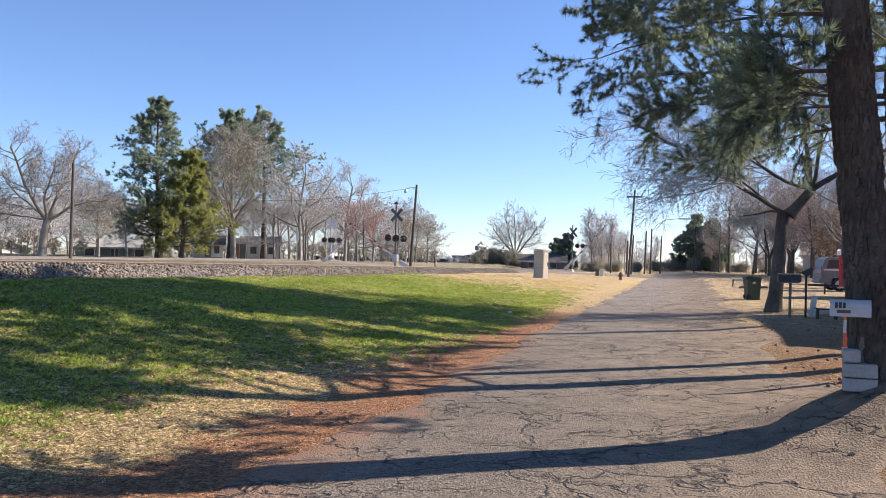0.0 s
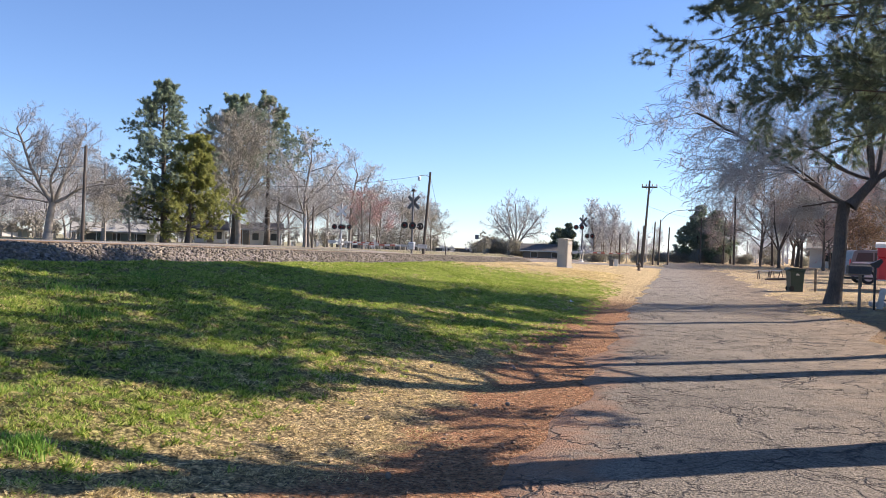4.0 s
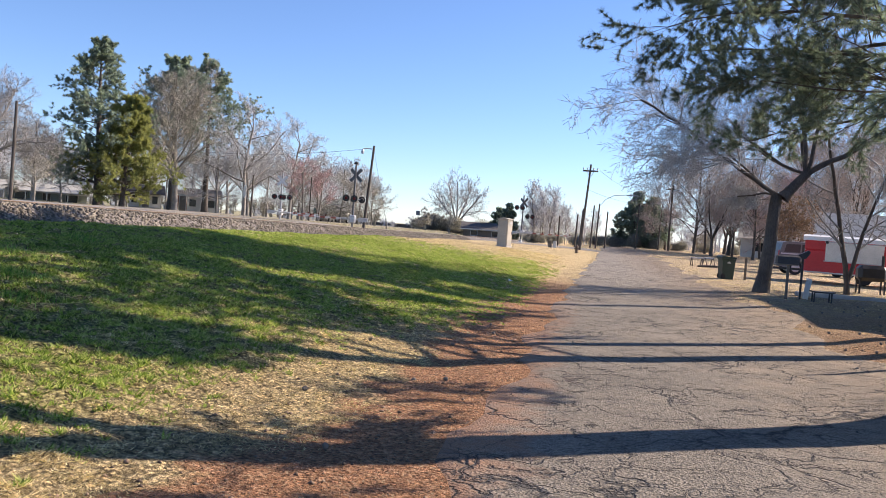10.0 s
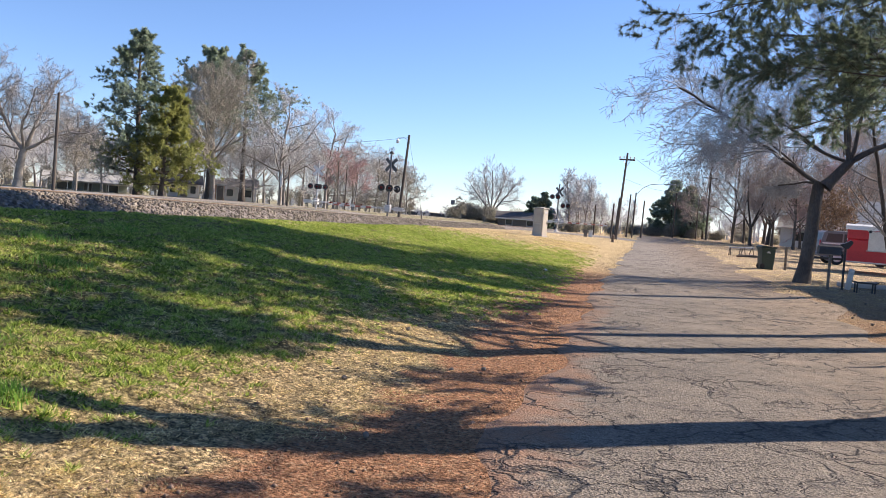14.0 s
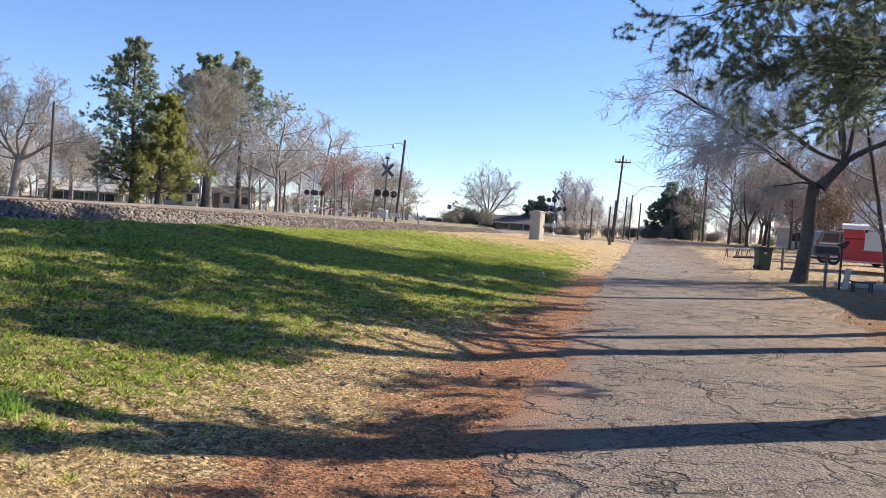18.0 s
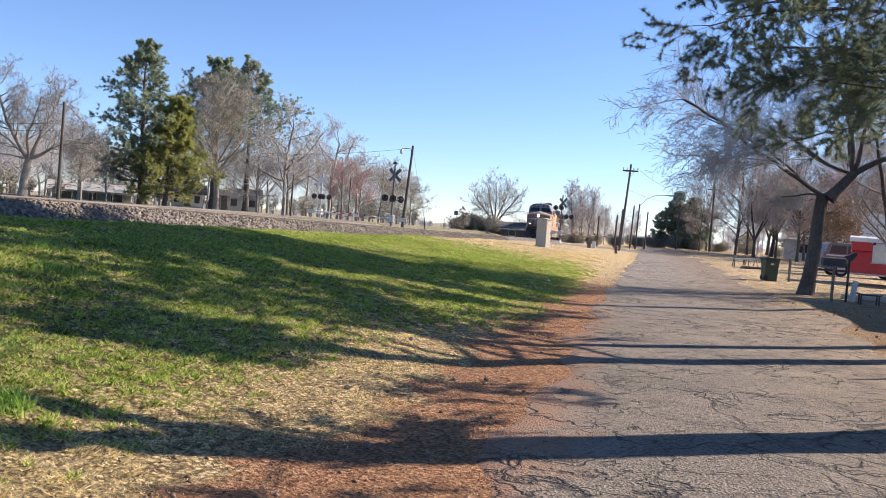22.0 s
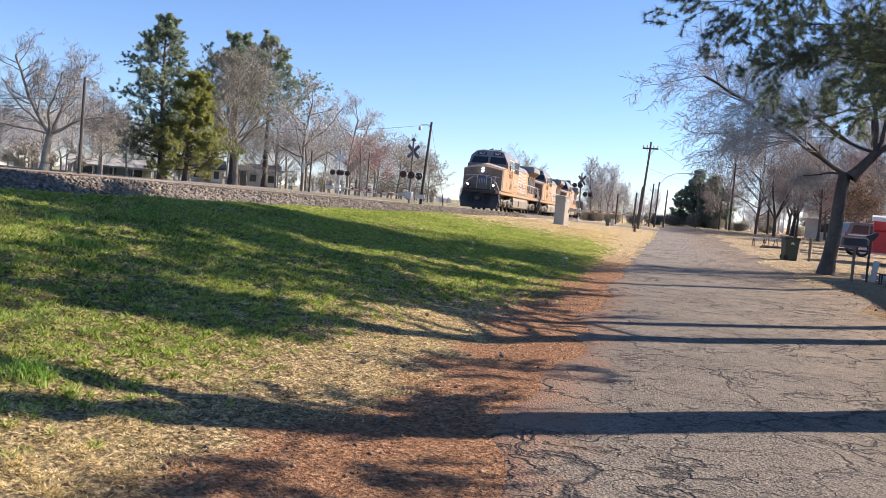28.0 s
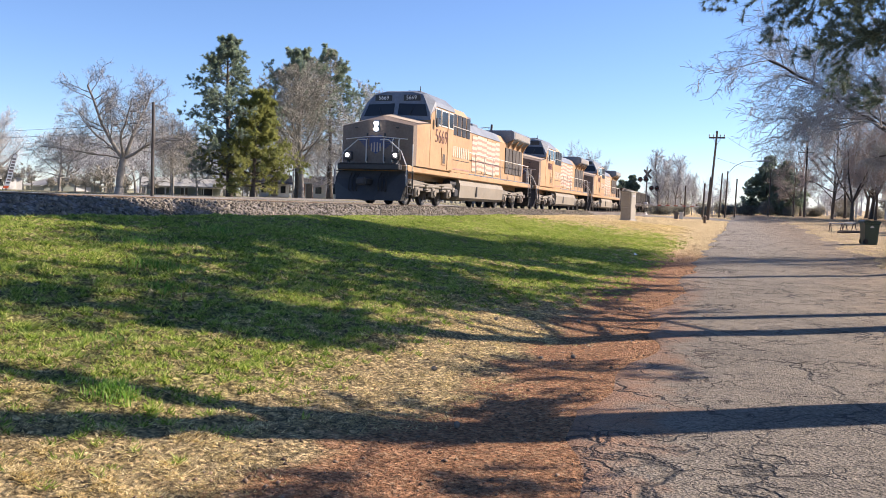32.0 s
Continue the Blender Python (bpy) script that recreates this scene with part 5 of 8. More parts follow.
# signal cabinet beside the track
def signal_cabinet():
    c = thing("signal_cabinet", "tall beige metal signal cabinet on the bank", "signal cabinet", pose(-7.65, 50.7, gz(-7.65, 50.7), 0, 0, -24))
    part("body", Geo().box(0, 0, 0.84, 0.66, 0.6, 1.62, 0.02), M_BEIGE, c)
    part("roof", Geo().prism([(-0.39, 1.66), (-0.39, 1.7), (0, 1.76), (0.39, 1.7), (0.39, 1.66)], 1, -0.36, 0.36), M_BEIGE, c)
    part("plinth", Geo().box(0, 0, 0.02, 0.76, 0.7, 0.12, 0.01), M_CONC, c)
    d = part("door", Geo().box(0.335, 0, 0.85, 0.03, 0.54, 1.5, 0.01), M_BEIGE, c, "beige door in the sun")
    part("handle", Geo().box(0.36, 0.18, 0.85, 0.03, 0.04, 0.2, 0.008), M_BLACK, d)
    part("front_panel", Geo().box(-0.02, -0.305, 1.2, 0.52, 0.02, 0.75, 0.008), M_BEIGE, c)
    part("lower_panel", Geo().box(-0.02, -0.305, 0.42, 0.52, 0.02, 0.7, 0.008), M_BEIGE, c)
    part("vent", Geo().box(0.352, 0, 1.45, 0.03, 0.3, 0.12, 0.005), M_STEEL, c)


signal_cabinet()


# ---- poles and wires ----
def utility_pole(x, y, h, r=0.14, lean=(0, 0), arm=0.0, arm_head=0.0, label="weathered wooden utility pole", lamp=False, group="utility poles"):
    z = gz(x, y)
    p = thing("utility_pole", label, "utility pole", pose(x, y, z), group)
    top = Vector((lean[0], lean[1], h))
    part("pole", Geo().tube((0, 0, -0.3), top, r, r * 0.72, 10), M_WOODPOLE, p)
    if arm:
        a = radians(arm_head)
        u = Vector((math.cos(a), math.sin(a), 0))
        o = top - Vector((0, 0, 0.55)) + Vector((-u.y, u.x, 0)) * 0.16
        c = part("crossarm", Geo().tube(o - u * arm, o + u * arm, 0.07, 0.07, 6), M_WOODPOLE, p)
        part("brace", Geo().tube(o - u * arm * 0.5, top - Vector((0, 0, 1.15)), 0.02).tube(o + u * arm * 0.5, top - Vector((0, 0, 1.15)), 0.02), M_STEEL, p)
        for k in (-0.92, -0.4, 0.4, 0.92):
            q = o + u * arm * k
            part("insulator", Geo().lathe([(0.03, 0), (0.03, 0.12), (0.07, 0.14), (0.05, 0.2), (0.06, 0.24), (0.02, 0.28)], (q.x, q.y, q.z), 8), M_OFFWHITE, c)
    if lamp:
        q = top - Vector((0, 0, 0.5))
        part("lamp_arm", Geo().path([q, q + Vector((-0.35, -0.1, 0.25)), q + Vector((-0.9, -0.2, 0.2))], 0.025, 6), M_STEEL, p)
        part("lamp_head", Geo().lathe([(0.05, -0.35), (0.14, -0.3), (0.13, -0.12), (0.07, 0.0), (0.04, 0.05)], tuple(q + Vector((-0.92, -0.2, 0.1))), 10), M_STEEL, p, "grey yard lamp")
    return p, Vector((x, y, z)) + top


def wire(a, b, sag, r=0.012, name="wire", label="thin dark overhead wire"):
    a, b = Vector(a), Vector(b)
    pts = []
    for k in range(17):
        f = k / 16
        p = a.lerp(b, f)
        p.z -= sag * 4 * f * (1 - f)
        pts.append(p)
    return single(name, Geo().path(pts, r, 4), M_BLACK, label, "wire", group="overhead wires")


POLE_M = utility_pole(-21.75, 69.4, 7.45, 0.13, (0.42, 0.1), lamp=True, label="leaning wooden utility pole with a yard lamp beside the track")[1]
POLE_R = utility_pole(-3.66, 74.0, 7.4, 0.11, (0.42, 0.0), arm=0.65, arm_head=0, label="tall wooden utility pole with a crossarm by the road bend")[1]
POLE_L = utility_pole(-43.5, 53.9, 7.12, 0.13, (0.05, 0.0), label="bare wooden utility pole beside the highway")[1]
POLE_S = utility_pole(6.9, 114.6, 8.6, 0.15, (0.0, 0.0), arm=0.9, arm_head=10)[1]
for x, y, h, lx in ((-4.4, 85.0, 3.3, 0.1), (-4.05, 87.0, 4.0, 0.2), (-3.0, 95.0, 4.7, 0.15), (-1.4, 100.0, 4.3, 0.1), (-6.4, 92.0, 3.2, 0.0), (2.6, 112.0, 5.8, 0.1)):
    utility_pole(x, y, h, 0.1, (lx, 0), label="slim bare wooden post beside the road", group="posts by the road bend")
utility_pole(-39.6, 87.3, 4.6, 0.1, (0, 0), label="slim dark pole beside the highway", group="")
utility_pole(-36.0, 96.0, 5.2, 0.08, (0, 0), label="slim pale pole beside the highway", group="")
utility_pole(-21.7, 77.5, 1.5, 0.06, (-0.2, 0.0), label="short leaning wooden marker post", group="")
wire(POLE_M - Vector((0, 0, 0.2)), (-48.0, 88.0, 7.8), 0.5)
wire(POLE_L - Vector((0, 0, 1.5)), (-90.0, 62.0, 6.3), 0.4)
wire(POLE_L - Vector((0, 0, 2.0)), (-90.0, 62.0, 5.6), 0.4)
wire(POLE_R - Vector((-0.8, 0, 0.5)), POLE_S - Vector((0.7, 0, 0.4)), 1.2)
wire(POLE_R - Vector((0, 0, 2.2)), POLE_S - Vector((0, 0, 1.8)), 0.9)
wire(POLE_S - Vector((0, 0, 1.5)), (40, 100, 6.5), 0.8)
wire(POLE_S - Vector((0, 0, 2.6)), (40, 98, 5.2), 0.8)
wire(POLE_S - Vector((0, 0, 2.8)), (30, 70, 5.0), 0.8)


# street lamp on a thin curved arm
def street_lamp():
    x, y = -2.0, 96.0
    s = thing("street_lamp", "street lamp on a long curved arm", "street lamp", pose(x, y, gz(x, y)))
    part("pole", Geo().tube((-0.4, 0, 0), (-0.3, 0, 5.0), 0.09, 0.07), M_WOODPOLE, s)
    part("arm", Geo().path([(-0.3, 0, 4.7), (0.3, 0, 5.5), (1.2, 0, 6.0), (2.6, 0, 6.15)], 0.03, 6), M_STEEL, s)
    part("head", Geo().box(3.2, 0, 6.12, 1.3, 0.25, 0.13, 0.05), M_STEEL, s, "grey lamp head")


street_lamp()


def road_sign(x, y, h, w, hh, face, label, name="road_sign", head=0):
    s = thing(name, label, "road sign", pose(x, y, gz(x, y), 0, 0, head))
    part("post", Geo().tube((0, 0, -0.1), (0, 0, h), 0.04, 0.04, 6), M_STEEL, s)
    part("plate", Geo().box(0, -0.05, h - hh / 2, w, 0.02, hh, 0.01), face, s)
    return s


road_sign(-38.0, 166.0, 3.6, 0.85, 0.9, M_LOCOGREY, "grey back of a highway sign on a post", head=-10)
s = thing("road_sign", "round pale warning sign on a slim post", "road sign", pose(-38.3, 82.4, gz(-38.3, 82.4)))
part("post", Geo().tube((0, 0, -0.1), (0, 0, 3.0), 0.05, 0.05, 6), M_WOOD, s)
part("plate", Geo().prism([(0.16 * math.cos(a * 0.3927), 2.6 + 0.7 * math.sin(a * 0.3927)) for a in range(16)], 1, -0.08, -0.05), M_OFFWHITE, s)


def hydrant():
    h = thing("fire_hydrant", "small dark red fire hydrant on the verge", "fire hydrant", pose(-3.6, 62.0, gz(-3.6, 62.0)))
    part("barrel", Geo().lathe([(0.13, -0.05), (0.13, 0.05), (0.09, 0.08), (0.09, 0.38), (0.13, 0.4), (0.12, 0.46), (0.06, 0.54), (0.02, 0.58)], (0, 0, 0), 12), M_RUST, h)
    part("outlet", Geo().tube((-0.18, 0, 0.3), (0.18, 0, 0.3), 0.055).tube((0, -0.18, 0.26), (0, 0, 0.26), 0.07), M_RUST, h)


hydrant()
for x in (-6.1, -5.7):
    q = thing("relay_box", "small pale cabinet beside the side road", "box", pose(x, 72.0, gz(x, 72.0)), "relay boxes")
    part("body", Geo().box(0, 0, 0.25, 0.3, 0.3, 0.55, 0.02), M_OFFWHITE if x > -6 else M_SHADEWALL, q)
    part("lid", Geo().box(0, 0, 0.54, 0.34, 0.34, 0.05, 0.01), M_OFFWHITE if x > -6 else M_SHADEWALL, q)

# guy wire of the leaning pole
wire(POLE_M - Vector((0, 0, 0.3)), (-19.3, 67.85, gz(-19.3, 67.85) + 0.9), 0.05, 0.01, "guy_wire", "thin guy wire from a pole down to a stub")

# ---- flatbed truck on the highway ----
M_TEALDARK = surf("dull dark teal paint", (0.03, 0.1, 0.1), (0.07, 0.17, 0.165), 3, 0.6, 0.0, 0.05)
M_TANBED = surf("tan timber", (0.34, 0.28, 0.19), (0.5, 0.42, 0.3), 4, 0.8, 0.0, 0.15)
M_TEAL = surf("teal container paint", (0.02, 0.2, 0.19), (0.05, 0.32, 0.3), 3, 0.55, 0.0, 0.05)


def flatbed_truck():
    """It drives towards its own +y, with z from the road."""
    T = thing("flatbed_truck", "white flatbed truck with a dark box and teal panels", "truck")
    part("chassis", Geo().box(0, -0.6, 0.85, 0.9, 11.6, 0.25, 0.03), M_BLACK, T)
    cab = part("cab", Geo().prism([(2.7, 0.75), (2.7, 2.75), (3.0, 2.95), (4.1, 2.95), (4.75, 1.95), (5.75, 1.7), (5.95, 1.2), (5.95, 0.65), (5.5, 0.6), (5.3, 1.05), (4.6, 1.05), (4.4, 0.6)], 0, -1.12, 1.12), M_WHITE, T, "white cab")
    for s in (-1, 1):
        part("side_window", Geo().prism([(3.2, 1.95), (3.2, 2.6), (4.05, 2.6), (4.45, 1.95)], 0, s * 1.125, s * 1.135), M_GLASS, cab)
        part("mirror", Geo().box(s * 1.32, 4.5, 2.2, 0.1, 0.12, 0.5, 0.02), M_BLACK, cab)
        part("mudguard", Geo().box(s * 1.0, 4.95, 1.12, 0.3, 1.2, 0.1, 0.04), M_WHITE, cab)
    part("windshield", Geo().add([(-1.0, 4.2, 2.85), (1.0, 4.2, 2.85), (1.0, 4.78, 1.98), (-1.0, 4.78, 1.98)], [(0, 1, 2, 3)]), M_GLASS, cab)
    part("bumper", Geo().box(0, 6.0, 0.65, 2.3, 0.2, 0.35, 0.04), M_STEEL, T)
    part("headboard", Geo().box(0, 1.75, 2.1, 2.4, 1.5, 2.0, 0.25), M_LOCOGREY, T, "dark grey box behind the cab")
    bed = part("flatbed", Geo().box(0, -3.0, 1.18, 2.5, 8.0, 0.16, 0.02), M_WOOD, T, "wooden flat bed")
    for s in (-1, 1):
        part("side_rail", Geo().box(s * 1.24, -2.6, 1.42, 0.06, 8.4, 0.34, 0.01), M_TANBED, bed, "tan stake side")
    c = part("container", Geo().prism([(-6.8, 1.3), (-6.8, 2.75), (-3.6, 2.75), (-2.2, 1.6), (-2.2, 1.3)], 0, -1.15, 1.15), M_TEALDARK, T, "dull teal carried box")
    for s in (-1, 1):
        for k in range(4):
            part("teal_panel", Geo().box(s * 1.16, -6.35 + 0.82 * k, 2.2, 0.04, 0.7, 0.85, 0.02), M_TEAL, c, "teal panel")
        part("roof_rail", Geo().box(s * 1.16, -5.4, 2.74, 0.06, 2.7, 0.08, 0.01), M_OFFWHITE, c)
    for y in (5.0, -3.2, -4.6):
        w = Geo()
        for s in (-1, 1):
            w.lathe([(0.2, -0.14), (0.46, -0.15), (0.5, -0.1), (0.5, 0.1), (0.46, 0.15), (0.2, 0.14)], (s * 1.0, 0, 0), 16, 0)
        w.tube((-0.9, 0, 0), (0.9, 0, 0), 0.08)
        wo = part("wheels", w, M_RUBBER, T, "black tyres on one axle")
        wo.location = (0, y, 0.5)
        part("rim", Geo().lathe([(0.05, -1.16), (0.27, -1.15), (0.29, -1.1), (0.29, 1.1), (0.27, 1.15), (0.05, 1.16)], (0, 0, 0), 12, 0), M_STEEL, wo)
    return T


truck = flatbed_truck()


def truck_motion():
    def at(t):
        return float(np.interp(t, (0, 7, 8, 9, 10, 11, 12, 13, 16, 32), (-134, 61.3, 87.2, 115.6, 143.6, 167.2, 189.4, 210, 268, 590))) - 5.95

    rows = []
    for k in range(65):
        t = 0.5 * k
        y = at(t)
        a, b = gz(-46.5, y - 4), gz(-46.5, y + 4)
        rows.append((t, pose(-46.5, y, (a + b) / 2 + 0.07, math.degrees(math.atan2(b - a, 8.0)))))
    walk(truck, rows)
    for w in [o for o in truck.children if o.name.startswith("wheels")]:
        y = w.location[1]
        spin = [(0.0, pose(0, y, 0.5))] + [(6.0 + k / 40, pose(0, y, 0.5, -math.degrees((at(6.0 + k / 40) - at(6.0)) / 0.5) % 360)) for k in range(330)]
        spin.append((32.0, spin[-1][1]))
        walk(w, spin)

# ---- trees ----
def P_of(levels=4, kids=(7, 6, 5, 4), ratio=(0.6, 0.55, 0.5, 0.45), angle=(45, 45, 45, 45), n=(9, 6, 4, 3, 2), wander=(0.06, 0.13, 0.2, 0.25, 0.3), rise=(0.03, 0.05, 0.04, 0.02, 0.0), start=(0.3, 0.25, 0.2, 0.2), thin=0.6, tip=0.008, taper=0.75):
    return dict(kids=kids[:levels], ratio=ratio, angle=angle, n=n, wander=wander, rise=rise, start=start, thin=thin, tip=tip, taper=taper)


OAK = P_of(4, (0, 15, 11, 8), n=(5, 10, 7, 5, 3), ratio=(0.6, 0.5, 0.5, 0.5), angle=(45, 50, 48, 45), wander=(0.06, 0.22, 0.26, 0.28, 0.3), rise=(0.02, 0.015, 0.02, 0.0, 0.0), tip=0.008, thin=0.5, taper=0.85)
FAR = P_of(4, (13, 8, 7, 5), n=(9, 6, 4, 3, 2), ratio=(0.55, 0.52, 0.5, 0.5), tip=0.009, thin=0.5)
BUSHY = P_of(4, (38, 10, 8, 6), ratio=(0.56, 0.5, 0.5, 0.5), angle=(48, 42, 42, 40), n=(12, 6, 4, 2, 2), start=(0.12, 0.2, 0.2, 0.2), tip=0.011, thin=0.45)
SLIM = P_of(3, (30, 10, 6), ratio=(0.34, 0.5, 0.5), angle=(35, 40, 45), n=(10, 4, 3, 2), start=(0.3, 0.2, 0.2), tip=0.012)
SPREAD = P_of(4, (12, 9, 7, 5), n=(8, 7, 5, 4, 3), ratio=(0.74, 0.52, 0.5, 0.5), angle=(60, 52, 48, 45), wander=(0.09, 0.17, 0.22, 0.26, 0.3), rise=(0.02, 0.01, 0.0, 0.0, 0.0), start=(0.22, 0.25, 0.2, 0.2), tip=0.009, thin=0.55)
VASE = P_of(4, (0, 12, 9, 7), n=(4, 7, 5, 3, 2), wander=(0.05, 0.1, 0.16, 0.2, 0.25), tip=0.009, thin=0.5)


def stand(x, y, turn=0.0, size=1.0):
    return Matrix.Translation((x, y, gz(x, y))) @ Matrix.Rotation(radians(turn), 4, "Z") @ Matrix.Scale(size, 4)


def plant(name, label, meshes, x, y, turn=0.0, size=1.0, group="", crown="bare twigs", cat="tree"):
    t = tree_of(name, label, cat, Matrix.Identity(4), meshes[0], meshes[1], group, crown)
    t.location, t.rotation_euler, t.scale = (x, y, gz(x, y)), (0, 0, radians(turn)), (size,) * 3
    return t


# beyond the highway
big_oak = bare_meshes(3, OAK, 12, 0.36, M_BARK_GREY, M_OAKTWIG, (0.0, 0.0), (3.4, [((-0.5, 0.0, 0.85), 7.4, 0.6), ((0.42, 0.1, 0.95), 7.0, 0.56), ((0.9, -0.1, 0.5), 5.8, 0.42), ((-1.0, 0.0, 0.14), 7.2, 0.3), ((-0.8, 0.4, 0.45), 6.4, 0.4), ((0.0, -0.5, 1.0), 6.4, 0.42), ((0.75, 0.45, 0.75), 6.0, 0.4)]))
plant("bare_tree", "big bare tree with wide crooked limbs beyond the highway", big_oak, -59.3, 69.4, 20, 1.08)
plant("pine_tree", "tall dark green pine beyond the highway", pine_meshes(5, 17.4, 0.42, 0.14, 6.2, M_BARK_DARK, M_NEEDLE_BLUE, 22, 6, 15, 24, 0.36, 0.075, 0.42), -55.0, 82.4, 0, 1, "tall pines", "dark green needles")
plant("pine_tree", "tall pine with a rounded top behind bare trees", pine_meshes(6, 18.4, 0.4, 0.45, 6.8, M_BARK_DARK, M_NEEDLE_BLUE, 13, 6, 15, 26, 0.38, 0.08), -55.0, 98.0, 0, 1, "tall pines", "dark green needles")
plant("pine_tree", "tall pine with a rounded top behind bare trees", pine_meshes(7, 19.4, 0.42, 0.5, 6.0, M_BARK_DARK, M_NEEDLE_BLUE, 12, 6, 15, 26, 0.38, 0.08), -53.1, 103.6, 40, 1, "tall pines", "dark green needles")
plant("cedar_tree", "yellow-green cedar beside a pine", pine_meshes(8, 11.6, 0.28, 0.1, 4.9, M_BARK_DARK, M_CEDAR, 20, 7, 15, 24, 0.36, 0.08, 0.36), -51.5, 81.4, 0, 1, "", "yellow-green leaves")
plant("bare_tree", "tall dense bare tree with fine brown twigs", bare_meshes(9, BUSHY, 12.6, 0.36, M_BARK_GREY, M_TWIG_BROWN), -51.0, 91.7, 0, 1, "bare trees beyond the highway", "fine brown twigs")
far_a = bare_meshes(10, FAR, 11, 0.19, M_BARK_DARK, M_TWIG_WOOD)
far_b = bare_meshes(11, FAR, 12, 0.2, M_BARK_DARK, M_TWIG_WOOD)
far_c = bare_meshes(12, VASE, 11, 0.24, M_BARK_DARK, M_TWIG_WOOD, (0, 0), (2.4, [((-0.4, 0.1, 1), 7, 0.7), ((0.4, -0.1, 1), 7, 0.65), ((0.1, 0.5, 1), 6, 0.55), ((-0.1, -0.6, 0.9), 6, 0.5)]))
slim_a = bare_meshes(13, SLIM, 9.0, 0.12, M_BARK_GREY, M_HAZETWIG)
broad_a = bare_meshes(31, SPREAD, 10.5, 0.25, M_BARK_GREY, M_TWIG)
broad_b = bare_meshes(32, SPREAD, 8.0, 0.19, M_BARK_GREY, M_TWIG)
broad_c = bare_meshes(33, SPREAD, 6.5, 0.17, M_BARK_GREY, M_TWIG_BROWN)
for x, y, turn, k, me in ((-58.0, 75.9, 10, 0.95, broad_b), (-56.0, 73.5, 80, 0.7, broad_c), (-44.6, 96.6, 60, 1.0, broad_a), (-46.2, 101.5, 200, 0.8, broad_a), (-41.7, 104.3, 30, 0.92, broad_a), (-49.0, 98.5, 150, 0.85, broad_b), (-40.9, 113.2, 150, 0.95, broad_b), (-39.4, 119.0, 240, 0.95, broad_b), (-38.2, 124.5, 310, 0.9, broad_b), (-36.5, 116.0, 40, 0.8, broad_c), (-43.5, 110.0, 210, 0.95, broad_c), (-45.5, 118.0, 310, 1.1, broad_b), (-35.2, 121.0, 75, 0.75, broad_c), (-66.0, 92.0, 60, 0.75, broad_b), (-84.0, 88.0, 280, 0.85, broad_b), (-88.0, 104.0, 190, 0.95, broad_b), (-100.0, 92.0, 35, 1.0, broad_b), (-78.0, 112.0, 250, 0.95, broad_b), (-80.0, 68.0, 220, 1.0, broad_b), (-92.0, 80.0, 300, 1.0, broad_b), (-70.0, 112.0, 10, 0.9, broad_b), (-62.0, 118.0, 70, 1.0, broad_b), (-52.0, 122.0, 15, 1.0, broad_b), (-57.0, 112.0, 95, 0.9, broad_b)):
    plant("bare_tree", "bare grey winter tree beyond the highway", me, x, y, turn, k, "bare trees beyond the highway")
red_twigs = bare_meshes(14, FAR, 7, 0.16, M_BARK_GREY, M_TWIG_RED)
plant("budding_tree", "small tree with reddish budding twigs", red_twigs, -37.7, 98.4, 0, 0.8, "", "reddish budding twigs")
plant("budding_tree", "small tree with reddish budding twigs", red_twigs, -36.2, 100.0, 120, 0.68, "", "reddish budding twigs")
# round tree and brush by the far bend
round_tree = bare_meshes(15, VASE, 9, 0.3, M_BARK_GREY, M_TWIG, (0, 0), (1.6, [((-0.7, 0.1, 0.8), 6.2, 0.6), ((0.7, -0.1, 0.8), 6.2, 0.6), ((0.25, 0.5, 1), 6.8, 0.6), ((-0.25, -0.5, 1.0), 6.8, 0.6), ((0, 0, 1), 7, 0.5)]))
plant("bare_tree", "round bare tree standing alone in brush", round_tree, -28.4, 156.0, 0, 1.12)
shrub_a = leafy_meshes(16, [(-1.2, 0, 0.9, 1.6, 1.3, 1.1), (1.0, 0.3, 1.3, 1.5, 1.3, 1.4), (0.1, -0.5, 1.0, 1.4, 1.2, 1.2)], 1500, 0.14, M_BARK_GREY, M_BRUSH)
for x, y, k, me in ((-33.0, 156.0, 1.2, shrub_a), (-30.5, 154.0, 1.2, shrub_a), (-27.5, 152.0, 1.2, shrub_a), (-24.5, 153.0, 1.3, shrub_a), (-22.3, 158.0, 1.5, shrub_a), (-19.8, 160.0, 1.4, shrub_a), (-36.0, 165.0, 1.2, shrub_a)):
    plant("shrub", "dense grey brush by the far bend" if me is shrub_a else "dark evergreen brush by the far bend", me, x, y, 30 * x, k, "brush by the far bend", "dense small leaves", "shrub")
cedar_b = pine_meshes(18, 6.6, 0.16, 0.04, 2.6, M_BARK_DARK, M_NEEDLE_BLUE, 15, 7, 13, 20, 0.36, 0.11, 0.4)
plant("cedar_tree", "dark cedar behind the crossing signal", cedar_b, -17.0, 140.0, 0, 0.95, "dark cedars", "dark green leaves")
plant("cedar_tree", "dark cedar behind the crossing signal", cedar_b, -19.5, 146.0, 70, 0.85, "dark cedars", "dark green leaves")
for k, (x, y) in enumerate(((-12.8, 141.0), (-11.5, 143.0), (-10.2, 140.0), (-8.8, 144.0), (-12.0, 148.0), (-9.8, 150.0), (-13.6, 151.0), (-3.0, 150.0), (-7.6, 141.0))):
    plant("bare_tree", "slim bare tree in a thicket", slim_a, x, y, 77 * k, (0.95, 0.8, 0.85, 0.6, 0.9, 0.75, 0.7, 0.55, 0.6)[k], "thicket of slim trees")
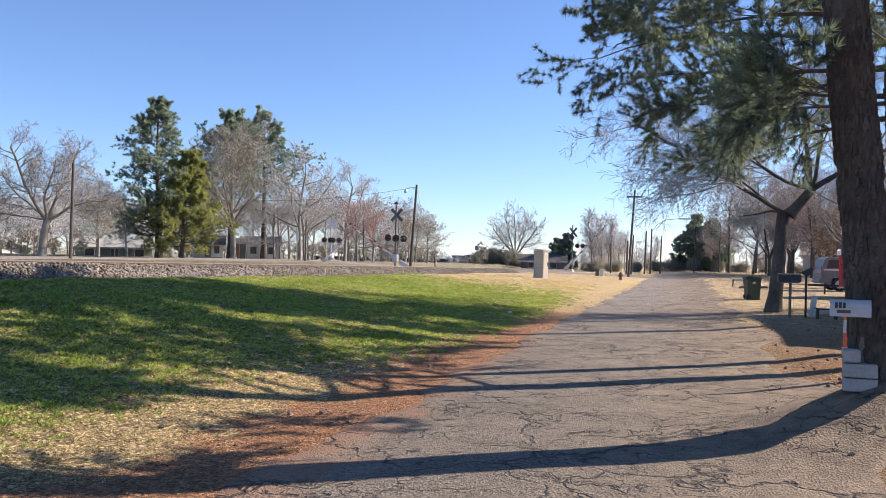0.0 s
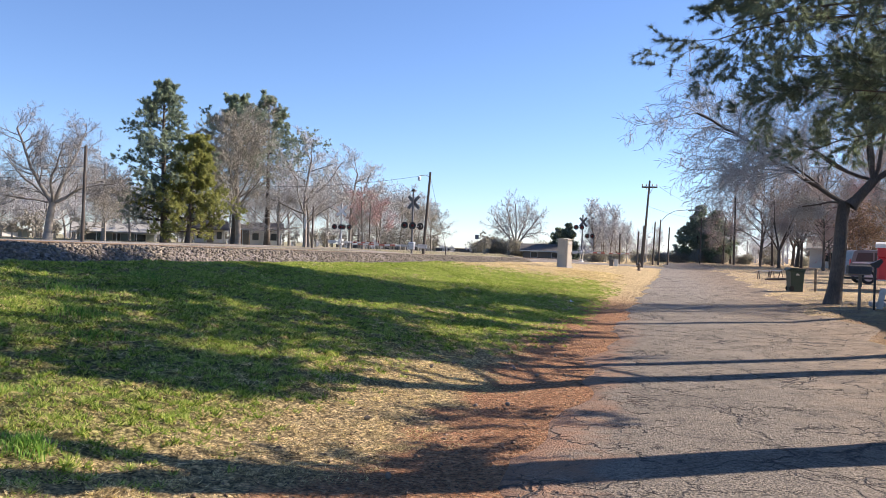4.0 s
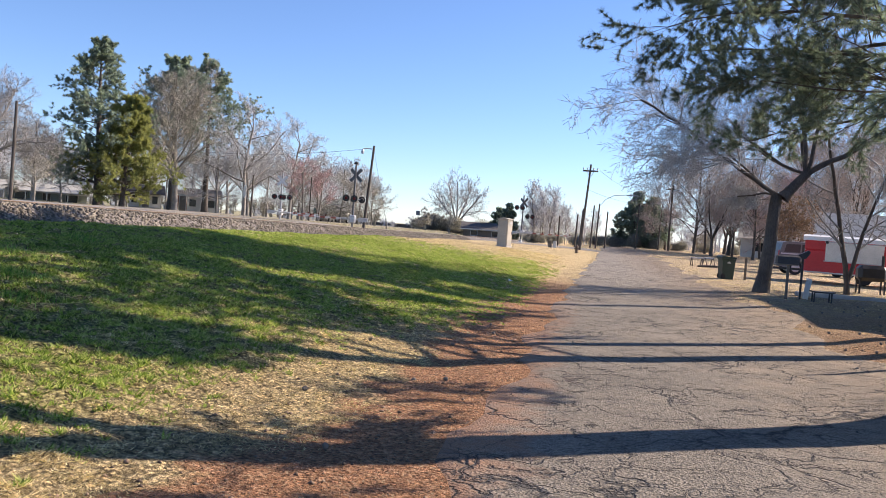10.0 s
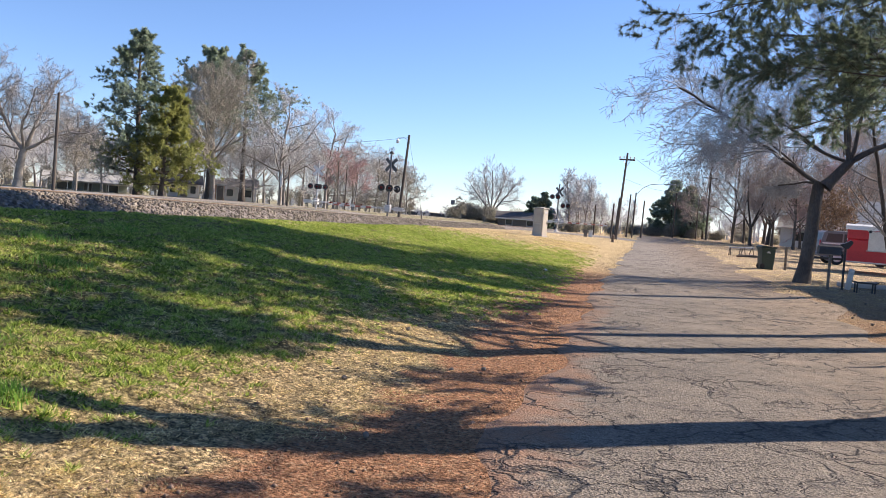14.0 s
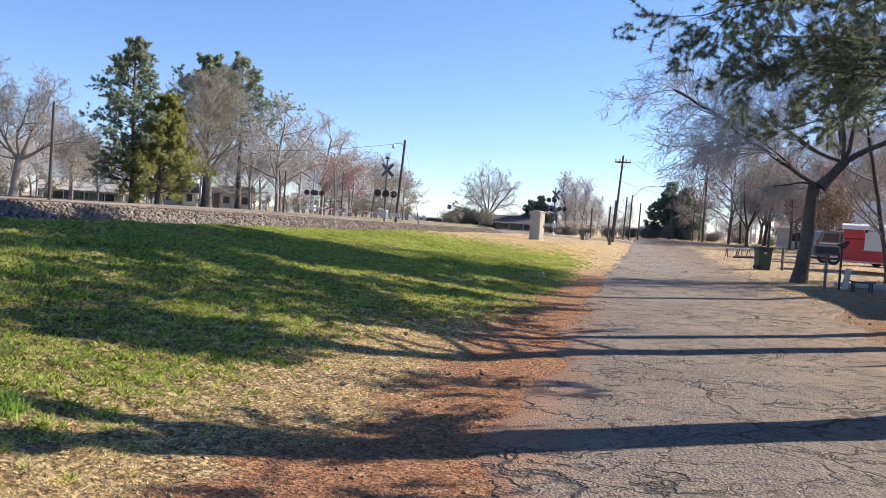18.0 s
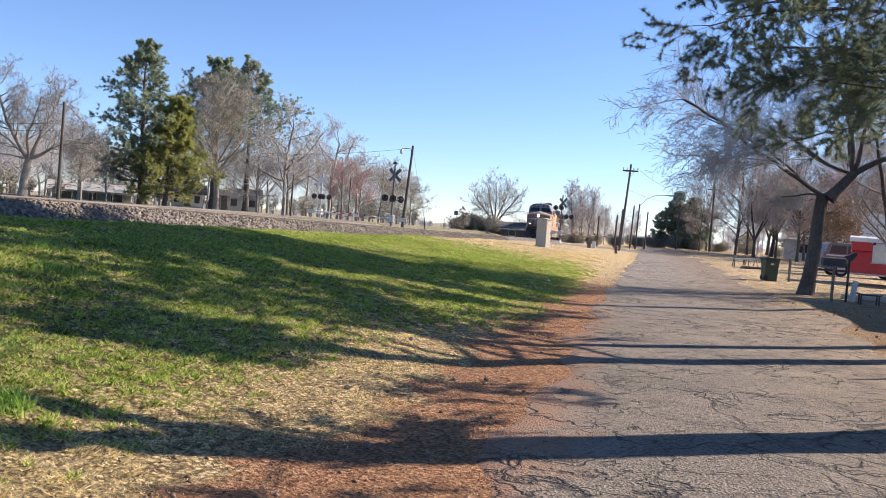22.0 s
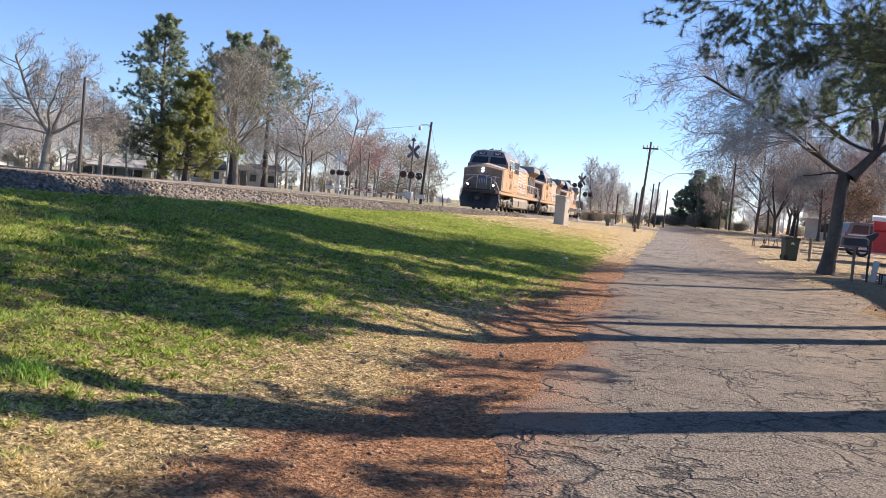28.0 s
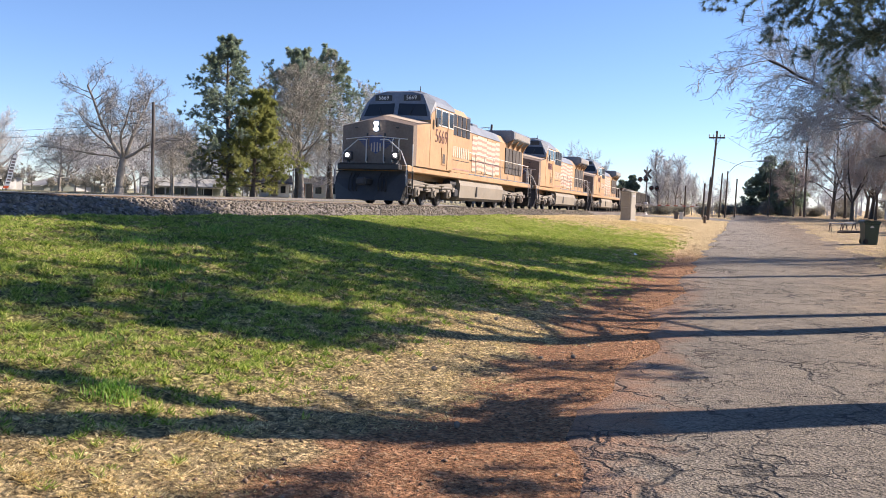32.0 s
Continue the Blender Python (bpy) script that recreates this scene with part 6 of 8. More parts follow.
for k, (x, y) in enumerate(((-11.5, 128.0), (-8.5, 130.0), (-5.5, 128.0), (-2.5, 130.0), (0.2, 128.0), (3.0, 127.0), (6.0, 126.0), (9.0, 125.0), (12.5, 122.0), (16.0, 120.0), (20.0, 118.0), (25.0, 116.0), (30.0, 112.0), (36.0, 108.0))):
    plant("shrub", "low grey brush along the end of the road", shrub_a, x, y, 50 * k, 0.75 if k < 6 else 0.6, "brush along the road's end", "dense small leaves", "shrub")
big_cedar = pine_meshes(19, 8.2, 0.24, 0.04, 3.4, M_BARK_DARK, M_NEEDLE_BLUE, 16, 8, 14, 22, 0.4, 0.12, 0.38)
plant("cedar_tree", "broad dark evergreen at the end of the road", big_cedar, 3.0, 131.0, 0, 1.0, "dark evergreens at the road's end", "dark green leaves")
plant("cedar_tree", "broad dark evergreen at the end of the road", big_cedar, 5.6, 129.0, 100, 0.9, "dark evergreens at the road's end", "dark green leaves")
# bare woods on the right
wood_b = bare_meshes(21, SPREAD, 7.5, 0.14, M_BARK_DARK, M_TWIG_WOOD)
wood_red = bare_meshes(22, SPREAD, 6.5, 0.15, M_BARK_DARK, M_TWIG_RED)
WOODS = ((7.5, 128, far_a, 1.0), (10.5, 118, far_b, 0.95), (9.0, 104, wood_b, 0.95), (12.5, 98, wood_b, 1.0), (13.5, 108, far_c, 1.0), (16.5, 100, wood_b, 1.0), (12.0, 82, wood_b, 0.8), (15.5, 86, wood_red, 0.95), (18.5, 90, far_a, 0.9), (15.0, 74, wood_b, 0.75), (19.0, 78, far_a, 0.8), (9.5, 92, far_c, 0.75), (21.0, 104, far_b, 1.0), (28.0, 104, far_a, 1.1), (36.0, 96, far_c, 1.0), (6.0, 120, wood_b, 0.8), (11.0, 110, far_b, 0.8), (14.5, 93, wood_b, 0.95), (17.5, 96, wood_red, 1.0), (20.5, 96, wood_b, 1.0), (13.0, 88, far_a, 0.8), (17.0, 82, wood_b, 0.85), (24.5, 96, far_a, 1.0), (30.0, 92, wood_b, 1.0), (25.0, 78, far_c, 0.8), (40.0, 88, far_b, 1.1), (15.0, 122, far_c, 1.0), (24.0, 118, far_b, 1.1), (34.0, 112, far_a, 1.1))
for k, (x, y, me, sc) in enumerate(WOODS):
    plant("bare_tree", "bare winter tree with reddish twigs" if me is wood_red else "bare brown winter tree in open woods", me, x, y, 61 * k, sc, "bare woods along the yards")
leafy = leafy_meshes(23, [(0, 0, 3.0, 2.4, 2.2, 1.9), (0.4, 0, 5.2, 1.9, 1.8, 1.6), (-0.8, 0, 4.2, 1.7, 1.7, 1.5)], 620, 0.2, M_BARK_GREY, M_DEADLEAF, 8)
plant("leafy_tree", "small tree that keeps its dry pale brown leaves", leafy, 9.9, 56.0, 0, 0.72, "", "dry pale brown leaves")
# leaning tree beside the road
DROOP = P_of(4, (0, 15, 11, 8), n=(5, 11, 6, 4, 3), ratio=(0.6, 0.55, 0.55, 0.55), angle=(45, 48, 48, 45), wander=(0.04, 0.2, 0.2, 0.26, 0.3), rise=(0.02, -0.008, -0.02, -0.06, -0.09), tip=0.005, thin=0.5)
road_oak = bare_meshes(27, DROOP, 8, 0.22, M_BARK_DARK, M_TWIG, (0.135, 0.0), (3.2, [((-0.66, -0.1, 0.58), 5.2, 0.34), ((-0.8, 0.3, 0.4), 4.6, 0.2), ((-0.95, 0.1, 0.06), 1.3, 0.2)]))
oak_t = plant("leaning_tree", "leaning bare roadside tree with dark bark and drooping twigs", road_oak, 2.95, 27.5, 0, 1.0)
oak_b = bare_meshes(28, DROOP, 8, 0.165, M_BARK_DARK, M_TWIG, (0.75, 0.0), (1.0, [((-0.36, 0.0, 1.0), 3.8, 0.52), ((0.85, 0.1, 0.4), 5.2, 0.6), ((-0.85, -0.3, 0.35), 4.4, 0.32), ((-0.2, 0.5, 0.9), 3.6, 0.34), ((-0.8, 0.35, 0.3), 4.6, 0.28), ((0.3, -0.3, 0.9), 4.4, 0.4)]))
for nm, me, lb in (("limb", oak_b[0], "forked upper limbs"), ("upper_crown", oak_b[1], "drooping bare twigs")):
    o = part(nm, me, None, oak_t, lb)
    o.location = (0.42, 0.0, 3.1)
slim_pair = bare_meshes(29, P_of(4, (0, 8, 6, 5), n=(4, 8, 5, 3, 2), ratio=(0.6, 0.5, 0.5, 0.5), tip=0.007, wander=(0.05, 0.09, 0.16, 0.2, 0.25)), 6, 0.11, M_BARK_DARK, M_OAKTWIG, (0, 0), (0.5, [((-0.12, 0, 1), 4.8, 0.85), ((0.22, 0.1, 1), 4.6, 0.7)]))
plant("slim_tree", "slim forked bare tree beside the trailer", slim_pair, 6.1, 29.9, 0, 1.0)
plant("slim_tree", "slim forked bare tree beside the trailer", slim_pair, 8.6, 31.0, 100, 0.9)


# ---- distant woods that close the horizon ----
def far_woods(name, spots, height, mat, label, seed, wide=0.16, count=34):
    """Trunks and fans of twigs of many far trees."""
    rs = np.random.RandomState(seed)
    x, y = np.array([s[0] for s in spots]), np.array([s[1] for s in spots])
    x, y = x + rs.normal(0, 3, len(x)), y + rs.normal(0, 6, len(y))
    z = ground_z(x, y)
    h = height * rs.uniform(0.55, 1.15, len(x))
    per = 44
    u = rs.normal(0, 1, (len(x), per, 3))
    u /= np.linalg.norm(u, axis=2, keepdims=True)
    at = np.stack([x, y, z + 0.52 * h], axis=1)[:, None] + u * rs.uniform(0.2, 1, (len(x), per, 1)) * np.stack([0.36 * h, 0.36 * h, 0.42 * h], axis=1)[:, None]
    at = at.reshape(-1, 3)
    v, f = bursts(rs, at, np.tile(np.array([[0, 0, 0.7]]), (len(at), 1)), 14, height * 0.14, wide * 0.5, 0.6)
    foot = np.stack([x, y, z - 0.3], axis=1)
    side = np.array([[0.16, 0, 0]])
    tv = np.stack([foot - side, foot + side, foot + np.stack([0 * x, 0 * y, h * 0.8], axis=1)], axis=1).reshape(-1, 3)
    v, f = join((v, f), (tv, np.arange(len(tv)).reshape(-1, 3)))
    return single(name, array_mesh(name, v, f, mat), None, label, "woods", kind="stuff")


rng = random.Random(71)
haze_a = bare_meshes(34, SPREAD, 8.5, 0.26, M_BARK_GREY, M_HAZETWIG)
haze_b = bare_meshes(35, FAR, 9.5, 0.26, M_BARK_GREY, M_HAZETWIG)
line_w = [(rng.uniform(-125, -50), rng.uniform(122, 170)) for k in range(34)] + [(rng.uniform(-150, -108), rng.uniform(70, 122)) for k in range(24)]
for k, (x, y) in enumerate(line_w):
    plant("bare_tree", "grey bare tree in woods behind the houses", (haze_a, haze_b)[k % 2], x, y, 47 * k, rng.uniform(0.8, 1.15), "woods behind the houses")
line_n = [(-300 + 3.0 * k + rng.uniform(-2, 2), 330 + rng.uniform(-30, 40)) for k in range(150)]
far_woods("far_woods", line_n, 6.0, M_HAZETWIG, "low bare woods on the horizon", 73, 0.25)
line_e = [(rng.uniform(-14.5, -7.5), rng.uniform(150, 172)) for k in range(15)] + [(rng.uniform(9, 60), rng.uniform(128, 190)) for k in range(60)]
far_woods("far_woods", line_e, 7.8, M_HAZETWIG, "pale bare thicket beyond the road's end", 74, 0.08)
line_b = [(3 + 1.6 * k + rng.uniform(-1, 1), 131 + rng.uniform(-4, 8)) for k in range(42)] + [(-30 - 1.1 * k + rng.uniform(-1, 1), 130 + rng.uniform(-3, 10)) for k in range(60)] + [(-72 - 0.8 * k + rng.uniform(-1, 1), 112 - 0.9 * k + rng.uniform(-5, 5)) for k in range(60)]
far_woods("low_brush", line_b, 3.6, M_TWIG_BROWN, "low tangled brush behind the far trees", 75, 0.16)

# ---- the big pine at the roadside ----
def big_pine(x, y, boughs, seed, label, thick=1.0, fork=False):
    t = thing("pine_tree", label, "tree", pose(x, y, gz(x, y)), "roadside pines")
    rng, rs = random.Random(seed), np.random.RandomState(seed)
    pts = [(0, 0, -0.2), (0.0, 0.0, 0.15), (-0.1, 0, 1.2), (-0.24, 0.02, 2.6), (-0.38, -0.15, 4.0), (-0.44, -0.7, 6.0), (-0.42, -0.95, 9.0), (-0.4, 0.1, 12.0), (-0.3, 0.1, 15.5)]
    rad = [r * thick for r in (0.34, 0.29, 0.255, 0.245, 0.235, 0.22, 0.19, 0.13, 0.03)]
    part("trunk", array_mesh("trunk", *tubes([(a, b, r0, r1) for a, b, r0, r1 in zip(pts, pts[1:], rad, rad[1:])], 20), M_PINEBARK, True), None, t, "scaly dark brown trunk")
    if fork:
        line = [(-0.32, 0.03, 3.3), (-0.5, 0.42, 4.6), (-0.62, 0.9, 6.6), (-0.65, 1.25, 10.0), (-0.6, 1.4, 13.0)]
        part("stem", array_mesh("stem", *tubes([(a, b, r0, r1) for a, b, r0, r1 in zip(line, line[1:], (0.15, 0.14, 0.13, 0.1), (0.14, 0.13, 0.1, 0.03))], 14), M_PINEBARK, True), None, t, "second stem above the fork")
        twin = [(0.47, 0.02, -0.2), (0.455, 0.03, 0.2), (0.42, 0.03, 1.3), (0.3, 0.1, 2.6), (0.13, 0.17, 4.0), (0.26, -0.25, 6.0), (0.48, -0.38, 9.0)]
        part("twin_trunk", array_mesh("twin_trunk", *tubes([(a, b, r0, r1) for a, b, r0, r1 in zip(twin, twin[1:], (0.2, 0.18, 0.18, 0.17, 0.15, 0.12), (0.18, 0.18, 0.17, 0.15, 0.12, 0.05))], 16), M_PINEBARK, True), None, t, "twin trunk from the same root")
    # plates of bark that stand proud of the trunk
    plates = Geo()
    for k in range(1300):
        z = rng.uniform(0.02, 5.0)
        i = max(j for j in range(len(pts) - 1) if pts[j][2] <= z)
        f = (z - pts[i][2]) / (pts[i + 1][2] - pts[i][2])
        o = Vector(pts[i]).lerp(Vector(pts[i + 1]), f)
        r = rad[i] + (rad[i + 1] - rad[i]) * f
        a = rng.uniform(0, 6.283)
        h, w = rng.uniform(0.03, 0.1), rng.uniform(0.06, 0.17)
        tall, sk = rng.uniform(0.008, 0.024), rng.uniform(-0.06, 0.06)
        v = []
        for da, dz, dr in ((-w * 0.6, -h, 0), (w * 0.5, -h * 0.9, 0), (w, 0, 0), (w * 0.6, h, 0), (-w * 0.5, h * 0.9, 0), (-w, 0.1 * h, 0), (-w * 0.4, -h * 0.7, tall), (w * 0.35, -h * 0.65, tall), (w * 0.7, 0, tall * 0.9), (w * 0.4, h * 0.7, tall), (-w * 0.35, h * 0.65, tall * 0.8), (-w * 0.7, 0, tall)):
            aa = a + da + sk * dz / h
            v.append((o.x + (r + dr) * math.cos(aa), o.y + (r + dr) * math.sin(aa), z + dz))
        plates.add(v, [(6, 7, 8, 9, 10, 11)] + [(q, (q + 1) % 6, 6 + (q + 1) % 6, 6 + q) for q in range(6)])
    tagged(part("bark", plates, M_PINEBARK, t, "scaly bark plates"), kind="stuff")
    def bough(z, az, length, up, r, droop, bare):
        i = max(j for j in range(len(pts) - 1) if pts[j][2] <= z)
        o = Vector(pts[i]).lerp(Vector(pts[i + 1]), (z - pts[i][2]) / (pts[i + 1][2] - pts[i][2]))
        d = Vector((math.cos(radians(az)), math.sin(radians(az)), up)).normalized()
        steps = 9
        limbs, at, along = [], [], []
        for j in range(steps):
            d = (d + rnd_unit(rng) * 0.1 + Vector((0, 0, -droop * j / steps))).normalized()
            e = o + d * (length / steps)
            limbs.append((o[:], e[:], r, r * 0.82))
            o, r = e, r * 0.82
            if j < bare:
                continue
            for c in range(3):
                sd = (d * 0.8 + rnd_unit(rng) * 0.8 + Vector((0, 0, -0.05))).normalized()
                sl = min(max(length, 3.0), 4.4) * rng.uniform(0.12, 0.26)
                s, rr = o.copy(), r * 0.5
                for q in range(4):
                    sd = (sd + rnd_unit(rng) * 0.22).normalized()
                    e2 = s + sd * (sl / 4)
                    limbs.append((s[:], e2[:], rr, rr * 0.75))
                    s, rr = e2, rr * 0.75
                    for w in range(2 if q > 0 else 0):
                        td = (sd + rnd_unit(rng) * 0.8 + Vector((0, 0, 0.1))).normalized()
                        tl = rng.uniform(0.15, 0.4)
                        tip = s + td * tl
                        limbs.append((s[:], tip[:], rr * 0.6, 0.005))
                        for g in (0.4, 0.7, 1.0):
                            at.append(s.lerp(tip, g)[:])
                            along.append(td[:])
        limb = part("bough", array_mesh("bough", *tubes(limbs, 5), M_BARK_DARK, True), None, t)
        thickset = 5.8 < z < 7.5
        v, f = bursts(rs, np.array(at), np.array(along), 54 if thickset else 44, 0.125, 0.011 if thickset else 0.008, 0.6)
        part("foliage", array_mesh("foliage", v, f, M_NEEDLE), None, limb, "long green needles")

    for z, az, length, up, r, droop, bare in boughs:
        bough(z, az, length, up, r, droop, bare)
    return t


M_PINEBARK = surf("scaly pine bark", (0.03, 0.024, 0.02), (0.13, 0.105, 0.085), 7, 0.95, 0.0, 1.0, stretch=(1, 1, 0.4), dist=0.03, per_island=0.25)
# height, heading from +x, length, rise, radius, droop, steps without needles
CROWN = [(8.4, 120, 4.2, 0.3, 0.06, 0.04, 2), (8.8, 220, 4.2, 0.3, 0.06, 0.04, 2), (9.4, 340, 3.8, 0.35, 0.05, 0.03, 2), (10.2, 160, 3.6, 0.4, 0.05, 0.02, 2), (10.8, 60, 3.2, 0.4, 0.05, 0.02, 2), (11.6, 250, 3.0, 0.5, 0.04, 0.0, 2), (12.4, 140, 2.6, 0.6, 0.04, 0.0, 2), (13.2, 20, 2.2, 0.7, 0.03, 0.0, 2), (14.0, 200, 1.8, 0.8, 0.03, 0.0, 2)]
NEAR_BOUGHS = [(3.5, 305, 1.7, 0.05, 0.025, 0.0, 2), (2.6, 205, 0.7, 0.0, 0.02, 0.0, 2), (3.45, 86, 3.4, 0.02, 0.03, 0.02, 5), (4.7, 108, 4.6, 0.12, 0.04, 0.02, 5), (5.6, 100, 4.4, 0.06, 0.05, 0.03, 5), (6.2, 106, 4.6, 0.0, 0.05, 0.03, 5), (6.6, 96, 4.6, 0.0, 0.05, 0.03, 5), (5.9, 112, 4.0, 0.0, 0.05, 0.03, 5), (7.6, 330, 4.0, 0.2, 0.06, 0.05, 2), (8.6, 260, 3.4, 0.2, 0.06, 0.05, 2), (9.8, 30, 3.4, 0.25, 0.06, 0.04, 2), (9.0, 180, 3.0, 0.2, 0.06, 0.05, 2)]
FAR_BOUGHS = [(4.6, 165, 4.5, 0.1, 0.06, 0.045, 3), (5.0, 158, 4.4, 0.08, 0.06, 0.05, 3), (4.3, 147, 4.3, 0.08, 0.06, 0.05, 2), (3.9, 152, 3.5, 0.06, 0.05, 0.04, 2), (4.7, 122, 5.4, 0.0, 0.06, 0.05, 2), (6.4, 165, 4.4, -0.04, 0.06, 0.04, 3), (3.8, 168, 3.2, 0.1, 0.04, 0.03, 2), (6.2, 130, 5.2, -0.04, 0.06, 0.05, 2), (3.6, 135, 3.6, 0.1, 0.05, 0.04, 2), (6.9, 145, 4.7, -0.03, 0.06, 0.04, 2), (6.9, 160, 4.1, -0.03, 0.06, 0.04, 3), (4.4, 110, 4.6, 0.05, 0.05, 0.05, 2), (5.85, 200, 1.5, 0.05, 0.05, 0.0, 1), (5.9, 225, 1.6, 0.05, 0.05, 0.0, 1), (6.3, 212, 1.2, 0.05, 0.05, 0.0, 1)]
big_pine(1.8, 8.45, NEAR_BOUGHS + CROWN, 41, "big roadside pine with scaly dark bark and long needles", 0.74, True)
big_pine(3.5, 13.7, FAR_BOUGHS + CROWN[4:], 43, "roadside pine whose dense low boughs overhang the road", 0.8)
# trees whose shadows fall over the yard and bank
yard_pine = pine_meshes(45, 14.5, 0.2, 0.6, 3.4, M_BARK_DARK, M_NEEDLE, 12, 6, 9, 20, 0.47, 0.13)
slim_pine = pine_meshes(46, 14.0, 0.12, 0.72, 2.2, M_BARK_DARK, M_NEEDLE, 7, 5, 7, 14, 0.4, 0.09)
for x, y, turn, k, yp in ((5.0, 16.3, 0, 1.5, slim_pine), (7.6, 24.2, 40, 1.2, yard_pine), (7.8, 28.4, 120, 1.0, yard_pine)):
    plant("pine_tree", "tall yard pine that shades the bank", yp, x, y, turn, k, "yard pines", "dark green needles")

# ---- mailboxes, bin and yard things ----
M_BOXGREY = surf("pale grey mailbox paint", (0.4, 0.41, 0.42), (0.54, 0.55, 0.56), 5, 0.5, 0.1, 0.08)
M_MBDARK = surf("dark weathered mailbox metal", (0.03, 0.03, 0.032), (0.09, 0.085, 0.085), 5, 0.6, 0.2, 0.1)


def block_mailbox():
    x, y = 1.62, 8.25
    m = thing("mailbox", "pale grey mailbox with dark number bars on stacked grey concrete blocks", "mailbox", pose(x, y, gz(x, y) - 0.02, 0, 0, -8))
    for bx, z0, w, h in ((0.0, 0.0, 0.28, 0.12), (0.0, 0.125, 0.275, 0.125), (-0.07, 0.255, 0.14, 0.115)):
        part("concrete_block", Geo().box(bx, 0, z0 + h / 2, w, 0.2, h - 0.006, 0.008), M_CONC, m)
    part("post", Geo().box(0.03, 0.07, 0.4, 0.07, 0.07, 0.56, 0.01), M_WOOD, m)
    W, z0, H = 0.16, 0.66, 0.15
    prof = [(-W / 2, z0)] + [(W / 2 * math.cos(math.pi * (1 - k / 8)), z0 + H * 0.55 + H * 0.45 * math.sin(math.pi * k / 8)) for k in range(9)] + [(W / 2, z0)]
    part("box", Geo().prism(prof, 0, -0.23, 0.08), M_BOXGREY, m, "pale grey sheet box")
    part("door", Geo().prism([(u * 1.04, w) for u, w in prof], 0, -0.25, -0.23), M_BOXGREY, m)
    bars = Geo()
    for k in range(3):
        bars.box(-0.2 + 0.032 * k, -W / 2 - 0.003, z0 + 0.1, 0.022, 0.005, 0.05)
    part("number_bars", bars, M_BLACK, m, "dark number bars")
    part("flag", Geo().box(-0.14, -W / 2 - 0.008, z0 + 0.045, 0.11, 0.008, 0.028), M_DECALRED, m)
    return m


block_mailbox()


def traffic_cone(x, y):
    c = thing("traffic_cone", "tall slim orange and white traffic cone", "traffic cone", pose(x, y, gz(x, y)))
    part("cone", Geo().lathe([(0.09, 0.0), (0.06, 0.03), (0.052, 0.6), (0.035, 0.98), (0.025, 1.05), (0.032, 1.1), (0.02, 1.14)], (0, 0, 0), 14), M_ORANGE, c)
    part("stripe", Geo().lathe([(0.059, 0.3), (0.057, 0.44)], (0, 0, 0), 14), M_OFFWHITE, c, "white band")
    part("stripe", Geo().lathe([(0.054, 0.62), (0.048, 0.78)], (0, 0, 0), 14), M_OFFWHITE, c, "white band")


traffic_cone(2.13, 11.6)


def wheelie_bin(x, y):
    b = thing("wheelie_bin", "dark green wheeled rubbish bin beside the road", "rubbish bin", pose(x, y, gz(x, y), 0, 0, 192))
    v = [(-0.28, -0.28, 0.0), (0.28, -0.28, 0.0), (0.28, 0.28, 0.0), (-0.28, 0.28, 0.0), (-0.33, -0.34, 0.84), (0.33, -0.34, 0.84), (0.33, 0.34, 0.84), (-0.33, 0.34, 0.84)]
    part("body", Geo().add(v, [(0, 3, 2, 1), (0, 1, 5, 4), (1, 2, 6, 5), (2, 3, 7, 6), (3, 0, 4, 7), (4, 5, 6, 7)]).box(0, 0, 0.83, 0.72, 0.74, 0.05, 0.015), M_BINGREEN, b)
    part("lid", Geo().prism([(-0.38, 0.86), (-0.36, 0.92), (0.3, 0.97), (0.4, 0.93), (0.42, 0.86)], 1, -0.37, 0.37), M_BINGREEN, b)
    part("handle", Geo().tube((0.42, -0.25, 0.88), (0.42, 0.25, 0.88), 0.02), M_BINGREEN, b)
    part("emblem", Geo().prism([(-0.1, 0.66), (0.1, 0.66), (0.06, 0.72), (0, 0.75), (-0.06, 0.72)], 1, 0.327, 0.335), M_STEEL, b)
    for s in (-1, 1):
        part("wheel", Geo().lathe([(0.03, -0.03), (0.11, -0.03), (0.12, 0), (0.11, 0.03), (0.03, 0.03)], (0.24, s * 0.27, 0.12), 12, 1), M_RUBBER, b)
    b.scale = (0.8, 0.8, 0.96)


wheelie_bin(3.05, 35.6)


def post_mailbox():
    x, y = 3.05, 24.4
    m = thing("mailbox", "dark mailbox on a wooden post", "mailbox", pose(x, y, gz(x, y), 0, 0, 5))
    part("post", Geo().box(0, 0, 0.45, 0.065, 0.065, 1.0, 0.01), M_WOOD, m, "wooden post")
    part("shelf", Geo().box(-0.02, 0, 0.94, 0.5, 0.2, 0.03, 0.005), M_WOOD, m)
    W, z0, H = 0.2, 0.955, 0.23
    prof = [(-W / 2, z0)] + [(W / 2 * math.cos(math.pi * (1 - k / 8)), z0 + H * 0.55 + H * 0.45 * math.sin(math.pi * k / 8)) for k in range(9)] + [(W / 2, z0)]
    part("box", Geo().prism(prof, 0, -0.3, 0.26), M_MBDARK, m, "dark metal box")
    part("door", Geo().prism([(u * 1.05, w) for u, w in prof], 0, -0.32, -0.3), M_MBDARK, m)


post_mailbox()


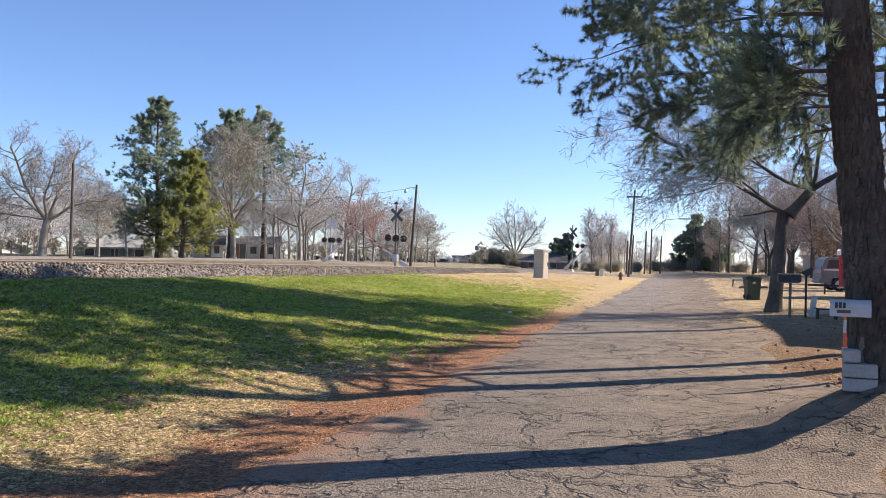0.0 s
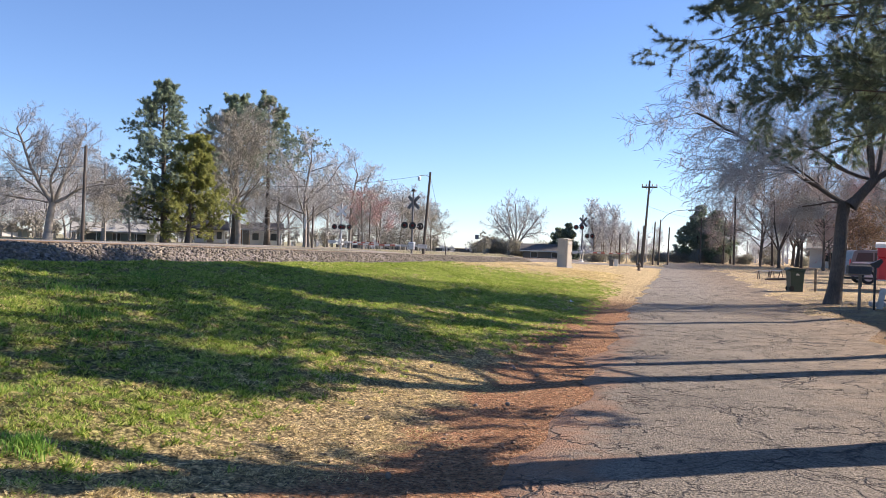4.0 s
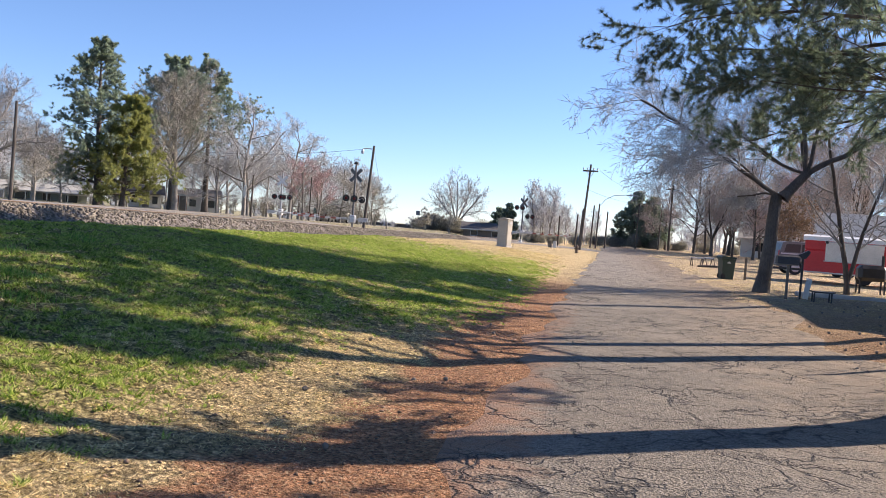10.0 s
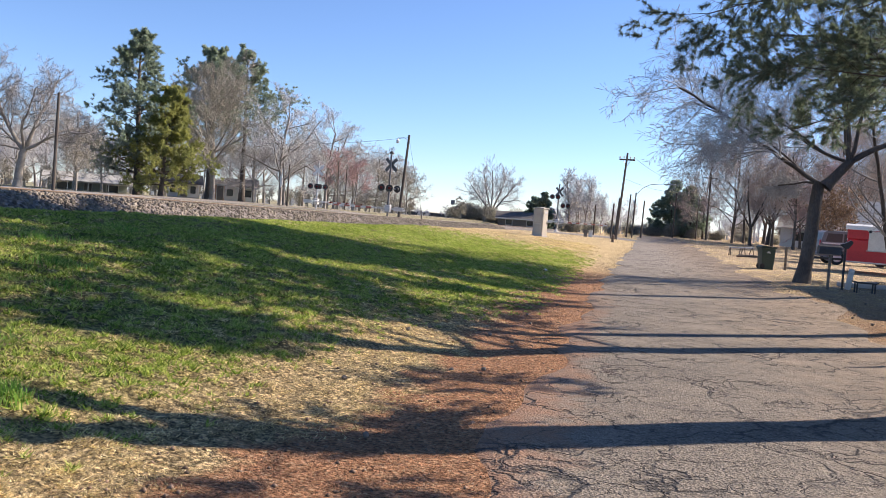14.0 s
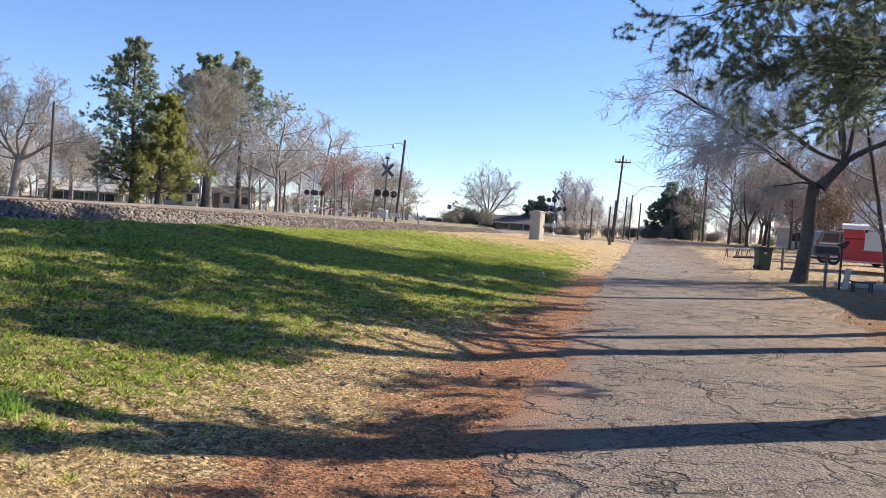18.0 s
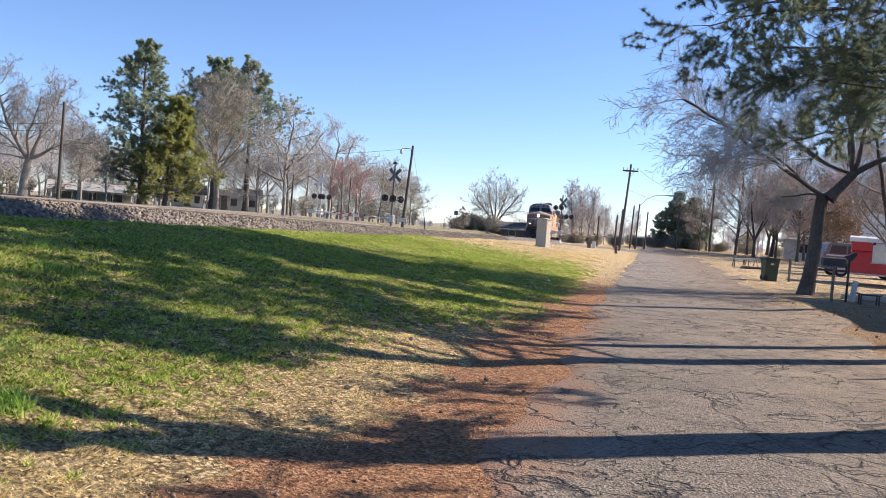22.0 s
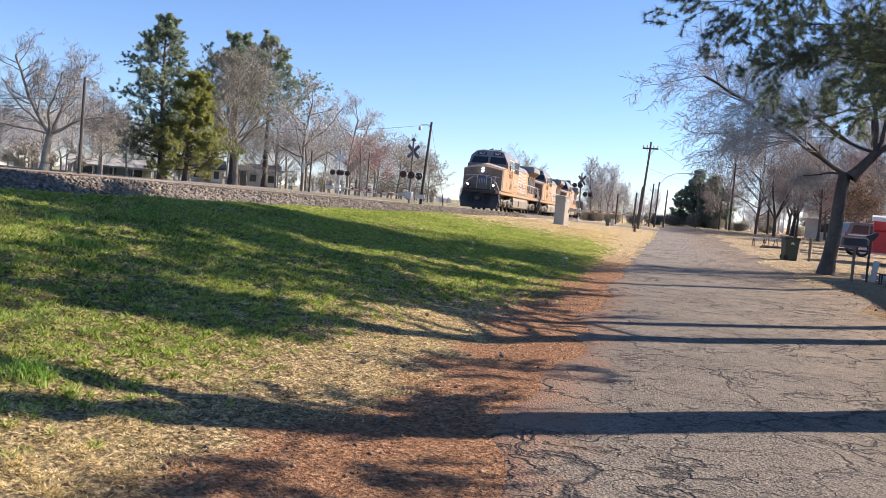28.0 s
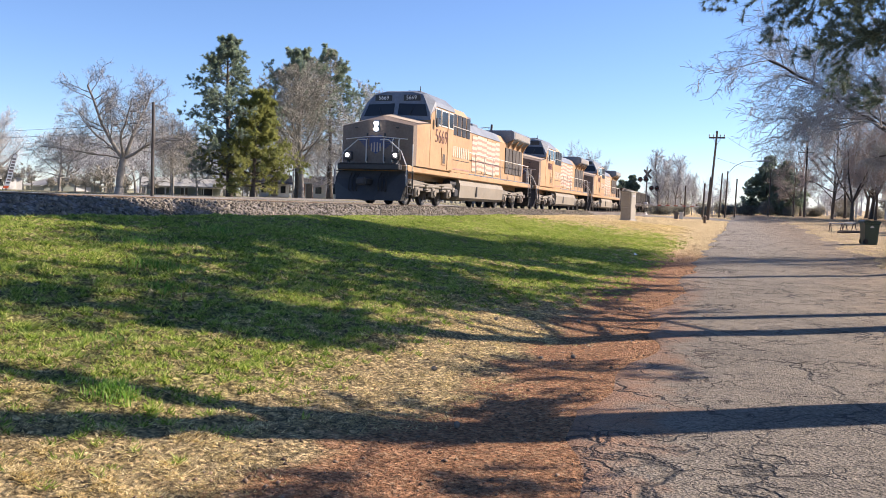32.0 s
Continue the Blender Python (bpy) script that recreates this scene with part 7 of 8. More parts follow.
def black_post():
    x, y = 3.5, 24.8
    p = thing("yard_post", "slim black post with an open box on top", "post", pose(x, y, gz(x, y)))
    part("post", Geo().box(0, 0, 0.55, 0.055, 0.055, 1.2, 0.01), M_BLACK, p)
    part("top_box", Geo().prism([(-0.16, 1.22), (-0.02, 1.12), (0.06, 1.12), (0.18, 1.3), (0.12, 1.36), (-0.05, 1.26)], 1, -0.08, 0.08), M_BLACK, p)
    q = thing("sign_board", "small white board leaning beside a post", "board", pose(x + 0.16, y + 0.1, gz(x, y), 0, 8, 10))
    part("board", Geo().box(0, 0, 0.3, 0.16, 0.02, 0.58, 0.004), M_OFFWHITE, q)
    b = thing("bench", "low dark metal bench in the yard", "bench", pose(3.95, 24.3, gz(3.95, 24.3)))
    part("seat", Geo().prism([(-0.3, 0.28), (-0.22, 0.25), (0.22, 0.25), (0.3, 0.28), (0.3, 0.31), (0.22, 0.29), (-0.22, 0.29), (-0.3, 0.31)], 1, -0.16, 0.16), M_BLACK, b)
    for sx in (-0.22, 0.22):
        for sy in (-0.12, 0.12):
            part("leg", Geo().box(sx, sy, 0.12, 0.04, 0.03, 0.28, 0.006), M_BLACK, b)


black_post()
st = thing("yard_stake", "short weathered wooden stake", "stake", pose(3.94, 36.5, gz(3.94, 36.5)))
part("stake", Geo().box(0, 0, 0.42, 0.1, 0.08, 1.0, 0.02), M_WOOD, st)


def sawhorse(x, y, turn):
    s = thing("sawhorse", "small wooden sawhorse on the dry grass", "sawhorse", pose(x, y, gz(x, y), 0, 0, turn), "sawhorses")
    part("beam", Geo().box(0, 0, 0.48, 0.75, 0.07, 0.08, 0.01), M_OFFWHITE, s, "pale worn beam")
    for sx in (-0.3, 0.3):
        for sy in (-1, 1):
            part("leg", Geo().tube((sx, sy * 0.05, 0.48), (sx, sy * 0.24, -0.02), 0.025, 0.025, 6), M_RUST, s)


sawhorse(3.7, 52.0, 10)
sawhorse(4.7, 54.5, 30)
w = thing("wood_pile", "low pile of dark branches", "branches", pose(4.3, 50.5, gz(4.3, 50.5)))
for k in range(7):
    part("branch", Geo().tube((-0.7 + 0.05 * k, -0.1 + 0.05 * k, 0.05 + 0.03 * (k % 3)), (0.6 + 0.04 * k, 0.12 - 0.05 * k, 0.1 + 0.04 * (k % 2)), 0.045, 0.03, 6), M_BARK_DARK, w)


def red_trailer():
    T = thing("concession_trailer", "red and white concession trailer parked in a yard", "trailer", pose(10.35, 40.2, gz(9.0, 40) + 0.02, 0, 0, -17))
    body = Geo().box(0, 0, 1.05, 6.4, 2.3, 1.3, 0.08)
    part("lower_body", body, M_RED, T, "red lower body")
    part("upper_body", Geo().box(0, 0, 2.0, 6.4, 2.3, 0.66, 0.05), M_RED, T)
    part("roof", Geo().prism([(-1.2, 2.2), (-1.16, 2.42), (-0.8, 2.52), (0.8, 2.52), (1.16, 2.42), (1.2, 2.2)], 0, -3.28, 3.28), M_WHITE, T, "white rounded roof")
    for x, wdt in ((-1.2, 2.3), (1.75, 2.5)):
        h = part("serving_hatch", Geo().box(x, -1.165, 1.62, wdt, 0.05, 1.0, 0.015), M_OFFWHITE, T, "white closed serving hatch")
        part("hatch_frame", Geo().box(x, -1.17, 2.15, wdt + 0.1, 0.06, 0.05).box(x, -1.17, 1.1, wdt + 0.1, 0.06, 0.05), M_STEEL, h)
    part("side_trim", Geo().box(0, -1.17, 0.45, 6.3, 0.04, 0.08, 0.01), M_OFFWHITE, T)
    part("end_window", Geo().box(-3.22, 0, 1.7, 0.04, 1.2, 0.6, 0.01), M_OFFWHITE, T)
    part("drawbar", Geo().box(-3.9, 0, 0.5, 1.4, 0.1, 0.12, 0.01).tube((-3.9, 0, 0.0), (-3.9, 0, 0.6), 0.04), M_BLACK, T)
    for sx in (-0.5, 0.5):
        for sy in (-1, 1):
            part("wheel", Geo().lathe([(0.1, -0.1), (0.3, -0.11), (0.35, -0.06), (0.35, 0.06), (0.3, 0.11), (0.1, 0.1)], (sx * 1.5, sy * 1.05, 0.35), 14, 1), M_RUBBER, T)
    for o in T.children_recursive:
        if not o.name.startswith("wheel"):
            o.data.transform(Matrix.Translation((0, 0, 0.07)) @ Matrix.Diagonal((1, 1, 0.8, 1)))
    part("lamp", Geo().box(-2.3, -1.19, 1.78, 0.12, 0.06, 0.12, 0.02), M_BLACK, T)


red_trailer()


M_CARGLASS = surf("tinted car glass", (0.015, 0.017, 0.02), (0.03, 0.033, 0.038), 2, 0.35, 0.0, 0.0)


def suv(x, y, turn):
    C = thing("parked_suv", "dark grey sport utility vehicle parked nose away from the road", "car", pose(x, y, gz(x, y), 0, 0, turn))
    prof = [(-2.3, 0.4), (-2.33, 0.95), (-2.27, 1.2), (-2.14, 1.72), (-1.95, 1.8), (0.1, 1.79), (0.35, 1.74), (1.05, 1.2), (2.05, 1.08), (2.27, 0.9), (2.32, 0.4), (1.85, 0.4), (1.75, 0.68), (1.4, 0.82), (1.05, 0.68), (0.95, 0.4), (-0.95, 0.4), (-1.05, 0.68), (-1.4, 0.82), (-1.75, 0.68), (-1.85, 0.4)]
    body = part("body", Geo().prism(prof, 0, -0.9, 0.9), M_CARGREY, C)
    for s in (-1, 1):
        for pane in ([(-2.05, 1.22), (-1.95, 1.66), (-1.2, 1.67), (-1.2, 1.22)], [(-1.12, 1.22), (-1.12, 1.67), (-0.3, 1.67), (-0.3, 1.22)], [(-0.22, 1.22), (-0.22, 1.67), (0.2, 1.66), (0.78, 1.22)]):
            part("side_window", Geo().prism(pane, 0, s * 0.905, s * 0.912), M_CARGLASS, body)
        part("belt_trim", Geo().box(s * 0.908, -0.6, 1.13, 0.012, 3.2, 0.07, 0.004), M_ALU, body, "pale belt line")
        part("door_seam", Geo().box(s * 0.905, -0.26, 0.85, 0.012, 0.02, 0.6), M_BLACK, body)
        part("roof_rail", Geo().tube((s * 0.75, -1.6, 1.8), (s * 0.75, 0.1, 1.79), 0.02), M_STEEL, body)
        for yy in (-1.4, 1.4):
            w = part("wheel", Geo().lathe([(0.2, -0.1), (0.34, -0.11), (0.37, -0.07), (0.37, 0.07), (0.34, 0.11), (0.2, 0.1)], (s * 0.85, yy, 0.37), 18, 0), M_RUBBER, C)
            part("rim", Geo().lathe([(0.03, -0.12), (0.22, -0.115), (0.24, -0.09), (0.24, 0.09), (0.22, 0.115), (0.03, 0.12)], (s * 0.85, yy, 0.37), 12, 0), M_STEEL, w)
        part("tail_light", Geo().box(s * 0.8, -2.3, 1.1, 0.15, 0.05, 0.4, 0.02), M_RED, body)
    part("rear_window", Geo().add([(-0.75, -2.24, 1.16), (0.75, -2.24, 1.16), (0.65, -2.13, 1.66), (-0.65, -2.13, 1.66), (-0.75, -2.28, 1.2), (0.75, -2.28, 1.2), (0.65, -2.16, 1.66), (-0.65, -2.16, 1.66)], [(0, 3, 2, 1), (4, 5, 6, 7), (0, 1, 5, 4), (2, 3, 7, 6)]), M_CARGLASS, body)
    part("bumper", Geo().box(0, -2.32, 0.55, 1.8, 0.14, 0.22, 0.05), M_CARGREY, C)
    part("bumper", Geo().box(0, 2.32, 0.55, 1.8, 0.14, 0.22, 0.05), M_CARGREY, C)


suv(9.9, 50.0, -86)


def smoker(x, y):
    s = thing("barrel_smoker", "black metal smoker on a frame in the yard", "smoker", pose(x, y, gz(x, y)))
    part("drum", Geo().box(0, 0, 0.72, 0.95, 0.55, 0.55, 0.12), M_BLACK, s)
    for sx in (-0.4, 0.4):
        for sy in (-0.2, 0.2):
            part("leg", Geo().box(sx, sy, 0.24, 0.05, 0.05, 0.5), M_BLACK, s)
    part("chimney", Geo().tube((0.35, 0, 0.95), (0.35, 0, 1.35), 0.05, 0.05), M_BLACK, s)


smoker(7.3, 31.6)
sl = thing("concrete_kerb", "low concrete edging along a drive", "edging", pose(6.0, 26.6, gz(6.0, 26.6), 0, 0, -3))
part("edging", Geo().box(0, 0, 0.02, 4.4, 0.3, 0.14, 0.02), M_CONC, sl)


# ---- houses ----
def house(x, y, turn, length, depth, wall_h, roof_h, wall_mat, roof_mat, label, openings=(), overhang=0.5, porch=None, gable_mat=None, group="", sink=0.1, end_openings=()):
    h = thing("house", label, "house", pose(x, y, gz(x, y) - sink, 0, 0, turn), group)
    part("wall", Geo().box(0, 0, wall_h / 2, length, depth, wall_h), wall_mat, h)
    d = depth / 2 + overhang
    e = length / 2 + overhang
    dz = roof_h * overhang / (depth / 2)
    part("roof", Geo().prism([(-d, wall_h - dz), (0, wall_h + roof_h), (d, wall_h - dz), (d, wall_h - dz + 0.14), (0, wall_h + roof_h + 0.16), (-d, wall_h - dz + 0.14)], 0, -e, e), roof_mat, h)
    part("gable", Geo().prism([(-depth / 2, wall_h), (0, wall_h + roof_h), (depth / 2, wall_h)], 0, -length / 2, length / 2), gable_mat or wall_mat, h)
    part("fascia", Geo().box(0, -d, wall_h - dz + 0.06, 2 * e, 0.05, 0.18), M_OFFWHITE, h)
    for kind, ox, oz, w, hh in openings:
        o = part(kind, Geo().box(ox, -depth / 2 - 0.02, oz, w + 0.16, 0.06, hh + 0.16, 0.01), M_OFFWHITE, h)
        part("pane", Geo().box(ox, -depth / 2 - 0.055, oz, w, 0.02, hh), M_GLASS if kind == "window" else M_SHADEWALL, o)
    for kind, oy, oz, w, hh in end_openings:
        o = part(kind, Geo().box(length / 2 + 0.02, oy, oz, 0.06, w + 0.16, hh + 0.16, 0.01), M_OFFWHITE, h)
        part("pane", Geo().box(length / 2 + 0.055, oy, oz, 0.02, w, hh), M_GLASS if kind == "window" else M_WHITE, o)
    if end_openings:
        for sg in (-1, 1):
            a, b = (length / 2 + overhang + 0.02, 0, wall_h + roof_h + 0.08), (length / 2 + overhang + 0.02, sg * d, wall_h - dz + 0.07)
            part("bargeboard", Geo().tube(a, b, 0.1, 0.1, 4), M_OFFWHITE, h)
    if porch:
        px0, px1, pd = porch
        part("porch_roof", Geo().box((px0 + px1) / 2, -depth / 2 - pd / 2, wall_h - 0.1, px1 - px0, pd, 0.14), roof_mat, h)
        part("porch_floor", Geo().box((px0 + px1) / 2, -depth / 2 - pd / 2, 0.15, px1 - px0, pd, 0.3), M_CONC, h)
        n = max(2, int((px1 - px0) / 2.2) + 1)
        for k in range(n):
            part("porch_post", Geo().box(px0 + 0.1 + (px1 - px0 - 0.2) * k / (n - 1), -depth / 2 - pd + 0.1, wall_h / 2, 0.13, 0.13, wall_h, 0.01), M_OFFWHITE, h)
    return h


house(-74.7, 101.5, 36, 9.6, 7, 2.2, 1.0, M_SIDING_G, M_GREYROOF, "long low house with a pale metal roof", [("window", -3, 1.4, 1.4, 1.0), ("window", 3, 1.4, 1.4, 1.0), ("door", 0, 1.0, 0.9, 2.0)], 0.8, (-5, 5, 2.0), sink=1.0)
house(-98.0, 104.0, -32, 10.0, 8.2, 2.1, 1.2, M_SIDING_G, M_GREYROOF, "low green-grey building with a pale roof and a white door", [("window", -2.5, 1.3, 1.2, 0.8)], 0.6, sink=1.3, end_openings=[("door", 1.3, 1.05, 2.2, 1.7)])
house(-104.0, 97.0, -30, 8.0, 5.2, 2.3, 1.0, M_SIDING_W, M_GREYROOF, "white house with a gabled front beyond the highway", [("window", -1.8, 1.4, 0.9, 1.0), ("window", 1.4, 1.4, 0.9, 1.0)], 0.4, sink=0.4, end_openings=[("window", -0.6, 1.4, 1.3, 1.0), ("door", 1.3, 1.0, 0.9, 1.9)])
house(-20.5, 138.0, 8, 7.0, 5.0, 1.9, 0.9, M_SHADEWALL, M_SHINGLE, "low brown house with a dark roof by the far bend", [("window", -1.8, 1.2, 1.0, 0.8), ("window", 1.6, 1.2, 1.0, 0.8)], 0.5)
house(-64.5, 108.5, 31, 4.2, 3.5, 2.2, 1.0, M_SIDING_W, M_SHINGLE, "white house with a porch behind bare trees", [("window", -1.4, 1.3, 0.7, 1.0), ("window", 1.3, 1.3, 0.7, 1.0), ("door", 0.1, 1.05, 0.9, 2.0)], 0.5, (-2.0, 2.0, 1.4))
house(-57.2, 104.2, 29, 2.2, 2.4, 2.2, 0.5, M_BRICK, M_SHINGLE, "small brick building with a pale corner", [("door", 0.55, 1.05, 0.8, 2.0)], 0.2)
house(-59.8, 116.5, 27, 4.6, 5, 2.3, 1.1, M_SIDING_W, M_SHINGLE, "small white house among bare trees", [("window", -1.4, 1.4, 0.9, 1.0), ("window", 1.2, 1.4, 0.9, 1.0)], 0.4)
house(13.2, 25.4, -90, 8.2, 7, 5.3, 1.5, M_SIDING_W, M_SHINGLE, "two-storey white house beside the yard", [("window", -2.4, 1.5, 1.0, 1.3), ("window", 2.4, 1.5, 1.0, 1.3), ("window", -2.4, 4.1, 1.0, 1.2), ("window", 2.4, 4.1, 1.0, 1.2), ("door", 0, 1.05, 0.9, 2.0)], 0.35)
house(17.5, 62.0, -15, 9, 7, 2.7, 2.2, M_SIDING_W, M_GREYROOF, "white house with a pale gabled roof behind the trailer", [("window", -2.5, 1.5, 1.0, 1.2), ("window", 2.0, 1.5, 1.0, 1.2)], 0.4, sink=1.0)
house(19.0, 108.0, -10, 8, 6, 2.4, 1.2, M_SIDING_W, M_GREYROOF, "small pale house at the end of the woods", [("window", -2, 1.4, 1.2, 1.0), ("window", 2, 1.4, 1.2, 1.0)], 0.4)


# tall feather banner beside the highway
def feather_banner(x, y):
    b = thing("feather_banner", "leaning white feather banner with dark writing beside the highway", "banner", pose(x, y, gz(x, y), 0, 0, 40))
    line = [(0.0, 0, 0), (0.3, 0, 1.0), (0.55, 0, 2.0), (0.78, 0, 2.9), (0.95, 0, 3.35), (1.12, 0, 3.45), (1.25, 0, 3.3)]
    part("pole", Geo().path(line, 0.03, 6), M_BLACK, b)
    sail = [(0.16, 0.55), (0.3, 1.0), (0.55, 2.0), (0.78, 2.9), (0.95, 3.33), (1.12, 3.43), (1.24, 3.28), (1.18, 2.8), (1.0, 2.0), (0.76, 1.0), (0.6, 0.55)]
    part("sail", Geo().prism(sail, 1, -0.012, 0.012), M_WHITE, b, "white cloth sail")
    part("hem", Geo().prism([(0.1, 0.3), (0.16, 0.54), (0.6, 0.54), (0.5, 0.3)], 1, -0.014, 0.014), M_ORANGE, b, "orange hem")
    for k in range(9):
        z = 0.8 + 0.27 * k
        part("writing_bar", Geo().box(0.5 + 0.24 * (z - 0.8), 0, z, 0.3, 0.03, 0.12), M_DECALRED if k % 3 == 1 else M_BLACK, b)


feather_banner(-64.2, 59.8)

# ---- grass ----
def blade_material(name, dark, light, tip):
    m, t, p = nodes(name)
    g = t.nodes.new("ShaderNodeNewGeometry")
    n = noise_tex(t, g.outputs["Position"], 0.9, 4)
    col = ramp(t, math_n(t, "ADD", math_n(t, "MULTIPLY", g.outputs["Random Per Island"], 0.6), math_n(t, "MULTIPLY", n, 0.5)), [(0.2, dark), (0.55, light), (0.85, tip)])
    link(t, col, p.inputs["Base Color"])
    p.inputs["Roughness"].default_value = 0.7
    p.inputs["Specular IOR Level"].default_value = 0.25
    return thin(m, 0.5, 1.3)


M_GREENBLADE = blade_material("green grass blades", (0.035, 0.06, 0.008), (0.25, 0.36, 0.06), (0.54, 0.56, 0.2))
M_DRYBLADE = blade_material("dry grass blades", (0.1, 0.07, 0.03), (0.58, 0.46, 0.24), (0.9, 0.78, 0.5))


def grass(name, n, seed, region, height, width, lean_by, per, mat, label):
    """Tufts of blades at points for which region gives a chance."""
    rs = np.random.RandomState(seed)
    y = 3.0 + 45.0 * rs.uniform(0, 1, n) ** 1.8
    x = rs.uniform(-13.2, 7.0, n)
    keep = rs.uniform(0, 1, n) < region(x, y)
    x, y = np.repeat(x[keep], per), np.repeat(y[keep], per)
    k = len(x)
    far = 1 + 0.05 * y
    x = x + rs.normal(0, 0.013, k) * far
    y = y + rs.normal(0, 0.013, k) * far
    z = ground_z(x, y)
    h = height * rs.uniform(0.4, 1.3, k) * (0.85 + 0.15 * far)
    a = rs.uniform(0, 6.283, k)
    w = width * far * rs.uniform(0.5, 1.3, k)
    lean = rs.normal(0, lean_by, (k, 2)) * h[:, None]
    base = np.stack([x, y, z - 0.012], axis=1)
    side = np.stack([np.cos(a) * w, np.sin(a) * w, np.zeros(k)], axis=1)
    tip = base + np.stack([lean[:, 0], lean[:, 1], h], axis=1)
    v = np.stack([base - side, base + side, tip], axis=1).reshape(-1, 3)
    return single(name, array_mesh(name, v, np.arange(3 * k).reshape(-1, 3), mat), None, label, "grass", kind="stuff")


def patchy(x, y):
    return 0.5 + 0.5 * np.sin(1.3 * x + 0.7 * y + 2 * np.sin(0.5 * y)) * np.sin(0.9 * y - 0.6 * x + 1.7 * np.sin(0.8 * x))


def green_region(x, y):
    g = sstep(-4.5, -5.9, x - 1.2 * sstep(9, 14, y)) * (0.18 + 0.82 * sstep(3.3, 4.7, y + 0.5 * np.sin(2.3 * x))) * (1 - sstep(25, 42, y)) * (0.35 + 0.65 * patchy(x, y)) * (0.1 + 0.9 * sstep(-0.2, 0.4, lumps(2.1 * x, 2.1 * y)))
    return np.where(lateral(x, y) > 2.9, g, 0)


def dry_region(x, y):
    left = sstep(-4.0, -4.5, x - 0.4 * sstep(4.0, 6.5, y) + 0.3 * sstep(9.0, 13.0, y) + 0.25 * np.sin(1.9 * y) + 0.15 * np.sin(4.7 * y)) * (1 - 0.75 * sstep(-5.6, -7.6, x) * sstep(4.0, 5.5, y)) * (0.15 + 0.85 * sstep(-0.3, 0.4, lumps(2.3 * x + 0.3, 2.3 * y)))
    right = sstep(1.8, 3.2, x) * 0.015
    return np.where(lateral(x, y) > 2.9, np.maximum(left, right) * (0.4 + 0.6 * patchy(x + 3, y)), 0)


grass("green_grass", 300000, 61, green_region, 0.042, 0.0082, 0.9, 13, M_GREENBLADE, "rough green grass on the bank")
grass("dry_grass", 420000, 62, dry_region, 0.02, 0.0076, 1.4, 11, M_DRYBLADE, "short dry straw-coloured grass")


def grass_tuft(x, y, seed, n, height, spread):
    """A clump of long fresh blades, each bent once."""
    rs = np.random.RandomState(seed)
    bx, by = x + rs.normal(0, spread, n), y + rs.normal(0, spread, n)
    base = np.stack([bx, by, ground_z(bx, by) - 0.01], axis=1)
    h = height * rs.uniform(0.5, 1.25, n)[:, None]
    a = rs.uniform(0, 6.283, n)
    out = np.stack([np.cos(a), np.sin(a), np.zeros(n)], axis=1)
    side = np.stack([-np.sin(a), np.cos(a), np.zeros(n)], axis=1) * 0.0045
    up = np.array([[0, 0, 1.0]])
    mid = base + up * h * 0.6 + out * h * rs.uniform(0.05, 0.3, (n, 1))
    tip = base + up * h * 0.9 + out * h * rs.uniform(0.3, 0.9, (n, 1))
    v = np.stack([base - side, base + side, mid + side * 0.8, mid - side * 0.8, tip + side * 0.1, tip - side * 0.1], axis=1).reshape(-1, 3)
    f = (np.array([(0, 1, 2, 3), (3, 2, 4, 5)])[None] + (np.arange(n) * 6)[:, None, None]).reshape(-1, 4)
    single("grass_tuft", array_mesh("grass_tuft", v, f, M_TUFT), None, "tuft of long fresh green grass on the bank", "grass", group="tufts of long grass", kind="stuff")


M_TUFT = blade_material("fresh green tuft blades", (0.05, 0.12, 0.02), (0.16, 0.32, 0.06), (0.36, 0.5, 0.14))
for k, (x, y, n, h, sp) in enumerate(((-5.62, 4.22, 170, 0.1, 0.075), (-5.8, 4.3, 70, 0.08, 0.07), (-6.6, 5.3, 60, 0.07, 0.12), (-8.4, 8.2, 160, 0.1, 0.16), (-7.6, 7.4, 120, 0.09, 0.14), (-9.6, 9.6, 160, 0.11, 0.2), (-10.4, 12.5, 160, 0.12, 0.22), (-9.0, 14.6, 140, 0.1, 0.22))):
    grass_tuft(x, y, 90 + k, n, h, sp)


M_STRAWNEEDLE = blade_material("fallen pine needles", (0.16, 0.07, 0.03), (0.38, 0.19, 0.085), (0.6, 0.36, 0.18))


def straw_region(x, y):
    left = sstep(-5.0, -4.2, x) * (1 - sstep(-3.2, -2.7, x)) * (1 - sstep(12, 20, y))
    right = 0.6 * sstep(0.9, 2.0, x) * (1 - sstep(10, 16, y))
    return np.maximum(left, right) * (0.3 + 0.7 * patchy(2 * x, 2 * y))


grass("pine_straw", 160000, 64, straw_region, 0.012, 0.0028, 5.0, 3, M_STRAWNEEDLE, "fallen rust-brown pine needles on the bare earth")


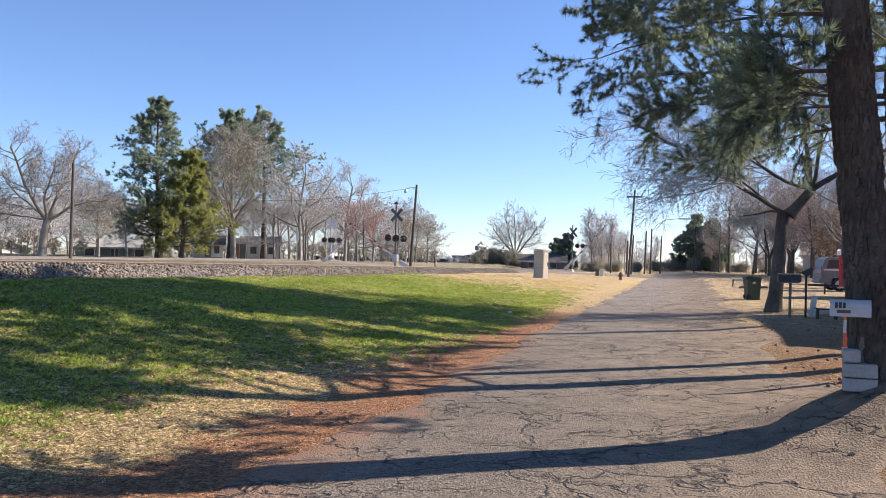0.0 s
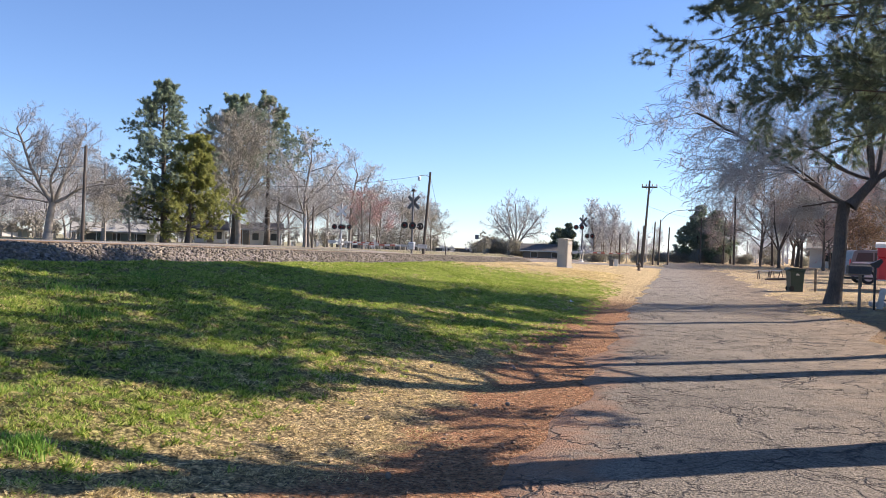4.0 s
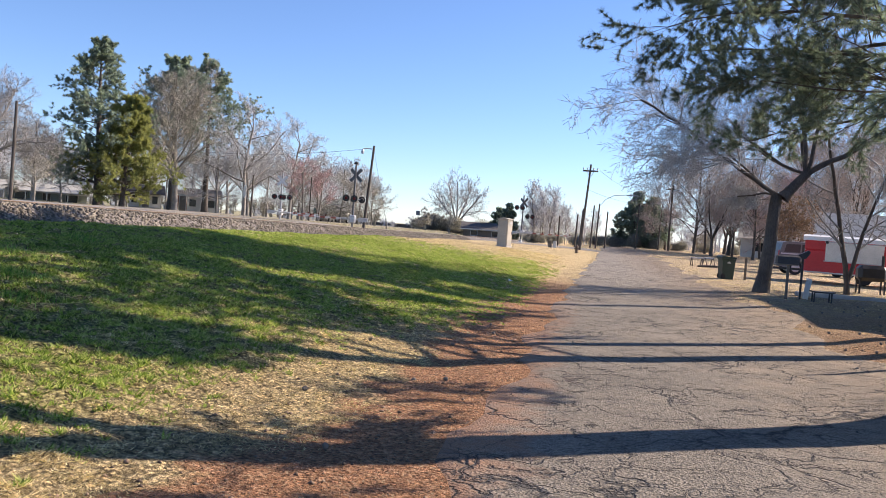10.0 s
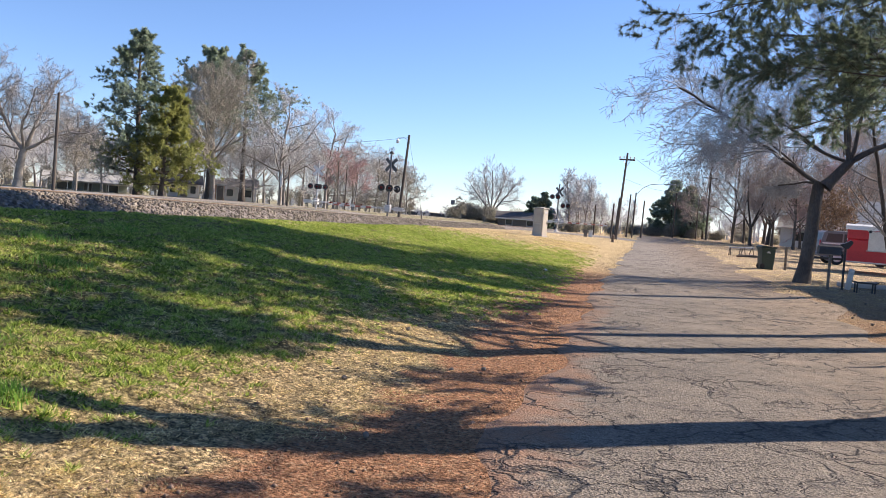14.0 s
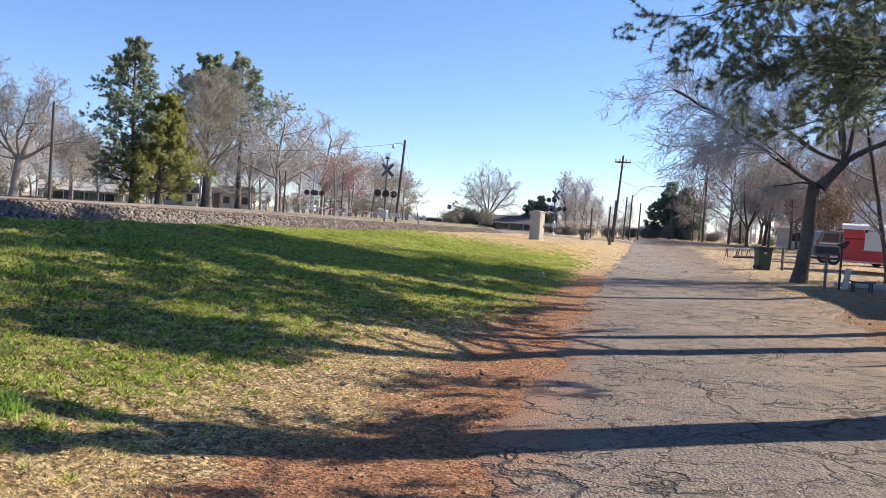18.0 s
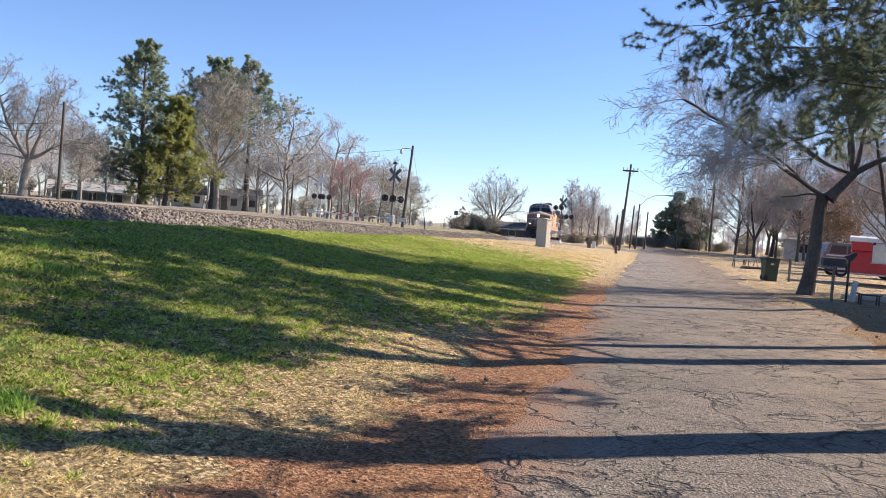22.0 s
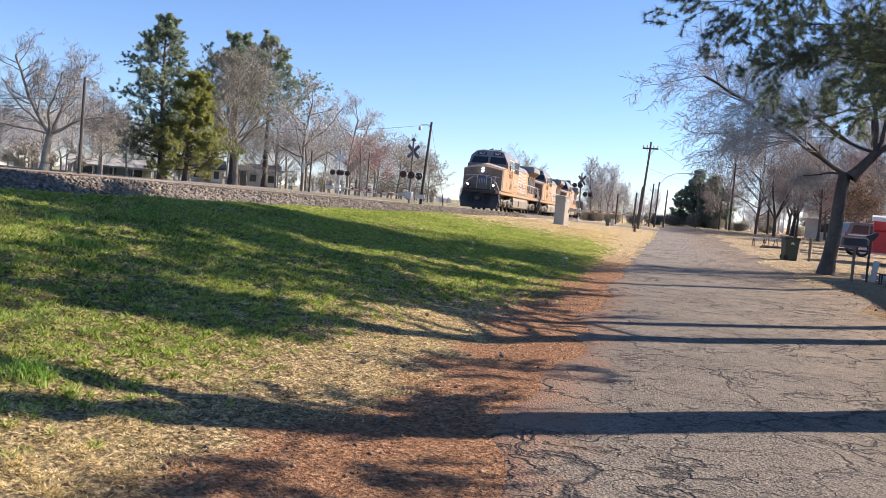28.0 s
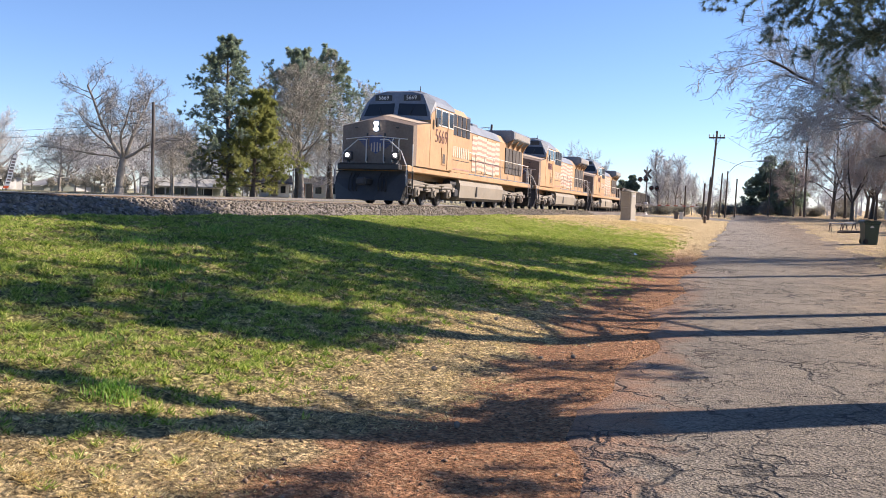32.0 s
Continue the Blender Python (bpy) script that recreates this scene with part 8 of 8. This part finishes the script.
def litter():
    """Fallen cones, leaves and crumbs of earth."""
    rs = np.random.RandomState(63)
    n = 1500
    y = 3 + 30 * rs.uniform(0, 1, n) ** 1.6
    x = np.where(rs.uniform(0, 1, n) < 0.6, rs.uniform(-4.6, -2.6, n), rs.uniform(0.8, 5.5, n))
    z = ground_z(x, y)
    s = rs.uniform(0.006, 0.022, n) * (1 + 0.02 * y)
    base = np.array([(-1, -0.6, 0), (1, -0.5, 0.1), (0.2, 1, 0), (0, 0, 0.9)])
    f = np.array([(0, 1, 3), (1, 2, 3), (2, 0, 3), (0, 2, 1)])
    a = rs.uniform(0, 6.283, n)
    c, sn = np.cos(a)[:, None], np.sin(a)[:, None]
    p = base[None] * s[:, None, None] * rs.uniform(0.6, 1.3, (n, 4, 3))
    q = np.stack([p[..., 0] * c - p[..., 1] * sn, p[..., 0] * sn + p[..., 1] * c, p[..., 2]], axis=-1) + np.stack([x, y, z], axis=-1)[:, None]
    return array_mesh("litter", q.reshape(-1, 3), (f[None] + (np.arange(n) * 4)[:, None, None]).reshape(-1, 3), M_DEADLEAF)


single("ground_litter", litter(), None, "scattered dry leaves, cones and crumbs of earth", "litter", kind="stuff")

# ---- pine cones and a scrap of paper ----
cone_mesh = Geo().lathe([(0.006, 0.0), (0.03, 0.012), (0.022, 0.02), (0.036, 0.032), (0.026, 0.042), (0.034, 0.055), (0.022, 0.066), (0.024, 0.076), (0.006, 0.09)], (0, 0, 0), 9).mesh("pine_cone", M_SHADEWALL)
rng = random.Random(81)
for k in range(70):
    if k < 46:
        x, y = rng.uniform(1.2, 5.2), rng.uniform(11.0, 23.0)
    elif k < 58:
        x, y = rng.uniform(0.9, 2.6), rng.uniform(7.0, 12.0)
    else:
        x, y = rng.uniform(-4.6, -3.0), rng.uniform(5.0, 16.0)
    o = single("pine_cone", cone_mesh, None, "fallen brown pine cone on the ground", "pine cone", group="fallen pine cones")
    o.matrix_basis = pose(x, y, gz(x, y) + 0.02, rng.uniform(60, 120), rng.uniform(-30, 30), rng.uniform(0, 360)) @ Matrix.Scale(0.6, 4)
px0, py0 = -4.44, 23.77
o = single("paper_scrap", Geo().add([(-0.06, -0.04, 0.02), (0.05, -0.05, 0.05), (0.07, 0.04, 0.03), (-0.04, 0.05, 0.07), (-0.06, -0.04, 0.024), (0.05, -0.05, 0.054), (0.07, 0.04, 0.034), (-0.04, 0.05, 0.074)], [(0, 3, 2, 1), (4, 5, 6, 7), (0, 1, 5, 4), (1, 2, 6, 5), (2, 3, 7, 6), (3, 0, 4, 7)]), M_WHITE, "crumpled white scrap of paper on the grass", "litter")
o.matrix_basis = pose(px0, py0, gz(px0, py0) + 0.02, 10, 12, 30)

# ---- sleepers of the track ----
sleeper_mesh = Geo().box(0, 0, 0, 2.55, 0.22, 0.18, 0.015).mesh("sleeper", M_TIE)
for k in range(236):
    s = -8.0 + 0.6 * k
    x, y, a = track_at(s)
    o = part("sleeper", sleeper_mesh, None, track)
    o.matrix_basis = Matrix.Translation((x, y, float(rail_z(s)) - 0.262)) @ Matrix.Rotation(a, 4, "Z")


def motions():
    train_motion()
    gate_motion()
    truck_motion()


motions()
